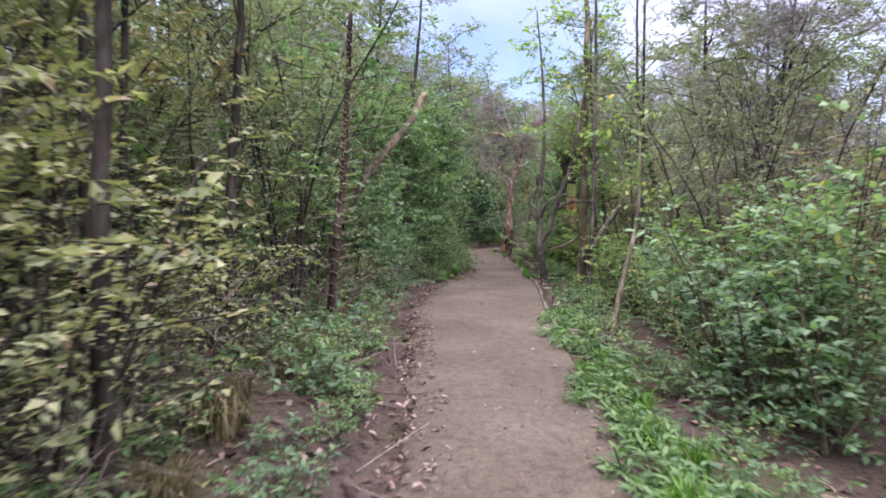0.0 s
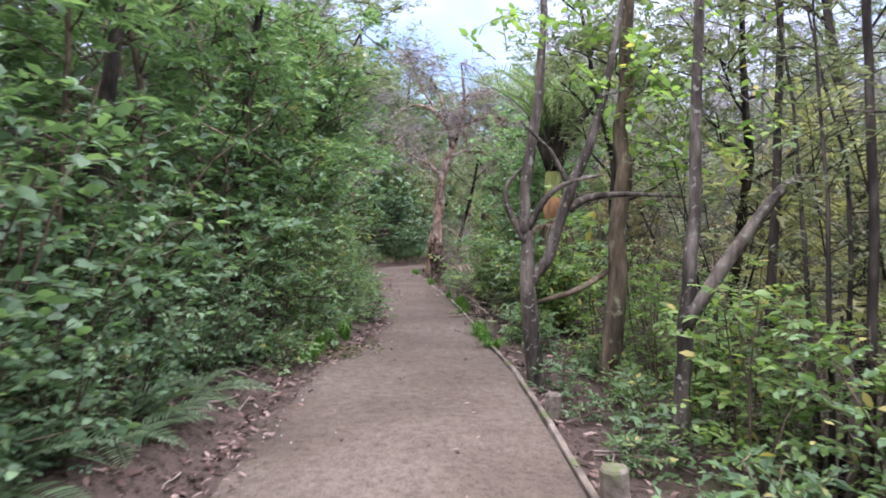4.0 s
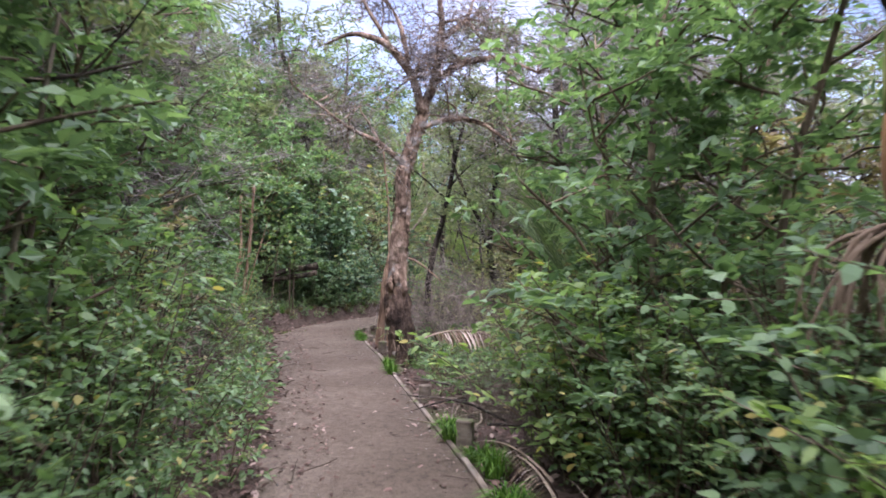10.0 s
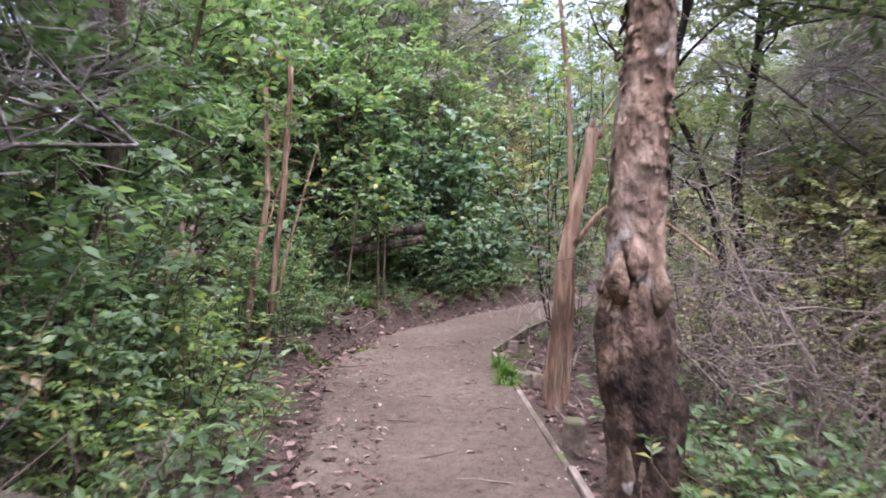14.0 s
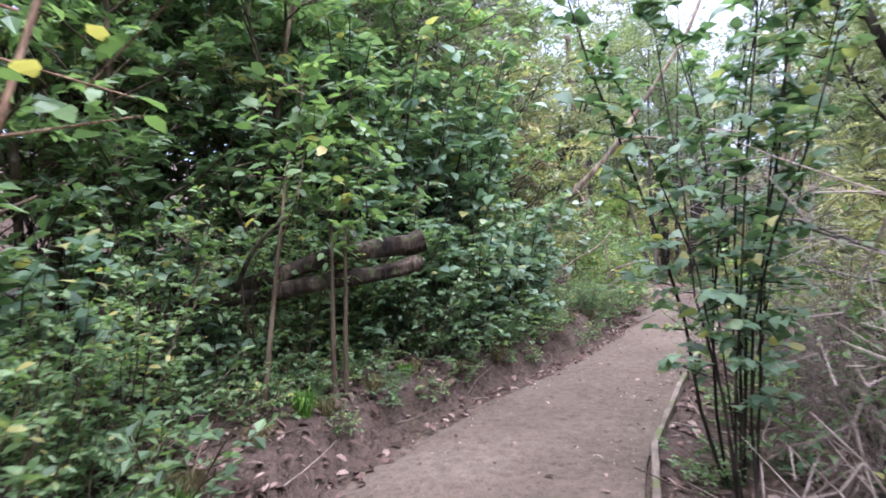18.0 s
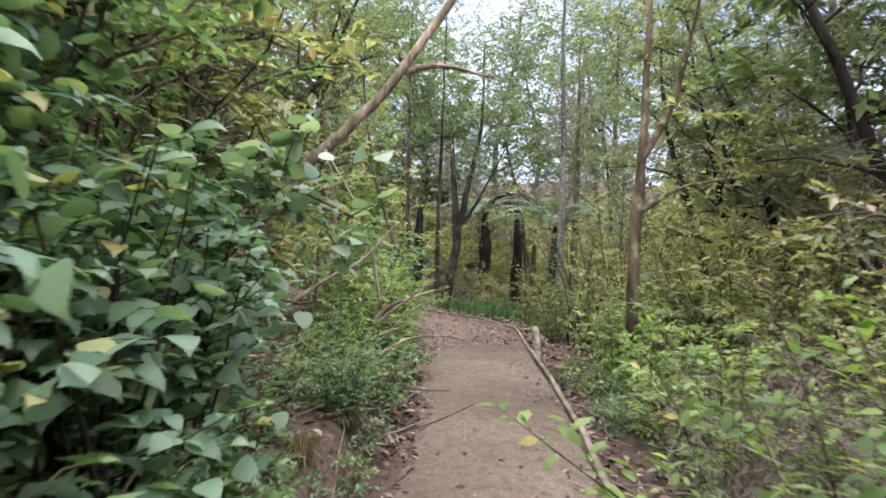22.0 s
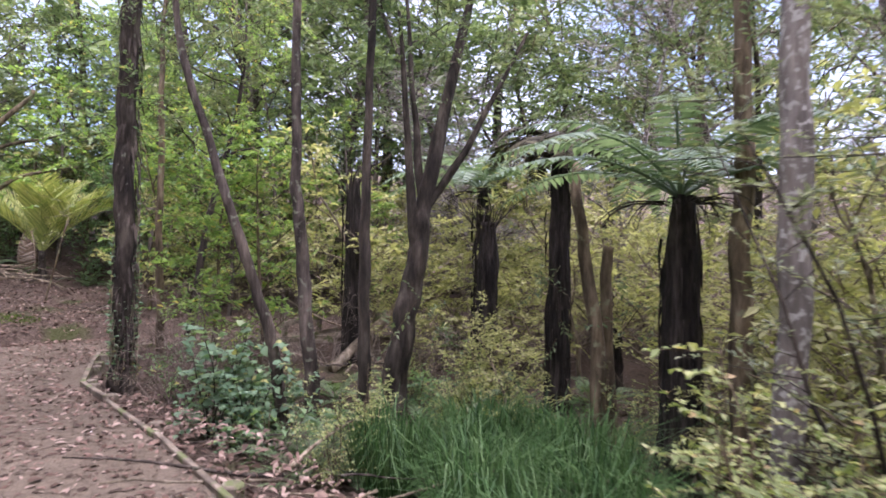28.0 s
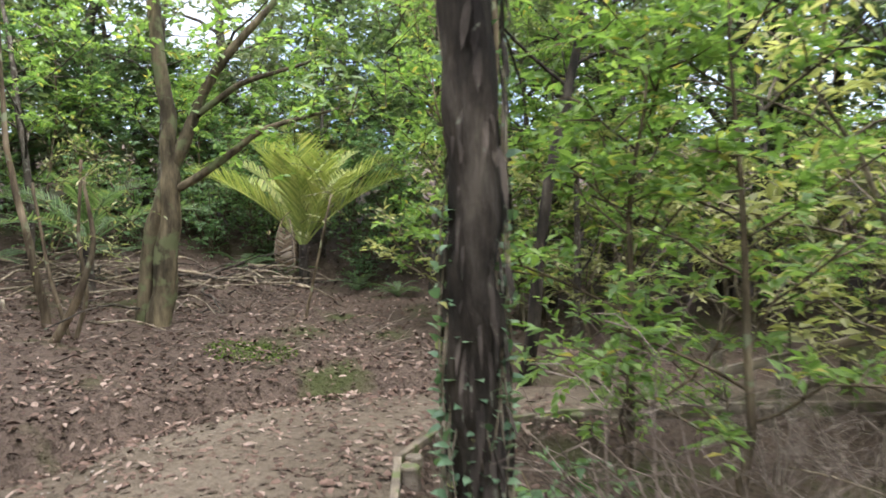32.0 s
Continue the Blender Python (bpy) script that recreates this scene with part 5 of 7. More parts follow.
# dense undergrowth at the start, dead brush on the right of the bend, and canopy over the gully
plant(DRYTUFT, -1, 2.5, 8.5, 0.7, 1.3, 5, 0.5, 0.8)
plant(LOW, -1, 2.0, 9.0, 0.25, 0.6, 10, 0.35, 0.55)
plant(BRUSH, -1, 2.0, 9.0, 0.9, 2.2, 9, 0.7, 1.1)
plant(WALL_OLIVE, -1, 2.0, 9.0, 2.0, 3.0, 6, 0.6, 0.8)
plant(LOW, -1, 2.5, 8.5, 0.5, 2.0, 12, 0.8, 1.2)
plant(GREYBRUSH, 1, 28.3, 31.0, 1.0, 2.4, 6, 0.4, 0.7)
plant(GREYBRUSH, 1, 32.0, 35.2, 0.9, 2.0, 7, 0.5, 0.8)
plant(SMALL, 1, 32.0, 36.0, 1.2, 2.6, 6, 0.6, 0.9)
for x, y, s in ((5.0, 44.6, 0.95), (4.6, 46.6, 0.95)):
    KANUKA.put(x, y, s)
for x, y, s in ((10.0, 46.4, 0.55), (10.4, 47.0, 0.5), (9.6, 46.0, 0.45), (11.4, 47.4, 0.5), (11.0, 48.4, 0.5)):
    SMALL.put(x, y, s)
for x, y, s in ((10.2, 46.8, 1.3), (9.5, 46.6, 1.1), (10.9, 46.9, 1.4), (11.4, 48.0, 1.4), (9.8, 49.6, 1.2), (10.8, 49.6, 1.3)):
    FERN.put(x, y, s)
for k in range(8):
    THICKET.put(-1 + 1.6 * k, 65.5 - 0.1 * k, 1.1)

for x, y, s in ((13, 56.4, 1.0), (10.6, 57.2, 1.0), (15.6, 55.2, 0.9), (9.4, 60.4, 1.0), (14.5, 58.0, 1.1), (12.0, 60.5, 1.1), (21, 39, 0.9), (17.5, 55.5, 1.0), (19.6, 54.5, 1.0), (21.5, 44.5, 0.8), (19.4, 51.4, 0.8), (20.5, 47, 0.85), (22, 55, 1.0), (24, 52, 1.0)):
    TALL.put(x, y, s)
for y, off, s in ((32.75, 0.6, 0.75), (33.9, 0.75, 0.65), (35.2, 0.8, 0.6)):
    LIME.put(*spot(1, y, off), s)
for y, off, s in ((32.0, 1.2, 0.85), (32.4, 1.6, 0.95), (32.3, 0.9, 0.7), (33.0, 1.5, 0.8), (31.6, 1.5, 0.8)):
    GREYBRUSH.put(*spot(1, y, off), s)
plant(FERN, 1, 44.5, 49.5, 1.2, 3.0, 8, 0.9, 1.3)
plant(SCRUB, 1, 44.5, 49.5, 3.2, 4.5, 4, 0.35, 0.5)
for x, y, s in ((9.4, 53.9, 1.0), (12.4, 41.4, 0.95), (16.4, 47.6, 1.0), (14.9, 43.0, 0.95), (12.6, 39.4, 0.9), (10.9, 38.6, 0.85)):
    KANUKA.put(x, y, s)
for x, y, s in ((9.9, 40.9, 0.8), (10.5, 41.5, 0.9), (10.9, 42.4, 0.85), (11.5, 41.2, 1.0), (11.9, 42.4, 0.95), (10.4, 40.2, 0.9)):
    FEATHER.put(x, y, s)
for x, y, s in ((16.6, 50.8, 1.0), (17.6, 47.6, 1.0), (16.4, 42.2, 1.0), (13.4, 38.6, 0.9), (15.0, 53.0, 1.0)):
    BARE.put(x, y, s)

for x, y, s in ((3.9, 36.3, 0.28), (4.3, 36.55, 0.3), (3.5, 36.5, 0.25), (4.45, 36.9, 0.32), (4.1, 35.9, 0.22)):
    LIME.put(x, y, s)
for x, y in ((3.6, 36.1), (4.0, 36.7), (4.4, 36.3), (3.2, 36.4), (3.8, 35.7)):
    LOW.put(x, y, 0.8)
MID.put(3.45, 37.6, 0.85)
MID.put(3.8, 37.9, 0.9)
plant(LOW, 1, 35.5, 38.5, 0.3, 0.9, 6, 0.4, 0.7)


# ---- single trees, logs and palms ----
def limb_tree(name, label, bark, limbs, leaf=None, clumps=(), length=0.1, width=0.45, per=9, spread=0.5, sides=9, category="tree", shape=OVATE, wobble=0.09, twigs=7, smooth_bark=True):
    """A tree drawn limb by limb: (points, thick radius, thin radius); clumps: places where leaves hang."""
    base = Vector(limbs[0][0][0])
    ob = thing(name, label, category, at=Matrix.Translation(base))
    for i, (pts, r0, r1) in enumerate(limbs):
        g = Geo()
        p = np.array(pts, float) - np.array(base)
        n = max(6, int(np.linalg.norm(np.diff(p, axis=0), axis=1).sum() / 0.09))
        s = np.linspace(0, len(p) - 1, n)
        q = np.stack([np.interp(s, np.arange(len(p)), p[:, k]) for k in range(3)], -1)
        for _ in range(3):
            q[1:-1] = (q[:-2] + 2 * q[1:-1] + q[2:]) / 4
        sway = rng.normal(0, min(0.03, r0 * 0.3), (n, 3))
        for _ in range(4):
            sway[1:-1] = (sway[:-2] + sway[1:-1] + sway[2:]) / 3
        sway[0] = sway[-1] = 0
        q += sway
        tube(g, q, [r0 * (1.2 if i == 0 else 1), r0, (r0 + r1) / 2, r1], sides if r0 > 0.03 else 6, wobble)
        part("trunk" if i == 0 else "branch", g.mesh("trunk", bark, smooth_bark), ob)
    if leaf and len(clumps):
        gl, gb, lines = Geo(), Geo(), []
        for c in clumps:
            for _ in range(twigs):
                t = bend(np.array(c, float) - np.array(base) + rng.normal(0, spread * 0.25, 3), rng.normal(0, 1, 3) + [0, 0, 0.2], spread * rng.uniform(0.4, 0.9), 3, 0.15, 0.2)
                lines.append(t)
                tube(gb, t[::3], [0.006, 0.002], 3, cap=False)
        twig_leaves(gl, lines, per, length, width, shape)
        part("branchwork", gb.mesh("branchwork", bark, True), ob)
        part("crown", gl.mesh("crown", leaf), ob)
    return ob


# forked tree and straight tree by the timber edging
limb_tree("forked_tree", "smooth grey-brown forked tree with crooked limbs", BARK_GREY, [
    ([(2.12, 13.66, -0.35), (2.03, 13.6, 0.3), (1.98, 13.57, 0.9), (1.94, 13.58, 1.35)], 0.08, 0.06),
    ([(1.94, 13.58, 1.33), (1.92, 13.58, 1.77), (2.01, 13.57, 2.42), (2.05, 13.6, 3.3), (2.0, 13.7, 4.4), (1.9, 13.8, 5.6)], 0.05, 0.012),
    ([(1.98, 13.57, 0.86), (2.15, 13.54, 1.06), (2.3, 13.52, 1.63), (2.5, 13.49, 2.21), (2.66, 13.5, 2.9), (2.9, 13.5, 4.2), (3.0, 13.5, 5.4)], 0.052, 0.012),
    ([(1.95, 13.57, 1.2), (1.84, 13.6, 1.4), (1.72, 13.61, 1.62), (1.73, 13.6, 1.8), (1.92, 13.55, 1.95)], 0.03, 0.012),
    ([(1.95, 13.58, 1.35), (2.06, 13.5, 1.62), (2.2, 13.4, 1.78), (2.55, 13.3, 1.86)], 0.032, 0.012),
    ([(2.32, 13.51, 1.55), (2.45, 13.45, 1.68), (2.75, 13.4, 1.72), (3.3, 13.35, 1.7)], 0.035, 0.015),
    ([(2.33, 13.52, 1.75), (2.15, 13.5, 2.05), (2.1, 13.48, 2.1), (2.0, 13.4, 2.15), (1.8, 13.3, 2.3)], 0.022, 0.01)],
    LEAF_LIME, [(1.8, 13.3, 3.0), (2.3, 13.6, 3.4), (2.7, 13.3, 3.0), (3.2, 13.4, 2.0), (2.6, 13.9, 3.8), (1.9, 13.8, 4.3), (1.7, 13.7, 5.0), (2.2, 13.9, 5.4), (2.9, 13.6, 4.8), (3.3, 13.4, 5.3), (3.3, 13.8, 2.8), (3.2, 14.2, 1.7), (2.8, 14.3, 1.3)], 0.12, 0.5, 8, 0.55)
limb_tree("straight_tree", "straight brown tree with flaking bark", BARK_BROWN, [
    ([(2.86, 13.72, -0.35), (2.88, 13.72, 1.0), (2.9, 13.75, 2.5), (2.93, 13.8, 5.5), (2.9, 13.9, 8.0)], 0.085, 0.03),
    ([(2.8, 13.75, 1.0), (2.5, 13.7, 0.8), (2.2, 13.75, 0.72), (2.0, 13.9, 0.6)], 0.03, 0.012)],
    LEAF_LIME, [(2.9, 13.6, 2.8), (3.2, 13.9, 3.2), (2.6, 14.0, 3.8), (3.1, 14.1, 2.3), (3.5, 13.6, 2.2)] + [(2.8 + rng.uniform(-1, 1), 13.9 + rng.uniform(-1, 1), z) for z in (4.2, 4.6, 5, 5.4, 5.8, 6.2, 6.6, 7, 7.5)], 0.12, 0.5, 9, 0.75, twigs=9)
limb_tree("leaning_tree", "thin grey leaning tree with a crooked branch", BARK_GREY, [
    ([(2.55, 11.75, -0.3), (2.62, 11.85, 0.6), (2.68, 11.9, 1.6), (2.7, 12.0, 4.5), (2.7, 12.1, 6.5)], 0.05, 0.015),
    ([(2.6, 11.8, 0.75), (2.85, 11.75, 1.2), (3.15, 11.7, 1.65), (3.3, 11.7, 1.75)], 0.045, 0.03)],
    LEAF_LIME, [(2.9, 11.6, 1.9), (2.4, 12.0, 2.2), (3.0, 12.0, 2.6), (2.7, 11.8, 3.2), (2.5, 12.2, 3.8), (3.0, 12.0, 4.3), (2.6, 12.3, 5.0), (2.9, 11.9, 5.6), (2.6, 12.1, 6.2)], 0.09, 0.45, 9, 0.7)
for x, y, lean in ((-1.3, 2.5, 0.02), (-1.9, 3.6, -0.03), (-1.75, 5.4, 0.04), (-2.2, 4.6, 0.0), (-2.5, 2.8, 0.03), (3.3, 11.0, -0.04), (3.7, 12.6, 0.03)):
    h = 6.4 + 0.5 * math.sin(7 * x)
    limb_tree("thin_tree", "thin dark upright trunk of a young tree", BARK_DARK, [([(x, y, gz(x, y) - 0.1), (x + lean, y, 1.5), (x + 2.5 * lean, y + 0.1, 3), (x + 3 * lean, y + 0.2, h)], 0.035 + 0.008 * math.sin(5 * y), 0.018)],
              LEAF_GREY, [(x + rng.uniform(-0.7, 0.7), y + rng.uniform(-0.7, 0.7), z) for z in (2.0, 2.5, 3.0, 3.5, 4.1, 4.8, 5.5, 6.2)], 0.065, 0.32, 18, 0.75, shape=None, twigs=8)
spiky = [([(-1.15, 6.8, 0), (-1.1, 6.8, 1.0), (-1.0, 6.85, 2.0), (-0.95, 6.9, 3.4)], 0.036, 0.026)] + [([(-1.1 + 0.05 * z, 6.8, z), (-1.1 + 0.05 * z + 0.15 * math.cos(k * 2.1), 6.8 + 0.15 * math.sin(k * 2.1), z + 0.05)], 0.009, 0.003) for k, z in enumerate(np.arange(0.3, 3.2, 0.04))]
for c in limb_tree("spiky_tree", "reddish-brown trunk bristling with broken side twigs", BARK_RED, spiky).children:
    if c.name.startswith("branch"):
        c.data.materials[0] = BARK_PALE
limb_tree("leaning_branch", "brown leaning dead trunk overhung by bushes", BARK_BROWN, [([(-1.9, 8.6, 0.1), (-1.5, 9.2, 1.2), (-1.0, 9.9, 2.1), (-0.5, 10.6, 2.9), (-0.3, 10.95, 3.35)], 0.07, 0.05)])
limb_tree("pale_sapling", "thin pale sapling with a few light leaves", BARK_PALE, [([(1.9, 7.5, -0.1), (2.02, 7.6, 0.5), (2.2, 7.7, 1.1), (2.28, 7.75, 1.7), (2.25, 7.8, 2.6)], 0.03, 0.01)], LEAF_LIME, [(2.25, 7.7, 1.5), (2.25, 7.75, 1.9), (2.35, 7.8, 2.3), (2.1, 7.8, 2.6), (2.5, 7.7, 1.7)], 0.1, 0.42, 7, 0.55)
limb_tree("pale_sapling", "slanting pale stem of a young shrub", BARK_PALE, [([(-0.35, 18.9, 0.05), (-0.25, 19.0, 0.7), (-0.1, 19.0, 1.6), (0.0, 19.1, 2.5)], 0.02, 0.01)], LEAF_MID, [(-0.1, 19.0, 1.7), (0.0, 19.1, 2.2), (-0.1, 19.1, 2.6)], 0.1, 0.5, 6, 0.4)

# the burred, lichen-crusted tree at the bend, its crown almost bare
crooked = [([(2.56, 25.3, -0.3), (2.53, 25.3, 0.3), (2.46, 25.3, 1.0), (2.52, 25.3, 1.8), (2.54, 25.3, 2.6), (2.66, 25.25, 3.1), (2.82, 25.2, 3.6)], 0.135, 0.085),
           ([(2.82, 25.2, 3.55), (2.7, 25.2, 4.1), (2.3, 25.1, 4.5), (1.8, 25.0, 4.6), (1.4, 25.0, 4.4)], 0.06, 0.015),
           ([(2.82, 25.2, 3.55), (3.0, 25.2, 4.1), (3.1, 25.2, 4.9), (3.0, 25.3, 5.8)], 0.07, 0.02),
           ([(2.95, 25.2, 4.0), (3.4, 25.1, 4.3), (3.9, 25.0, 4.4), (4.5, 25.0, 4.2)], 0.05, 0.015),
           ([(2.6, 25.2, 4.3), (2.5, 25.3, 4.9), (2.2, 25.4, 5.4)], 0.035, 0.012),
           ([(3.05, 25.2, 4.6), (3.5, 25.3, 5.0), (3.7, 25.4, 5.6)], 0.035, 0.012)]
crooked += [([(2.6, 25.27, 2.75), (2.2, 25.2, 3.1), (1.75, 25.1, 3.25), (1.3, 25.1, 3.6)], 0.035, 0.012),
            ([(2.7, 25.23, 3.3), (3.2, 25.1, 3.5), (3.7, 25.0, 3.4), (4.1, 25.0, 3.1)], 0.04, 0.012),
            ([(2.3, 25.1, 4.5), (1.9, 25.2, 5.2), (1.6, 25.2, 5.9)], 0.03, 0.01)]
for k in range(60):
    a = rng.uniform(0, 2 * math.pi)
    b = crooked[1 + k % 8][0]
    s = np.array(b[1 + k % (len(b) - 1)])
    crooked.append((bend(s, (math.cos(a), math.sin(a), rng.uniform(-0.4, 0.8)), rng.uniform(0.5, 1.1), 6, 0.12, 0.4).tolist(), 0.015, 0.005))
burred = limb_tree("burred_tree", "burred, flaking grey-brown tree with a crooked lichen-covered crown", BARK_ROUGH, crooked, TWIG_HAZE, [np.array(c[0][j]) for c in crooked[9:] for j in (2, 4, 6)] + [np.array(c[0][-1]) for c in crooked[1:9]], 0.11, 0.13, 9, 0.55, sides=16, wobble=0.2, shape=None, twigs=6)
spine = np.array(crooked[0][0]) - np.array(crooked[0][0][0])
g = Geo()
z = rng.uniform(1.2, 3.7, 520)
a = rng.uniform(0, 2 * math.pi, 520)
axis = np.stack([np.interp(z, spine[:, 2], spine[:, k]) for k in (0, 1)], -1)
out = np.stack([np.cos(a), np.sin(a), 0 * a], -1)
r = np.interp(z, [0, 3.9], [0.15, 0.09])
leaves(g, np.c_[axis + out[:, :2] * r[:, None], z], out * rng.uniform(0.0, 0.3, (520, 1)) + [0, 0, -1] + rng.normal(0, 0.25, (520, 3)), out + rng.normal(0, 0.2, (520, 3)), rng.uniform(0.03, 0.085, 520), rng.uniform(0.025, 0.06, 520), ROUND, -0.06, 0.15)
part("burl", g.mesh("burl", BARK_ROUGH), next(c for c in burred.children if c.name.startswith("trunk")), "flaking plates of grey-brown bark")
g = Geo()
zz = np.linspace(0.0, 1.34, 30)
tube(g, np.stack([np.interp(zz, spine[:, 2], spine[:, 0]), np.interp(zz, spine[:, 2], spine[:, 1]), zz], -1), [0.23, 0.185, 0.165, 0.17, 0.19, 0.17, 0.13], 22, 0.2)
part("rotten_base", g.mesh("rotten_base", BARK_BURNT, True), burred, "dark, rotten foot of the trunk")
for dz, dx in ((1.36, -0.12), (1.44, -0.04), (1.3, 0.06)):
    g = Geo()
    tube(g, [(dx * 0.9 - 0.07, -0.12, dz - 0.1), (dx * 1.2 - 0.07, -0.16, dz), (dx - 0.07, -0.1, dz + 0.13)], [0.03, 0.055, 0.02], 9, 0.5)
    part("burl", g.mesh("burl", BARK_ROUGH, True), next(c for c in burred.children if c.name.startswith("trunk")), "bulging knob on the bark")
limb_tree("broken_snag", "leaning orange-brown snag with a broken top", BARK_ORANGE, [
    ([(2.44, 27.12, -0.3), (2.45, 27.12, 0.3), (2.52, 27.08, 1.0), (2.63, 27.06, 1.6), (2.72, 27.05, 2.05)], 0.062, 0.042),
    ([(2.58, 27.4, -0.3), (2.62, 27.34, 0.6), (2.62, 27.32, 1.4), (2.6, 27.32, 2.3), (2.5, 27.35, 3.4)], 0.03, 0.014),
    ([(2.7, 27.06, 2.0), (2.74, 27.06, 2.14)], 0.03, 0.006), ([(2.76, 27.05, 1.98), (2.8, 27.05, 2.1)], 0.022, 0.004),
    ([(2.58, 27.0, 1.2), (2.75, 26.8, 1.5), (3.0, 26.5, 1.4), (3.3, 26.2, 1.1)], 0.02, 0.008)], LEAF_MID, [(2.5, 27.2, 2.8), (2.9, 27.2, 3.4), (2.4, 27.3, 2.4)], 0.09, 0.45, 6, 0.5, wobble=0.22, sides=14)
limb_tree("rotten_stump", "rotten brown stump with ragged wood, leaning in the bushes", BARK_ROUGH, [([(-0.72, 26.9, -0.1), (-0.6, 26.95, 0.4), (-0.4, 27.0, 0.95), (-0.3, 27.0, 1.15)], 0.16, 0.1), ([(-0.5, 27.0, 0.8), (-0.3, 27.05, 1.35)], 0.06, 0.02)], wobble=0.2, category="stump")
for pts in ([(-0.25, 28.2, 0.0), (-0.16, 28.2, 0.4), (-0.02, 28.2, 1.2), (0.04, 28.25, 1.65), (0.02, 28.3, 2.6)], [(-0.02, 28.25, 0.0), (0.05, 28.22, 0.5), (0.13, 28.2, 1.1), (0.2, 28.22, 1.7), (0.24, 28.3, 2.8)]):
    limb_tree("slender_sapling", "slender orange-brown sapling with dark leaves", BARK_ORANGE, [(pts, 0.034, 0.022), ([pts[0], (pts[0][0] + 0.2, pts[0][1], 1.0), (pts[0][0] + 0.5, pts[0][1] + 0.1, 2.1)], 0.014, 0.008)], LEAF_MID, [(pts[-1][0], pts[-1][1], z) for z in (1.8, 2.2, 2.6, 3.0)], 0.1, 0.5, 7, 0.6)
for x, y, dx, h in ((0.42, 30.9, 0.2, 1.6), (0.85, 31.1, 0.0, 1.4), (0.92, 31.15, 0.03, 1.5), (-0.9, 31.6, 0.08, 2.2), (0.1, 32.4, 0.05, 2.5), (-1.6, 33.0, -0.1, 3.4), (1.4, 33.4, 0.05, 2.4)):
    limb_tree("pale_sapling", "slender brown sapling in the shade of the bush", BARK_BROWN, [([(x, y, gz(x, y) - 0.1), (x + dx * 0.5, y, gz(x, y) + h * 0.5), (x + dx, y + 0.05, gz(x, y) + h)], 0.017, 0.009)], LEAF_MID, [(x + dx, y, gz(x, y) + h), (x + dx, y, gz(x, y) + h * 0.8), (x + dx * 1.2, y, gz(x, y) + h * 1.2)], 0.11, 0.5, 6, 0.4)
for x, y, s in ((-1.6, 12.5, 0.95), (-1.3, 18.6, 0.95), (-2.0, 9.2, 0.9), (3.6, 15.4, 0.9), (4.3, 17.0, 0.95)):
    KANUKA.put(x, y, s)
limb_tree("dark_tree", "dark leaning trunk rising out of the bush", BARK_DARK, [([(-0.95, 15.4, 0.0), (-0.92, 15.4, 1.5), (-0.85, 15.4, 2.8), (-0.6, 15.5, 5.0), (-0.5, 15.6, 6.5)], 0.06, 0.02), ([(-0.9, 15.4, 1.8), (-0.6, 15.3, 2.4), (-0.3, 15.2, 2.8)], 0.02, 0.008)], LEAF_DARK, [(-0.7 + rng.uniform(-0.9, 0.8), 15.6 + rng.uniform(-0.9, 0.9), z) for z in np.arange(3.0, 6.6, 0.2)], 0.1, 0.5, 9, 0.7)
limb_tree("dark_tree", "dark-barked tree trunk inside the bush", BARK_DARK, [([(-1.6, 33.4, 0.1), (-1.7, 33.4, 1.5), (-1.85, 33.4, 4.5)], 0.11, 0.07)], LEAF_DARK, [(-1.8 + rng.uniform(-1, 1), 33.4 + rng.uniform(-1, 1), z) for z in (2.2, 2.6, 3.0, 3.5, 4.0, 4.4)], 0.12, 0.5, 9, 0.8)

limb_tree("grey_tree", "grey-brown tree trunk standing inside the bush", BARK_OLIVE, [([(-0.95, 27.3, -0.1), (-0.93, 27.3, 1.0), (-0.9, 27.35, 2.4), (-0.95, 27.4, 5.0)], 0.085, 0.05)], LEAF_DARK, [(-0.9 + rng.uniform(-1, 1), 27.6 + rng.uniform(-0.8, 1), z) for z in (2.4, 2.8, 3.2, 3.7, 4.2, 4.7)], 0.12, 0.5, 9, 0.8)
limb_tree("overhanging_branch", "leafy branch with broad pale-green heart-shaped leaves over the path", BARK_BROWN, [([(2.5, 35.75, 0.3), (2.75, 35.5, 1.0), (3.05, 35.2, 1.5), (3.4, 35.0, 1.6), (3.75, 35.05, 1.45)], 0.018, 0.007), ([(2.75, 35.5, 1.0), (3.1, 35.2, 1.1), (3.5, 35.0, 1.0)], 0.01, 0.005)],
          LEAF_GLAUCOUS, [(3.3, 34.9, 1.7), (3.55, 35.1, 1.6), (3.15, 34.95, 1.58), (3.4, 35.0, 1.55), (3.65, 35.05, 1.4), (3.2, 35.0, 1.3), (3.4, 35.05, 0.95), (3.0, 35.1, 1.2), (2.9, 35.2, 1.6), (3.0, 35.0, 0.8)], 0.105, 0.9, 4, 0.28, shape=BIGHEART, twigs=6, category="shrub")

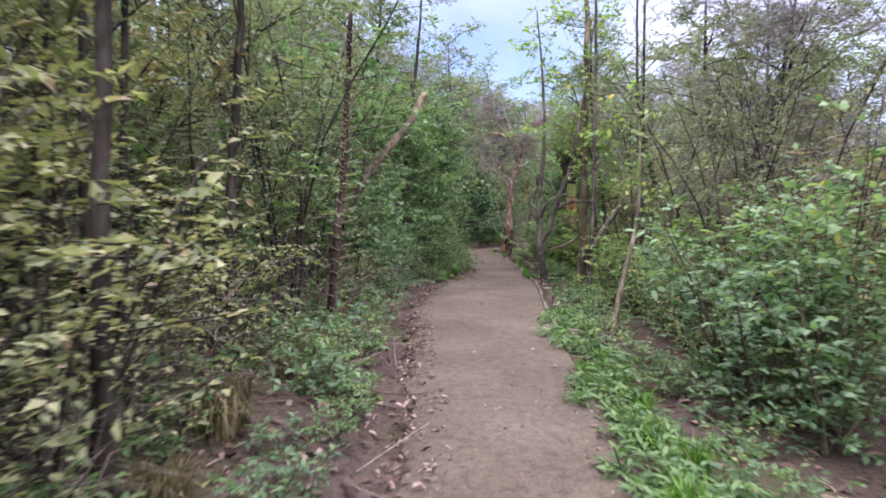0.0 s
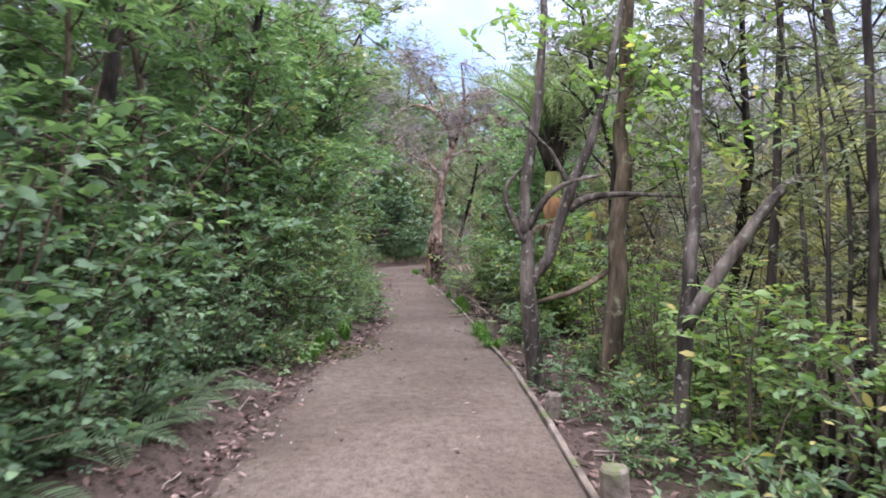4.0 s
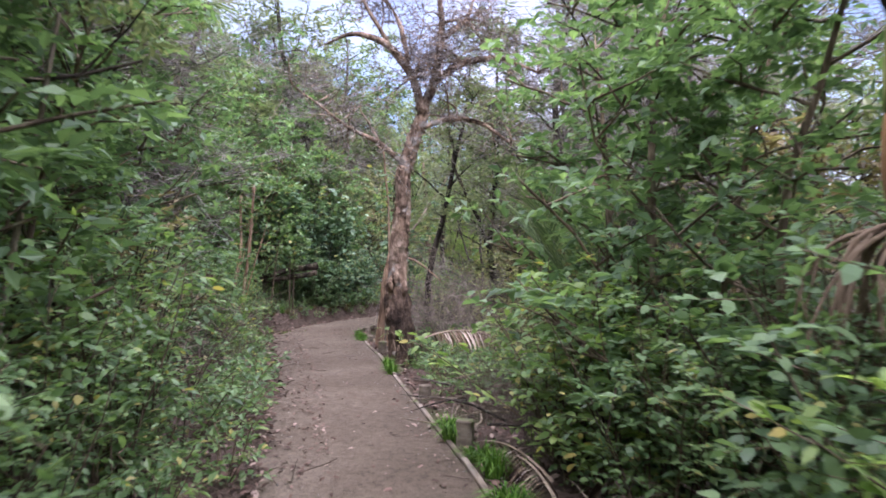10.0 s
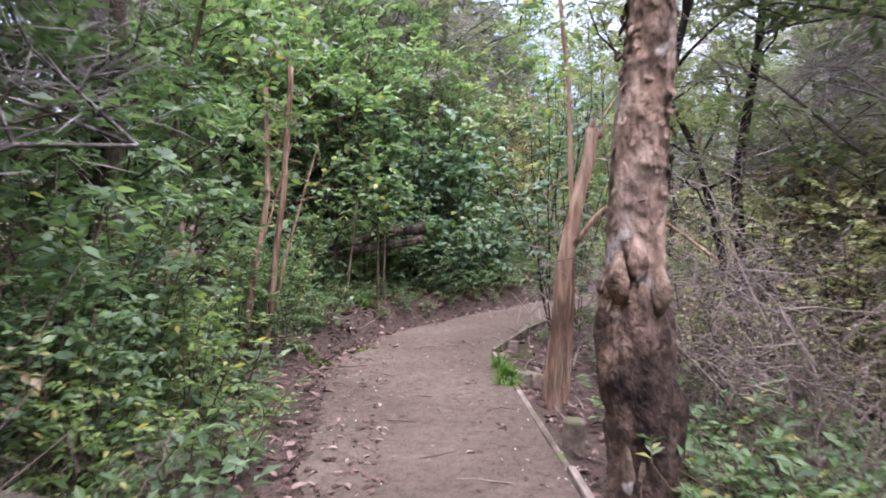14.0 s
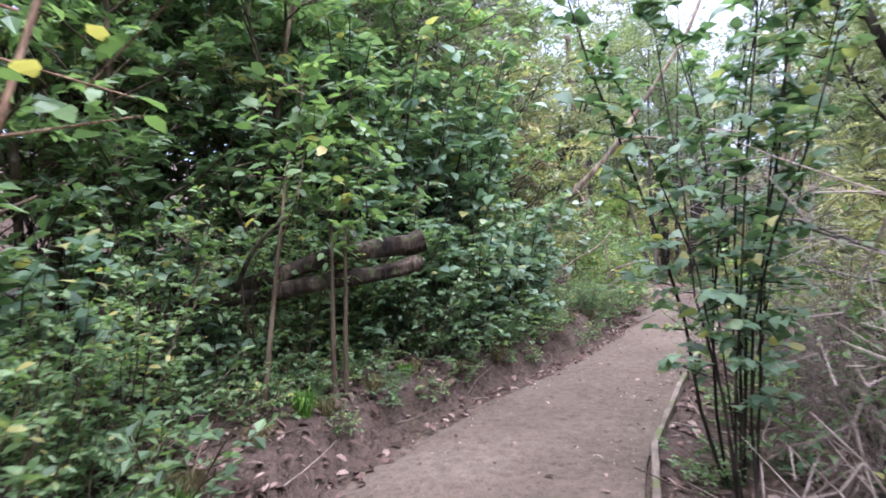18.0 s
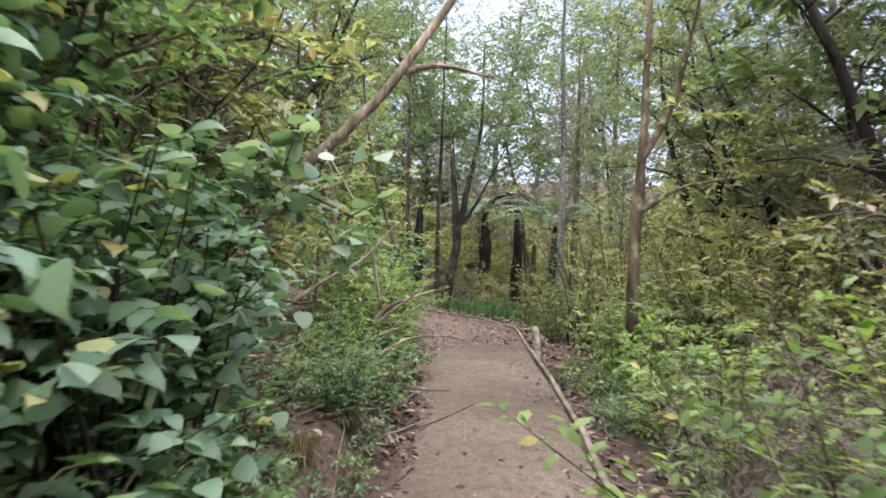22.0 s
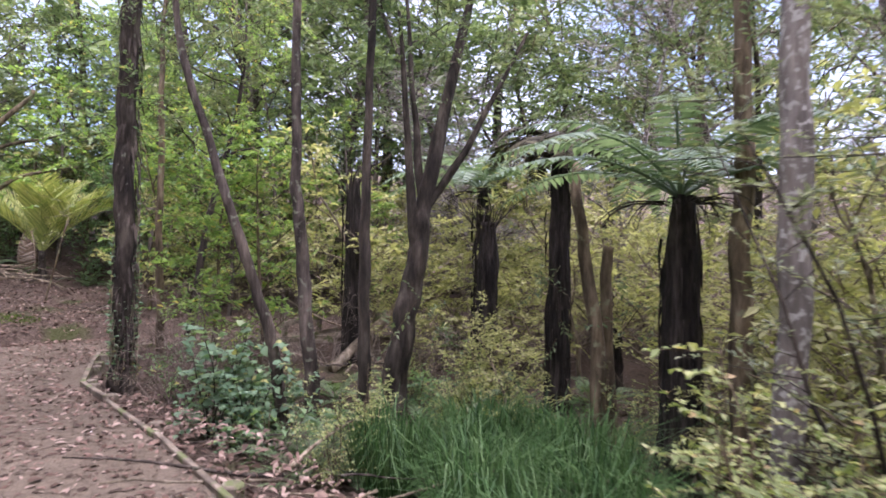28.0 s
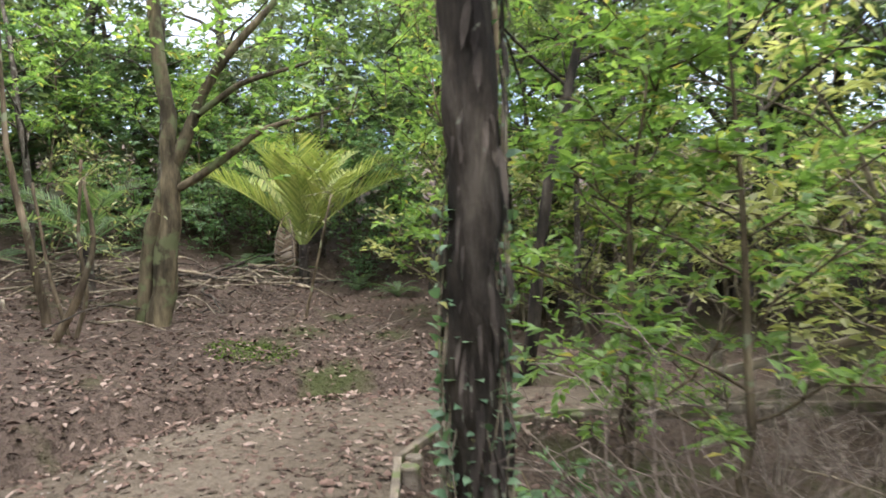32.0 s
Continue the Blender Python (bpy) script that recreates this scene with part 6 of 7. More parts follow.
# fallen log, broken hanging branch and cut branches
limb_tree("fallen_log", "long dark mossy fallen log with a sawn forked end", BARK_LOG, [([(-2.4, 30.9, 0.55), (-1.0, 31.0, 0.85), (0.1, 31.2, 0.98), (0.9, 31.4, 1.08), (1.45, 31.5, 1.16)], 0.06, 0.055), ([(0.2, 31.25, 1.03), (0.8, 31.42, 1.22), (1.48, 31.55, 1.34)], 0.055, 0.075), ([(0.2, 31.2, 1.0), (0.35, 31.0, 1.3), (0.6, 30.9, 1.5)], 0.018, 0.006)], category="log", wobble=0.12, sides=20)
limb_tree("broken_branch", "pale leaning dead branch with a splintered break", BARK_PALE, [
    ([(3.3, 37.6, 0.3), (3.6, 37.4, 1.2), (4.05, 37.2, 1.95), (4.5, 37.05, 2.4), (4.75, 36.95, 2.7), (5.2, 36.6, 3.5), (5.7, 36.3, 4.3), (6.2, 36.2, 5.6)], 0.05, 0.02),
    ([(4.75, 36.95, 2.75), (5.1, 36.9, 2.9), (5.7, 36.9, 2.85)], 0.03, 0.012), ([(4.2, 37.1, 2.1), (4.3, 37.0, 1.9), (4.5, 36.9, 1.5)], 0.012, 0.005)], category="branch")
limb_tree("cut_log", "cut grey log lying among sprouting shrubs", BARK_PALE, [([(2.7, 37.3, 0.42), (3.5, 37.0, 0.4), (4.3, 36.7, 0.36)], 0.075, 0.085)], category="log", wobble=0.1)
limb_tree("cut_branch", "pale forked cut branch leaning out of the sprouting shrubs", BARK_PALE, [
    ([(4.3, 36.65, 0.2), (4.44, 36.75, 0.55), (4.6, 36.8, 0.81), (4.87, 36.77, 0.9), (5.18, 36.7, 0.99)], 0.024, 0.006),
    ([(4.6, 36.8, 0.8), (4.6, 36.83, 1.05), (4.51, 36.85, 1.25), (4.6, 36.83, 1.38), (4.76, 36.8, 1.52)], 0.014, 0.005),
    ([(4.5, 36.78, 0.65), (4.75, 36.7, 0.85), (5.0, 36.6, 1.05)], 0.012, 0.004),
    ([(4.44, 36.75, 0.55), (4.7, 36.7, 0.66), (4.95, 36.6, 0.72)], 0.011, 0.004),
    ([(4.5, 36.77, 0.64), (4.55, 36.7, 0.9), (4.72, 36.65, 1.12)], 0.01, 0.004)], category="branch", wobble=0.04)
limb_tree("cut_branch", "thin pale cut branch among sprouting shrubs", BARK_PALE, [([(3.75, 36.9, 0.75), (4.2, 36.85, 1.08), (4.4, 36.85, 1.14), (4.62, 36.82, 1.36), (4.8, 36.8, 1.58)], 0.016, 0.005), ([(4.2, 36.85, 1.08), (4.35, 36.9, 1.35), (4.38, 36.9, 1.6)], 0.009, 0.003)], category="branch", wobble=0.04)
pile = thing("cut_branch_heap", "heap of cut pale branches beside the path", "branch heap", at=pose(4.25, 37.25, 0.3))
for k in range(16):
    a = rng.uniform(-0.6, 1.3)
    g = Geo()
    tube(g, bend((rng.uniform(-0.6, 0.2), rng.uniform(-0.9, 0.9), rng.uniform(0, 0.15)), (math.cos(a), math.sin(a), rng.uniform(0.1, 0.8)), rng.uniform(0.4, 0.95), 6, 0.1, 0.14), [rng.uniform(0.008, 0.02), 0.005], 6)
    part("branch", g.mesh("branch", BARK_PALE, True), pile)


def branch_heap(x, y, spread, n, length, radius, label):
    """Dead branches lying crisscross on the ground."""
    heap = thing("branch_heap", label, "branch heap", "heaps of dead branches", at=pose(x, y, gz(x, y)))
    for k in range(n):
        a = rng.uniform(0, 2 * math.pi)
        ox, oy = rng.normal(0, spread * 0.45, 2)
        base = gz(x + ox, y + oy) - gz(x, y)
        g = Geo()
        line = bend((ox, oy, base + rng.uniform(0.02, 0.3)), (math.cos(a), math.sin(a), rng.normal(0, 0.15)), length * rng.uniform(0.4, 1.2), 6, 0.08, 0.1)
        tube(g, line, [radius * rng.uniform(0.5, 1.3), radius * 0.3], 6, 0.05)
        part("branch", g.mesh("branch", BARK_PALE if k % 3 else BARK_UMBER, True), heap)


for hx, hy, sp, hn in ((5.2, 57.4, 1.0, 34), (4.0, 57.2, 1.0, 30), (6.2, 58.2, 0.8, 24), (2.8, 56.0, 1.0, 26), (4.9, 55.6, 1.0, 12)):
    branch_heap(hx, hy, sp, hn, 1.5, 0.022, "heap of dead grey branches on the leafy slope")
for hx, hy, sp, hn in ((9.6, 48.6, 0.7, 12), (10.6, 47.2, 0.8, 12), (12.2, 47.6, 0.9, 14), (9.3, 45.4, 0.6, 8), (11.6, 50.2, 0.9, 14)):
    branch_heap(hx, hy, sp, hn, 1.2, 0.016, "dead branches strewn over the gully floor")
for hx, hy, hn in ((2.5, 17.2, 14), (2.55, 18.6, 14), (2.6, 20.6, 12), (2.75, 22.0, 12)):
    branch_heap(hx, hy, 0.4, hn, 0.9, 0.012, "dry sticks lying beside the timber edging")
for hx, hy in ((2.8, 37.6), (3.2, 36.2), (7.3, 36.4)):
    branch_heap(hx, hy, 0.5, 12, 0.9, 0.012, "cut dead branches lying in the leaf litter")
limb_tree("cut_stump", "cut stump and pale log off the path edge", BARK_ORANGE, [([(7.35, 36.7, -0.35), (7.4, 36.65, -0.1), (7.43, 36.6, 0.12)], 0.06, 0.05), ([(7.4, 36.65, -0.1), (7.65, 36.6, 0.05), (7.8, 36.6, 0.1)], 0.04, 0.03)], category="stump")
limb_tree("cut_log", "short mossy log below the timber edging", BARK_BROWN, [([(2.45, 28.5, -0.12), (2.75, 28.1, -0.15), (3.0, 27.7, -0.2)], 0.06, 0.065)], category="log", wobble=0.1)
limb_tree("leaning_stake", "leaning timber stake at the path's edge", TIMBER, [([(7.45, 38.6, -0.25), (7.62, 38.95, 0.3)], 0.05, 0.045)], category="stake")
limb_tree("crooked_tree", "crooked brown tree with spreading upper limbs", BARK_BROWN, [
    ([(7.25, 36.75, -0.4), (7.32, 36.85, 0.6), (7.42, 36.9, 1.75), (7.5, 36.95, 2.2), (7.7, 37.1, 3.0), (7.8, 37.2, 4.6)], 0.06, 0.03),
    ([(7.42, 36.9, 1.7), (7.8, 36.7, 2.0), (8.4, 36.5, 2.1)], 0.025, 0.01), ([(7.5, 36.95, 2.2), (7.95, 36.9, 3.0), (8.2, 36.8, 4.2)], 0.035, 0.015)], LEAF_PALE, [(7.6, 37.1, 3.4), (8.0, 36.8, 3.2), (7.4, 37.3, 3.8), (8.3, 36.6, 2.3), (7.9, 37.4, 4.2)], 0.06, 0.5, 12, 0.7, shape=None)


# ---- palms and tree ferns ----
def palm(name, label, at, crown_z, fronds, length, leaf, bole=0.09, rise=(1.15, 1.35), shaft=True, sag=0.3, width=0.36, start=0):
    x, y = at
    z0 = gz(x, y) - 0.1
    ob = thing(name, label, "palm", at=pose(x, y, z0))
    h = crown_z - z0
    if shaft:
        g = Geo()
        tube(g, [(0, 0, z) for z in np.linspace(0, h - 0.95, 24)], [bole * 1.1, bole * 0.85, bole * 0.8, bole * 0.85], 14, 0.03)
        part("trunk", g.mesh("trunk", BARK_BROWN, True), ob, "ringed brown trunk")
        g = Geo()
        tube(g, [(0, 0, z) for z in np.linspace(h - 0.97, h - 0.5, 12)], [bole * 0.85, bole * 1.12, bole * 1.22, bole * 1.18, bole * 1.06], 20, 0.03)
        sheath = part("old_sheath", g.mesh("old_sheath", PALM_SHEATH, True), ob, "split orange-brown old leaf sheath")
        g = Geo()
        tube(g, [(0, 0, z) for z in np.linspace(h - 0.54, h + 0.05, 8)], [bole * 1.12, bole * 1.1, bole * 0.98, bole * 1.05], 14, 0.01)
        part("crownshaft", g.mesh("crownshaft", PALM_TRUNK, True), ob, "smooth olive-green crownshaft")
        for k in range(64):
            a = rng.uniform(0, 2 * math.pi)
            g = Geo()
            tube(g, bend((math.cos(a) * bole, math.sin(a) * bole, h - 0.97), (math.cos(a), math.sin(a), rng.uniform(-0.9, 0.0)), rng.uniform(0.4, 0.75), 8, 1.5, 0.18), [0.01, 0.005], 5)
            part("flower_strand", g.mesh("flower_strand", FROND_DEAD, True), sheath, "dry pinkish-brown flower strand")
    if not shaft:
        g = Geo()
        tube(g, [(0, 0, z) for z in np.linspace(0, h, 6)], [0.1, 0.07], 10, 0.15)
        part("trunk", g.mesh("trunk", BARK_UMBER, True), ob, "short dark fibrous trunk")
    else:
        for k in range(22):
            a = k * 2.4
            g = Geo()
            tube(g, bend((math.cos(a) * 0.06, math.sin(a) * 0.06, h - 0.15), (math.cos(a) * 0.35, math.sin(a) * 0.35, 1), 1.3, 6, 0, 0.04), [0.055, 0.045, 0.02], 7)
            part("frond_stalk", g.mesh("frond_stalk", BARK_DARK, True), ob, "dark thick frond stalk")
    kinds = [frond_mesh("frond", length * k, width * k, leaf, 46, sag, r, stalk=0.12, vee=0.5, droopy=0.08, fat=0.055, forward=0.75) for k, r in ((1.0, rise[0]), (0.92, rise[1]), (0.8, (rise[0] + rise[1]) / 2))]
    for i in range(fronds):
        f = part("frond", kinds[i % 3], ob)
        f.matrix_basis = pose(0, 0, h - 0.05, rng.uniform(-8, 8), rng.uniform(-8, 8), start + i * 360 / fronds * 1.0 + rng.uniform(-14, 14))
    return ob


palm("nikau_palm", "tall nikau palm with green crownshaft and dry flower strands", (3.4, 17.75), 2.45, 18, 2.6, PALM_LEAF, 0.115, (1.2, 1.42), width=0.42)
for x, y, s in ((2.95, 17.0, 0.75), (3.3, 16.9, 0.8), (3.7, 17.2, 0.9)):
    LIME.put(x, y, s)
palm("young_palm", "young palm with long stiff green fronds rising from the ground", (4.85, 24.6), 0.75, 11, 2.4, PALM_LEAF, rise=(1.2, 1.5), shaft=False, sag=-0.55, width=0.62)
for dx, dy in ((-0.7, -0.9), (-0.2, -0.8), (-1.2, -0.5), (-1.0, 0.1)):
    SMALL.put(4.75 + dx, 24.6 + dy, 0.45)
for dx, dy in ((-0.5, -0.5), (0.1, -0.7), (-0.9, -0.1), (-0.7, 0.6)):
    GREYBRUSH.put(4.7 + dx, 24.55 + dy, 0.5)
palm("young_palm", "young palm with yellow-green upright fronds at a slope", (6.75, 59.5), gz(6.75, 59.5) + 0.75, 16, 2.5, PALM_YELLOW, rise=(1.0, 1.42), shaft=False, sag=-0.25, width=0.75)
palm("young_palm", "small palm among saplings on the slope", (4.2, 56.5), 1.6, 9, 1.8, PALM_LEAF, rise=(0.7, 1.3), shaft=False, sag=0.4, width=0.4)
dead = frond_mesh("dead_frond", 1.1, 0.3, FROND_DEAD, 26, 0.5, 0.35, vee=-0.7, droopy=0.4, fat=0.12)
for x, y, z, rx, rz, lab in ((2.6, 23.9, 0.42, 0, 5, "pale dry palm frond lying beside the path"), (6.45, 59.25, gz(6.75, 59.5) + 1.25, 0, 200, "withered pale frond hanging from the palm"), (6.55, 59.15, gz(6.75, 59.5) + 1.2, 0, 300, "withered pale frond hanging from the palm"), (3.0, 28.9, -0.1, 0, 70, "dry palm frond on the forest floor"), *((2.5 + 0.12 * (k % 3), 16.6 + 0.42 * k, 0.02, 0, 62 + 14 * (k % 4), "dry palm frond beside the timber edging") for k in range(8))):
    o = thing("dead_frond", lab, "dead frond", "dead palm fronds")
    part("foliage", dead, o)
    o.matrix_basis = pose(x, y, max(z, gz(x, y) + 0.03), rx, 0 if z < 1 else 82, rz)


def tree_fern(at, top, radius, fronds, length, label, skirt=26):
    x, y = at
    z0 = gz(x, y) - 0.1
    h = top - z0
    ob = thing("tree_fern", label, "tree fern", "tree ferns in the gully", at=pose(x, y, z0))
    g = Geo()
    s = np.stack([0.05 * np.sin(np.linspace(0, 2, 26)), 0.03 * np.sin(np.linspace(0, 3, 26)), np.linspace(0, h, 26)], -1)
    tube(g, s, [radius * 1.35, radius * 1.05, radius, radius * 0.95, radius * 0.6], 16, 0.2)
    for k in range(60):
        a = rng.uniform(0, 2 * math.pi)
        z = rng.uniform(0.1, 0.95) * h
        p = np.array([math.cos(a) * radius, math.sin(a) * radius, z])
        tube(g, [p, p + [math.cos(a) * 0.02, math.sin(a) * 0.02, -0.15], p + [math.cos(a) * 0.015, math.sin(a) * 0.015, -0.4]], [0.012, 0.008, 0.004], 4, cap=False)
    bole = part("trunk", g.mesh("trunk", FERN_TRUNK, True), ob)
    for k in range(skirt):
        a = rng.uniform(0, 2 * math.pi)
        up = fronds == 0
        g = Geo()
        tube(g, bend((math.cos(a) * radius, math.sin(a) * radius, h - 0.08), (math.cos(a) * 0.6, math.sin(a) * 0.6, 0.9 if up else 0.1), rng.uniform(0.35, 0.7), 5, 0.1 if up else 0.8, 0.1), [0.009, 0.004], 4)
        part("dead_stalk", g.mesh("dead_stalk", BARK_DARK, True), bole)
    if fronds:
        kinds = [frond_mesh("frond", length * k, 0.3 * k, TREE_FERN_LEAF if fronds > 10 else FROND_DARK, 34, 0.75 if fronds > 10 else 1.5, r, stalk=0.1, vee=-0.1, droopy=0.12, fat=0.2, forward=0.35) for k, r in ((1.0, 0.75), (0.9, 1.0), (0.95, 0.5))]
        for i in range(fronds):
            f = part("frond", kinds[i % 3], ob)
            f.matrix_basis = pose(0, 0, h - 0.03, 0, rng.uniform(-6, 6), i * 360 / fronds + rng.uniform(-10, 10))
    return ob


tree_fern((12.75, 49.0), 1.9, 0.15, 0, 1.4, "black dead tree-fern trunk with broken stalks on top", 20)
tree_fern((13.05, 47.75), 2.75, 0.14, 9, 1.25, "tall black-trunked tree fern with dark hanging fronds")
tree_fern((12.7, 45.45), 1.95, 0.17, 17, 2.2, "thick tree fern hung with dead stalks, silver-green fronds")
tree_fern((14.6, 48.6), 0.4, 0.17, 0, 1.0, "short black tree-fern stump", 12)
tree_fern((13.6, 50.6), 2.6, 0.13, 13, 1.9, "distant tree fern with drooping fronds")
tree_fern((11.6, 51.3), 2.7, 0.13, 0, 1.5, "dark dead tree fern in the gully", 24)

# trunks round the gully and at the far corner
vine = limb_tree("vine_clad_tree", "dark rough tree at the path corner with ivy climbing it", BARK_DARK, [([(8.27, 50.0, -0.45), (8.27, 49.95, 0.6), (8.25, 49.85, 1.6), (8.28, 49.8, 3.0), (8.3, 49.8, 6.0)], 0.12, 0.1)], LEAF_MID, [(8.3 + rng.uniform(-0.5, 0.5), 49.8 + rng.uniform(-0.4, 0.4), z) for z in np.arange(2.7, 6.0, 0.25)], 0.07, 0.4, 12, 0.5, wobble=0.22, sides=16, shape=None)
g, gs = Geo(), Geo()
for k in range(15):
    th = rng.uniform(3.2, 5.8)
    z = np.linspace(0.3, rng.uniform(1.4, 3.6), 26)
    w = th + 0.5 * np.sin(z * 3 + k) + (z - 0.3) * 0.2
    line = np.stack([np.cos(w) * 0.155, np.sin(w) * 0.155 - 0.05 * z / 3, z], -1)
    tube(gs, line, [0.006, 0.004], 4, cap=False)
    twig_leaves(g, [line[i:i + 6] for i in range(0, 20, 5)], 8, 0.06, 0.75, HEART, 0.3)
strips, n = Geo(), 420
z, a = rng.uniform(0.3, 5.6, n), rng.uniform(0, 2 * math.pi, n)
out = np.stack([np.cos(a), np.sin(a), 0 * a], -1)
leaves(strips, np.c_[out[:, 0] * 0.118 + 0.01, out[:, 1] * 0.118 - 0.06 * np.clip(z, 0, 3), z], out * rng.uniform(0.0, 0.16, (n, 1)) + [0, 0, -1] + rng.normal(0, 0.08, (n, 3)), out + rng.normal(0, 0.25, (n, 3)), rng.uniform(0.1, 0.32, n), rng.uniform(0.02, 0.045, n), NARROW, -0.05, 0.2)
part("burl", strips.mesh("bark_strips", BARK_UMBER), next(c for c in vine.children if c.name.startswith("trunk")), "loose dark strips of bark")
part("vine", gs.mesh("vine", BARK_PALE, True), next(c for c in vine.children if c.name.startswith("trunk")), "pale climbing vine stems")
part("ivy", g.mesh("ivy", LEAF_BLUE), next(c for c in vine.children if c.name.startswith("trunk")), "small pale-green vine leaves")
for pts, r0, r1, lab, bark in (
        ([(8.85, 52.2, -0.5), (8.8, 52.1, 1.5), (8.8, 52.0, 4.5)], 0.055, 0.04, "straight grey-brown trunk by the path corner", BARK_BROWN),
        ([(9.75, 47.75, -0.55), (9.45, 47.7, 0.8), (9.25, 47.65, 1.4), (9.0, 47.7, 2.2), (8.65, 47.8, 3.4), (8.4, 47.9, 5.5)], 0.052, 0.035, "leaning dark grey-brown trunk beside the path", BARK_UMBER),
        ([(10.2, 48.4, -0.6), (10.05, 48.4, 1.0), (9.95, 48.4, 2.3), (9.95, 48.5, 5.5)], 0.075, 0.05, "dark slim trunk growing from the gully", BARK_UMBER),
        ([(10.5, 47.7, -0.6), (10.45, 47.6, 1.0), (10.48, 47.6, 2.4), (10.6, 47.7, 5.2)], 0.058, 0.035, "dark slim trunk in the gully", BARK_DARK),
        ([(11.05, 48.3, -0.7), (11.15, 48.25, 0.5), (11.32, 48.2, 1.3), (11.4, 48.2, 1.9), (11.7, 48.2, 3.2), (12.1, 48.2, 4.8)], 0.13, 0.05, "dark forked tree spreading its limbs over the gully", BARK_DARK),
        ([(12.75, 46.6, -0.7), (12.7, 46.6, 0.7), (12.55, 46.7, 1.7), (12.6, 46.8, 2.4)], 0.075, 0.05, "pale twin trunk among tree ferns", BARK_BROWN),
        ([(12.95, 46.7, -0.7), (12.92, 46.7, 0.8), (12.95, 46.7, 1.5)], 0.07, 0.06, "pale broken trunk among tree ferns", BARK_BROWN),
        ([(12.95, 45.0, -0.7), (12.95, 45.0, 1.8), (13.0, 45.0, 4.5)], 0.09, 0.06, "tall brown trunk beside the tree ferns", BARK_BROWN),
        ([(11.25, 43.35, -0.7), (11.25, 43.3, 1.5), (11.3, 43.3, 3.5), (11.3, 43.4, 6.0)], 0.078, 0.06, "pale trunk crusted with grey lichen", BARK_LICHEN),
        ([(13.6, 42.8, -0.7), (13.9, 42.8, 0.6), (14.3, 42.8, 2.2), (14.2, 42.8, 5)], 0.09, 0.05, "crooked dark trunk in the scrub", BARK_BROWN)):
    top = np.array(pts[-1])
    if top[2] > 4:
        top = top + [0.1, 0.1, 2.4]
        pts = pts + [tuple(top)]
        r1 = 0.02
    limb_tree("gully_tree", lab, bark, [(pts, r0, r1)] + ([([pts[2], (11.2, 48.1, 2.4), (11.0, 48.0, 4.2)], 0.06, 0.02), ([pts[3], (11.9, 48.0, 2.7), (12.7, 47.9, 4.2)], 0.05, 0.02), ([pts[3], (11.4, 48.4, 3.0), (11.3, 48.5, 4.8)], 0.05, 0.02)] if r0 > 0.125 else []),
              LEAF_LIME if pts[0][0] < 9.8 and pts[0][1] > 49 else LEAF_FERNY, [top + [rng.uniform(-1.9, 1.9), rng.uniform(-1.9, 1.9), rng.uniform(-4.0, 0.4)] for _ in range((64 if pts[0][1] < 46 else 44) if top[2] > 4 else 3)], 0.085, 0.36, 15, 0.9, shape=None, twigs=8)
twin = limb_tree("twin_trunk_tree", "twin-trunked olive-brown tree on the leafy slope", BARK_OLIVE, [
    ([(5.43, 55.3, gz(5.43, 55.3) - 0.2), (5.51, 55.3, 1.2), (5.63, 55.25, 2.2), (5.58, 55.25, 3.2), (5.38, 55.25, 5.2)], 0.13, 0.06),
    ([(5.23, 55.35, gz(5.23, 55.35) - 0.2), (5.3, 55.35, 1.4), (5.53, 55.3, 2.3), (6.08, 55.15, 3.4), (6.88, 54.95, 4.4)], 0.1, 0.035),
    ([(5.63, 55.25, 2.15), (6.08, 55.15, 2.4), (6.68, 55.05, 2.85), (7.58, 54.85, 3.05)], 0.05, 0.015),
    ([(5.88, 55.2, 3.0), (6.48, 55.05, 3.4), (7.28, 54.85, 3.6)], 0.04, 0.015)],
    LEAF_LIME, [(6.28, 55.05, 2.7), (6.88, 54.95, 3.1), (7.38, 54.85, 3.3), (6.68, 54.85, 3.8), (5.98, 55.05, 3.7), (5.28, 55.15, 4.0), (5.68, 54.75, 4.6), (7.28, 54.55, 4.2), (4.68, 55.15, 4.4), (6.58, 55.35, 4.8)], 0.12, 0.48, 9, 0.75)
for pts in ([(4.75, 53.6, 0.6), (4.6, 53.5, 1.6), (4.4, 53.5, 2.6), (4.3, 53.5, 4.6)], [(5.15, 53.2, 0.5), (5.35, 53.1, 1.0), (5.25, 53.1, 1.6), (5.3, 53.1, 2.4)], [(5.0, 53.0, 0.5), (5.3, 52.9, 0.9), (5.5, 52.9, 1.5), (5.4, 52.9, 2.2)], [(5.1, 53.3, 0.5), (4.9, 53.3, 1.2), (4.7, 53.4, 2.2)], [(7.3, 56.5, 0.2), (7.4, 56.5, 0.9), (7.7, 56.4, 2.2)]):
    pts = [(q[0] - 0.3, q[1] + (1.2 if q[1] < 55 else 0), q[2]) for q in pts]
    pts[0] = (pts[0][0], pts[0][1], gz(pts[0][0], pts[0][1]) - 0.1)
    limb_tree("slope_sapling", "thin dark sapling on the leafy slope", BARK_BROWN, [(pts, 0.04 if pts[0][0] < 4.8 else 0.022, 0.015)], LEAF_PALE, [np.array(pts[-1]) + [rng.uniform(-0.4, 0.4), 0, -0.5], np.array(pts[-1]) + [0, 0.2, 0.1]], 0.09, 0.3, 8, 0.6, shape=None)
plant(BRUSH, -1, 49.5, 52.5, 3.2, 6.5, 6, 0.5, 0.9)
for x, y in ((5.2, 57.0), (4.4, 58.4), (6.0, 58.2), (6.2, 56.6)):
    BRUSH.put(x, y, 0.6, tall=0.5)
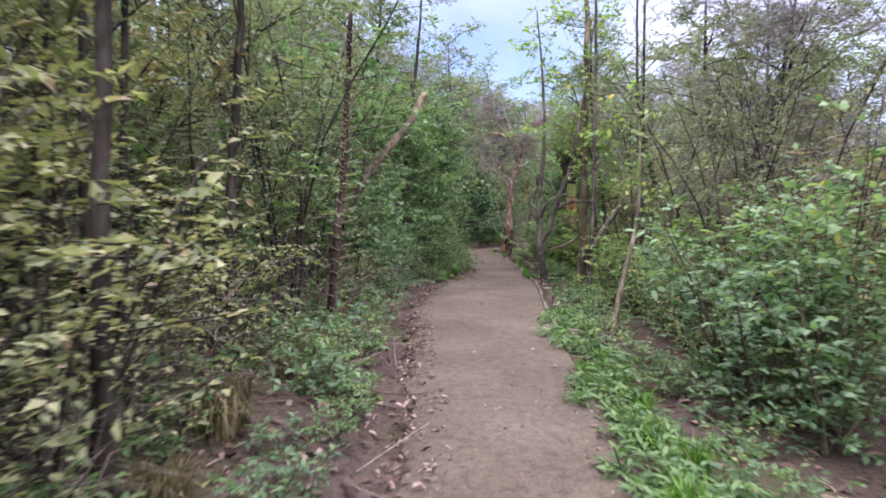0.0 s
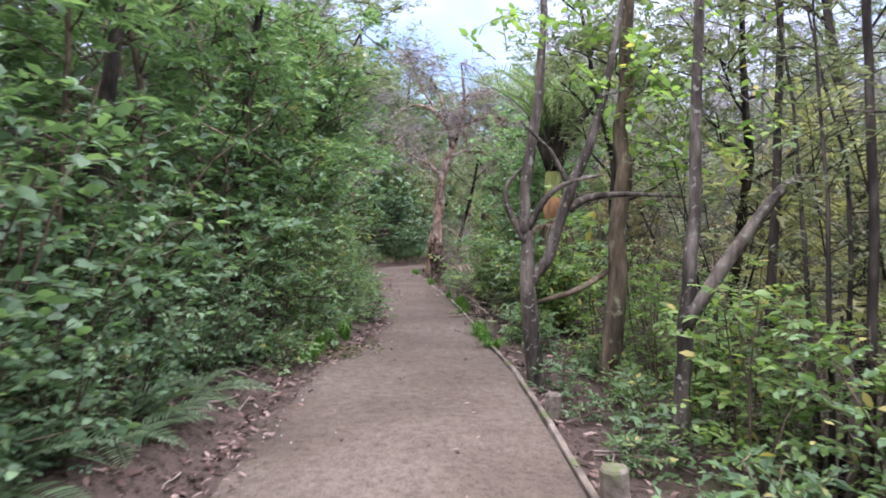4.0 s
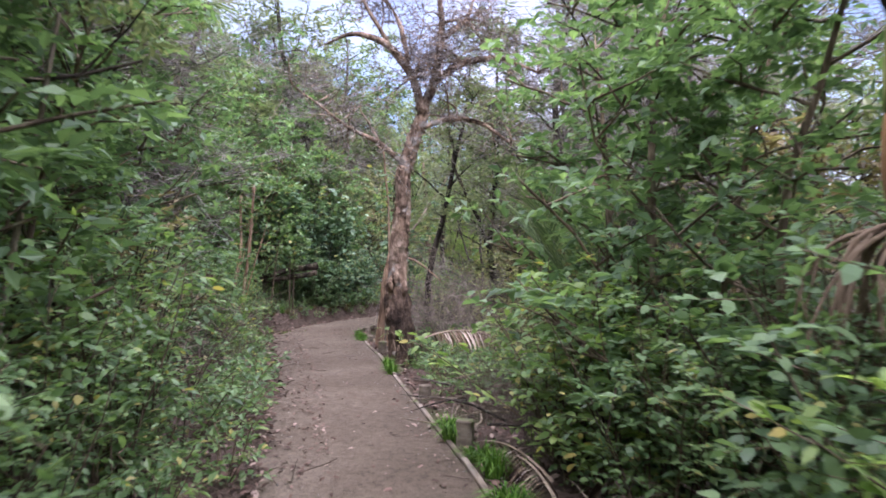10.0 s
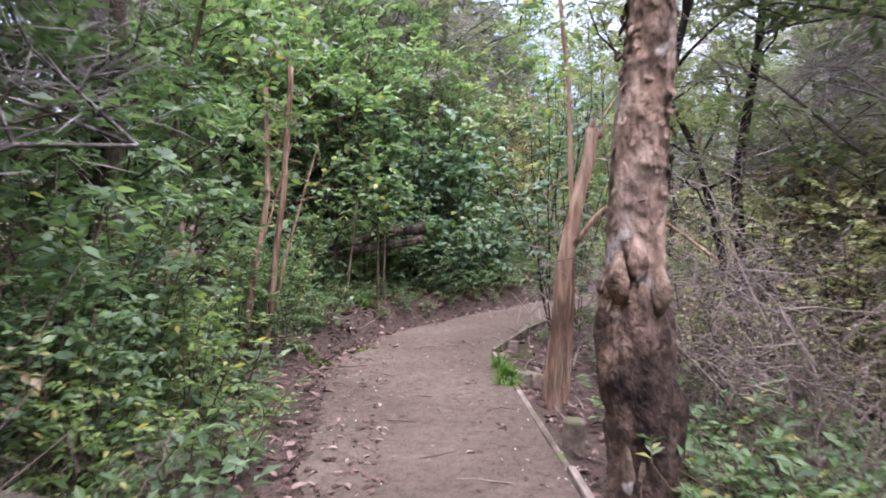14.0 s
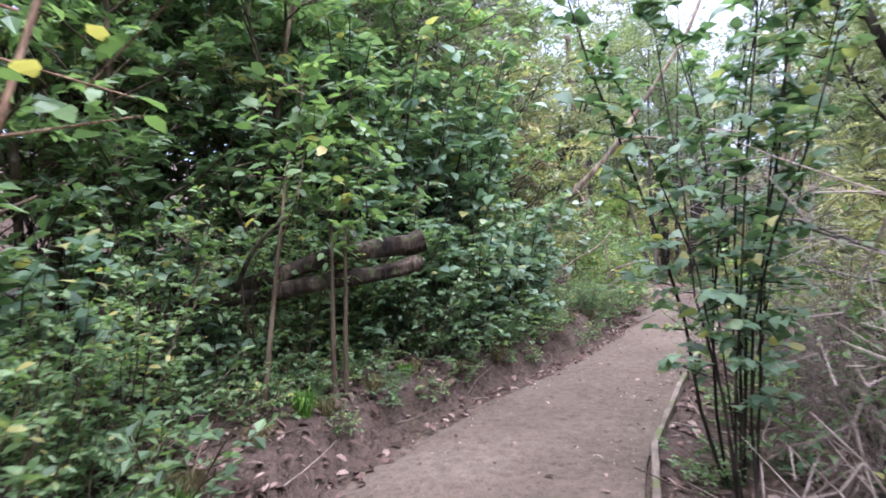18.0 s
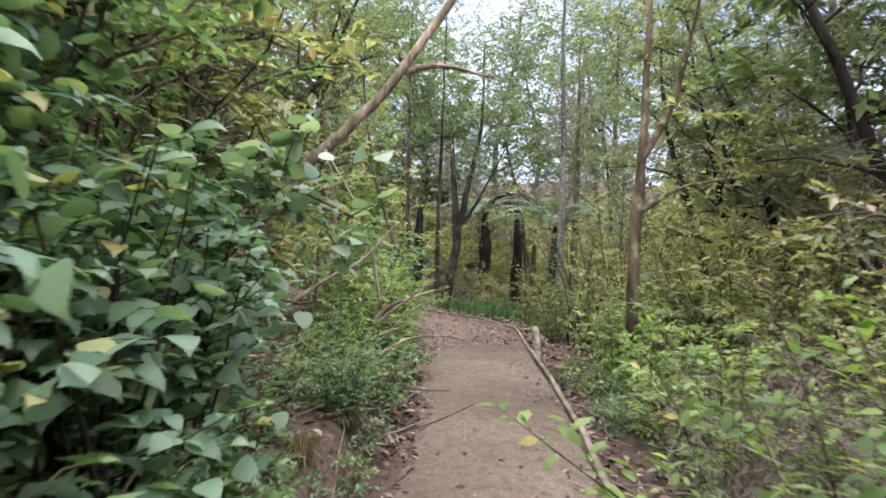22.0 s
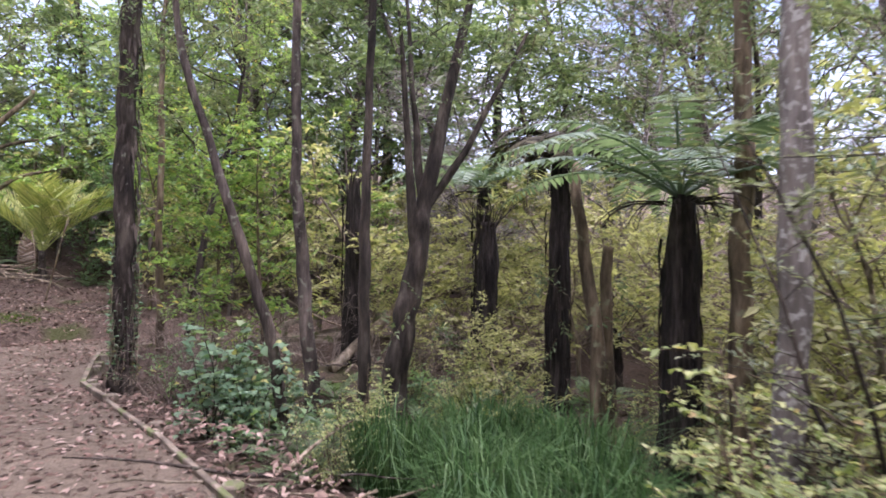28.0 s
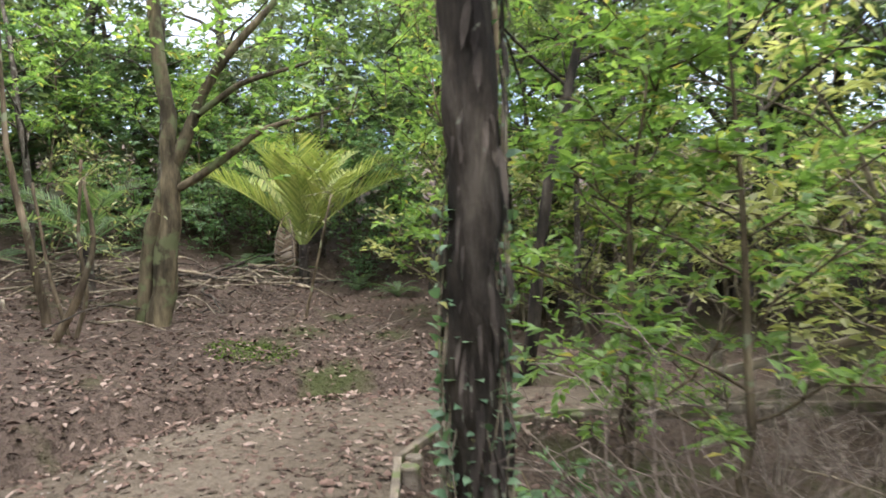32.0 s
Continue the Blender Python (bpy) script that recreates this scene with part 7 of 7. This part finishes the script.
limb_tree("fallen_branch", "pale fallen branch across the gully floor", BARK_PALE, [([(11.2, 51.0, -0.3), (12.0, 51.3, 0.25), (13.0, 51.6, 1.0), (14, 51.9, 1.5)], 0.07, 0.04)], category="branch")
SEDGES = Kind("sedge clumps", [grass_clump("sedge_clump", "large clump of drooping dark-green sedge", 520, 0.85, 0.75, SEDGE, "sedge", 0.006, 0.75, 6)])
for x, y, s in ((10.7, 45.9, 1.2), (11.3, 46.6, 1.2), (10.3, 44.9, 1.1), (11.6, 45.4, 1.2), (9.9, 43.6, 0.9), (10.9, 44.4, 1.1), (10.2, 46.3, 1.1), (11.9, 46.4, 1.1), (10.9, 45.2, 1.1), (11.3, 44.9, 1.1)):
    SEDGES.put(x, y, s)


# ---- cabbage trees showing against the sky ----
def cabbage_tree(at, heads, label):
    ob = thing("cabbage_tree", label, "tree", "cabbage trees", at=pose(at[0], at[1], gz(*at) - 0.1))
    g = Geo()
    tube(g, [(0, 0, 0), (0.1, 0, 1.5), (0.1, 0.05, 3.2)], [0.12, 0.09, 0.08], 8, 0.08)
    part("trunk", g.mesh("trunk", BARK_GREY, True), ob)
    for hx, hy, hz in heads:
        g = Geo()
        tube(g, [(0.1, 0.05, 3.1), (hx * 0.5, hy * 0.5, (3.1 + hz) / 2), (hx, hy, hz)], [0.07, 0.05], 6, 0.05)
        part("branch", g.mesh("branch", BARK_GREY, True), ob)
        n = 110
        d = unit(rng.normal(0, 1, (n, 3)) + [0, 0, 0.15])
        g = Geo()
        leaves(g, np.tile([[hx, hy, hz]], (n, 1)) + d * 0.05, d, np.array([0, 0, 1.0]) + rng.normal(0, 0.3, (n, 3)), rng.uniform(0.55, 0.85, n), 0.035, NARROW, 0.3)
        part("leaf_head", g.mesh("leaf_head", LEAF_FAR), ob, "spiky tuft of long narrow leaves")
    return ob


cabbage_tree((9.5, 21), [(0.2, 0, 4.6), (-0.6, 0.3, 4.2), (0.8, -0.2, 4.1)], "cabbage tree with spiky heads behind the scrub")
cabbage_tree((8.2, 16), [(0.1, 0.2, 4.4), (0.7, 0, 4.0)], "cabbage tree with spiky heads above the scrub")
cabbage_tree((-1.2, 27.5), [(0, 0, 6.4), (0.7, 0, 5.8), (-0.6, 0.2, 5.9)], "tall cabbage tree rising out of the bush")
cabbage_tree((7.5, 24), [(0, 0, 4.4), (0.6, 0.3, 4.0), (-0.5, 0, 3.9)], "cabbage tree with spiky heads above brown scrub")
for x, y in ((-2.2, 20.5), (-2.6, 22.5)):
    BARE.put(x, y, 0.9)

root = limb_tree("leaning_root_tree", "old brown tree with exposed roots beside the path", BARK_BROWN, [
    ([(6.5, 44.7, 0.0), (6.5, 44.7, 0.7), (6.62, 44.75, 1.8), (6.5, 44.9, 4.0), (6.3, 45.1, 7)], 0.17, 0.07),
    ([(6.5, 44.7, 0.45), (6.8, 44.5, 0.35), (7.05, 44.4, 0.08)], 0.06, 0.02), ([(6.5, 44.7, 0.4), (6.75, 45.0, 0.35), (7.0, 45.2, 0.05)], 0.06, 0.02), ([(6.5, 44.7, 0.45), (6.6, 44.3, 0.3), (6.85, 44.0, 0.08)], 0.05, 0.02)],
    LEAF_MID, [(6.3 + rng.uniform(-1.0, 0.8), 44.6 + rng.uniform(-1.2, 0.8), z) for z in np.arange(1.6, 6.5, 0.3)], 0.11, 0.5, 9, 0.8, shape=None, twigs=8)
g = Geo()
for k in range(60):
    a = rng.uniform(-2.2, 1.2)
    tube(g, bend((6.5 + 0.12 * math.cos(a), 44.7 + 0.12 * math.sin(a), 0.65 * rng.uniform(0.4, 1)), (math.cos(a), math.sin(a), -0.3), rng.uniform(0.3, 0.7), 5, 0.5, 0.25), [0.01, 0.004], 4, cap=False)
tagged(new("root_mat", g.mesh("root_mat", BARK_DARK, True)), "mat of thin dark roots at the tree's foot", "roots", kind="stuff")


# timber handrail and planks where the path crosses the gully farther on
rail = thing("timber_handrail", "weathered timber handrail beside the far leg of the path", "handrail", at=pose(10.9, 52.75, 0))
for k in range(3):
    o = part("post", post_mesh(0.05, 0.95), rail)
    o.matrix_basis = pose(0.6 * k, -0.03 * k, -0.38 - 0.12 * k, 0, 0, 20 * k)
for hz in (0.2, 0.5):
    o = part("rail", board_mesh(1.5, 0.09, 0.04), rail)
    o.matrix_basis = pose(0.6, -0.09, hz - 0.12, 11, 0, -92)
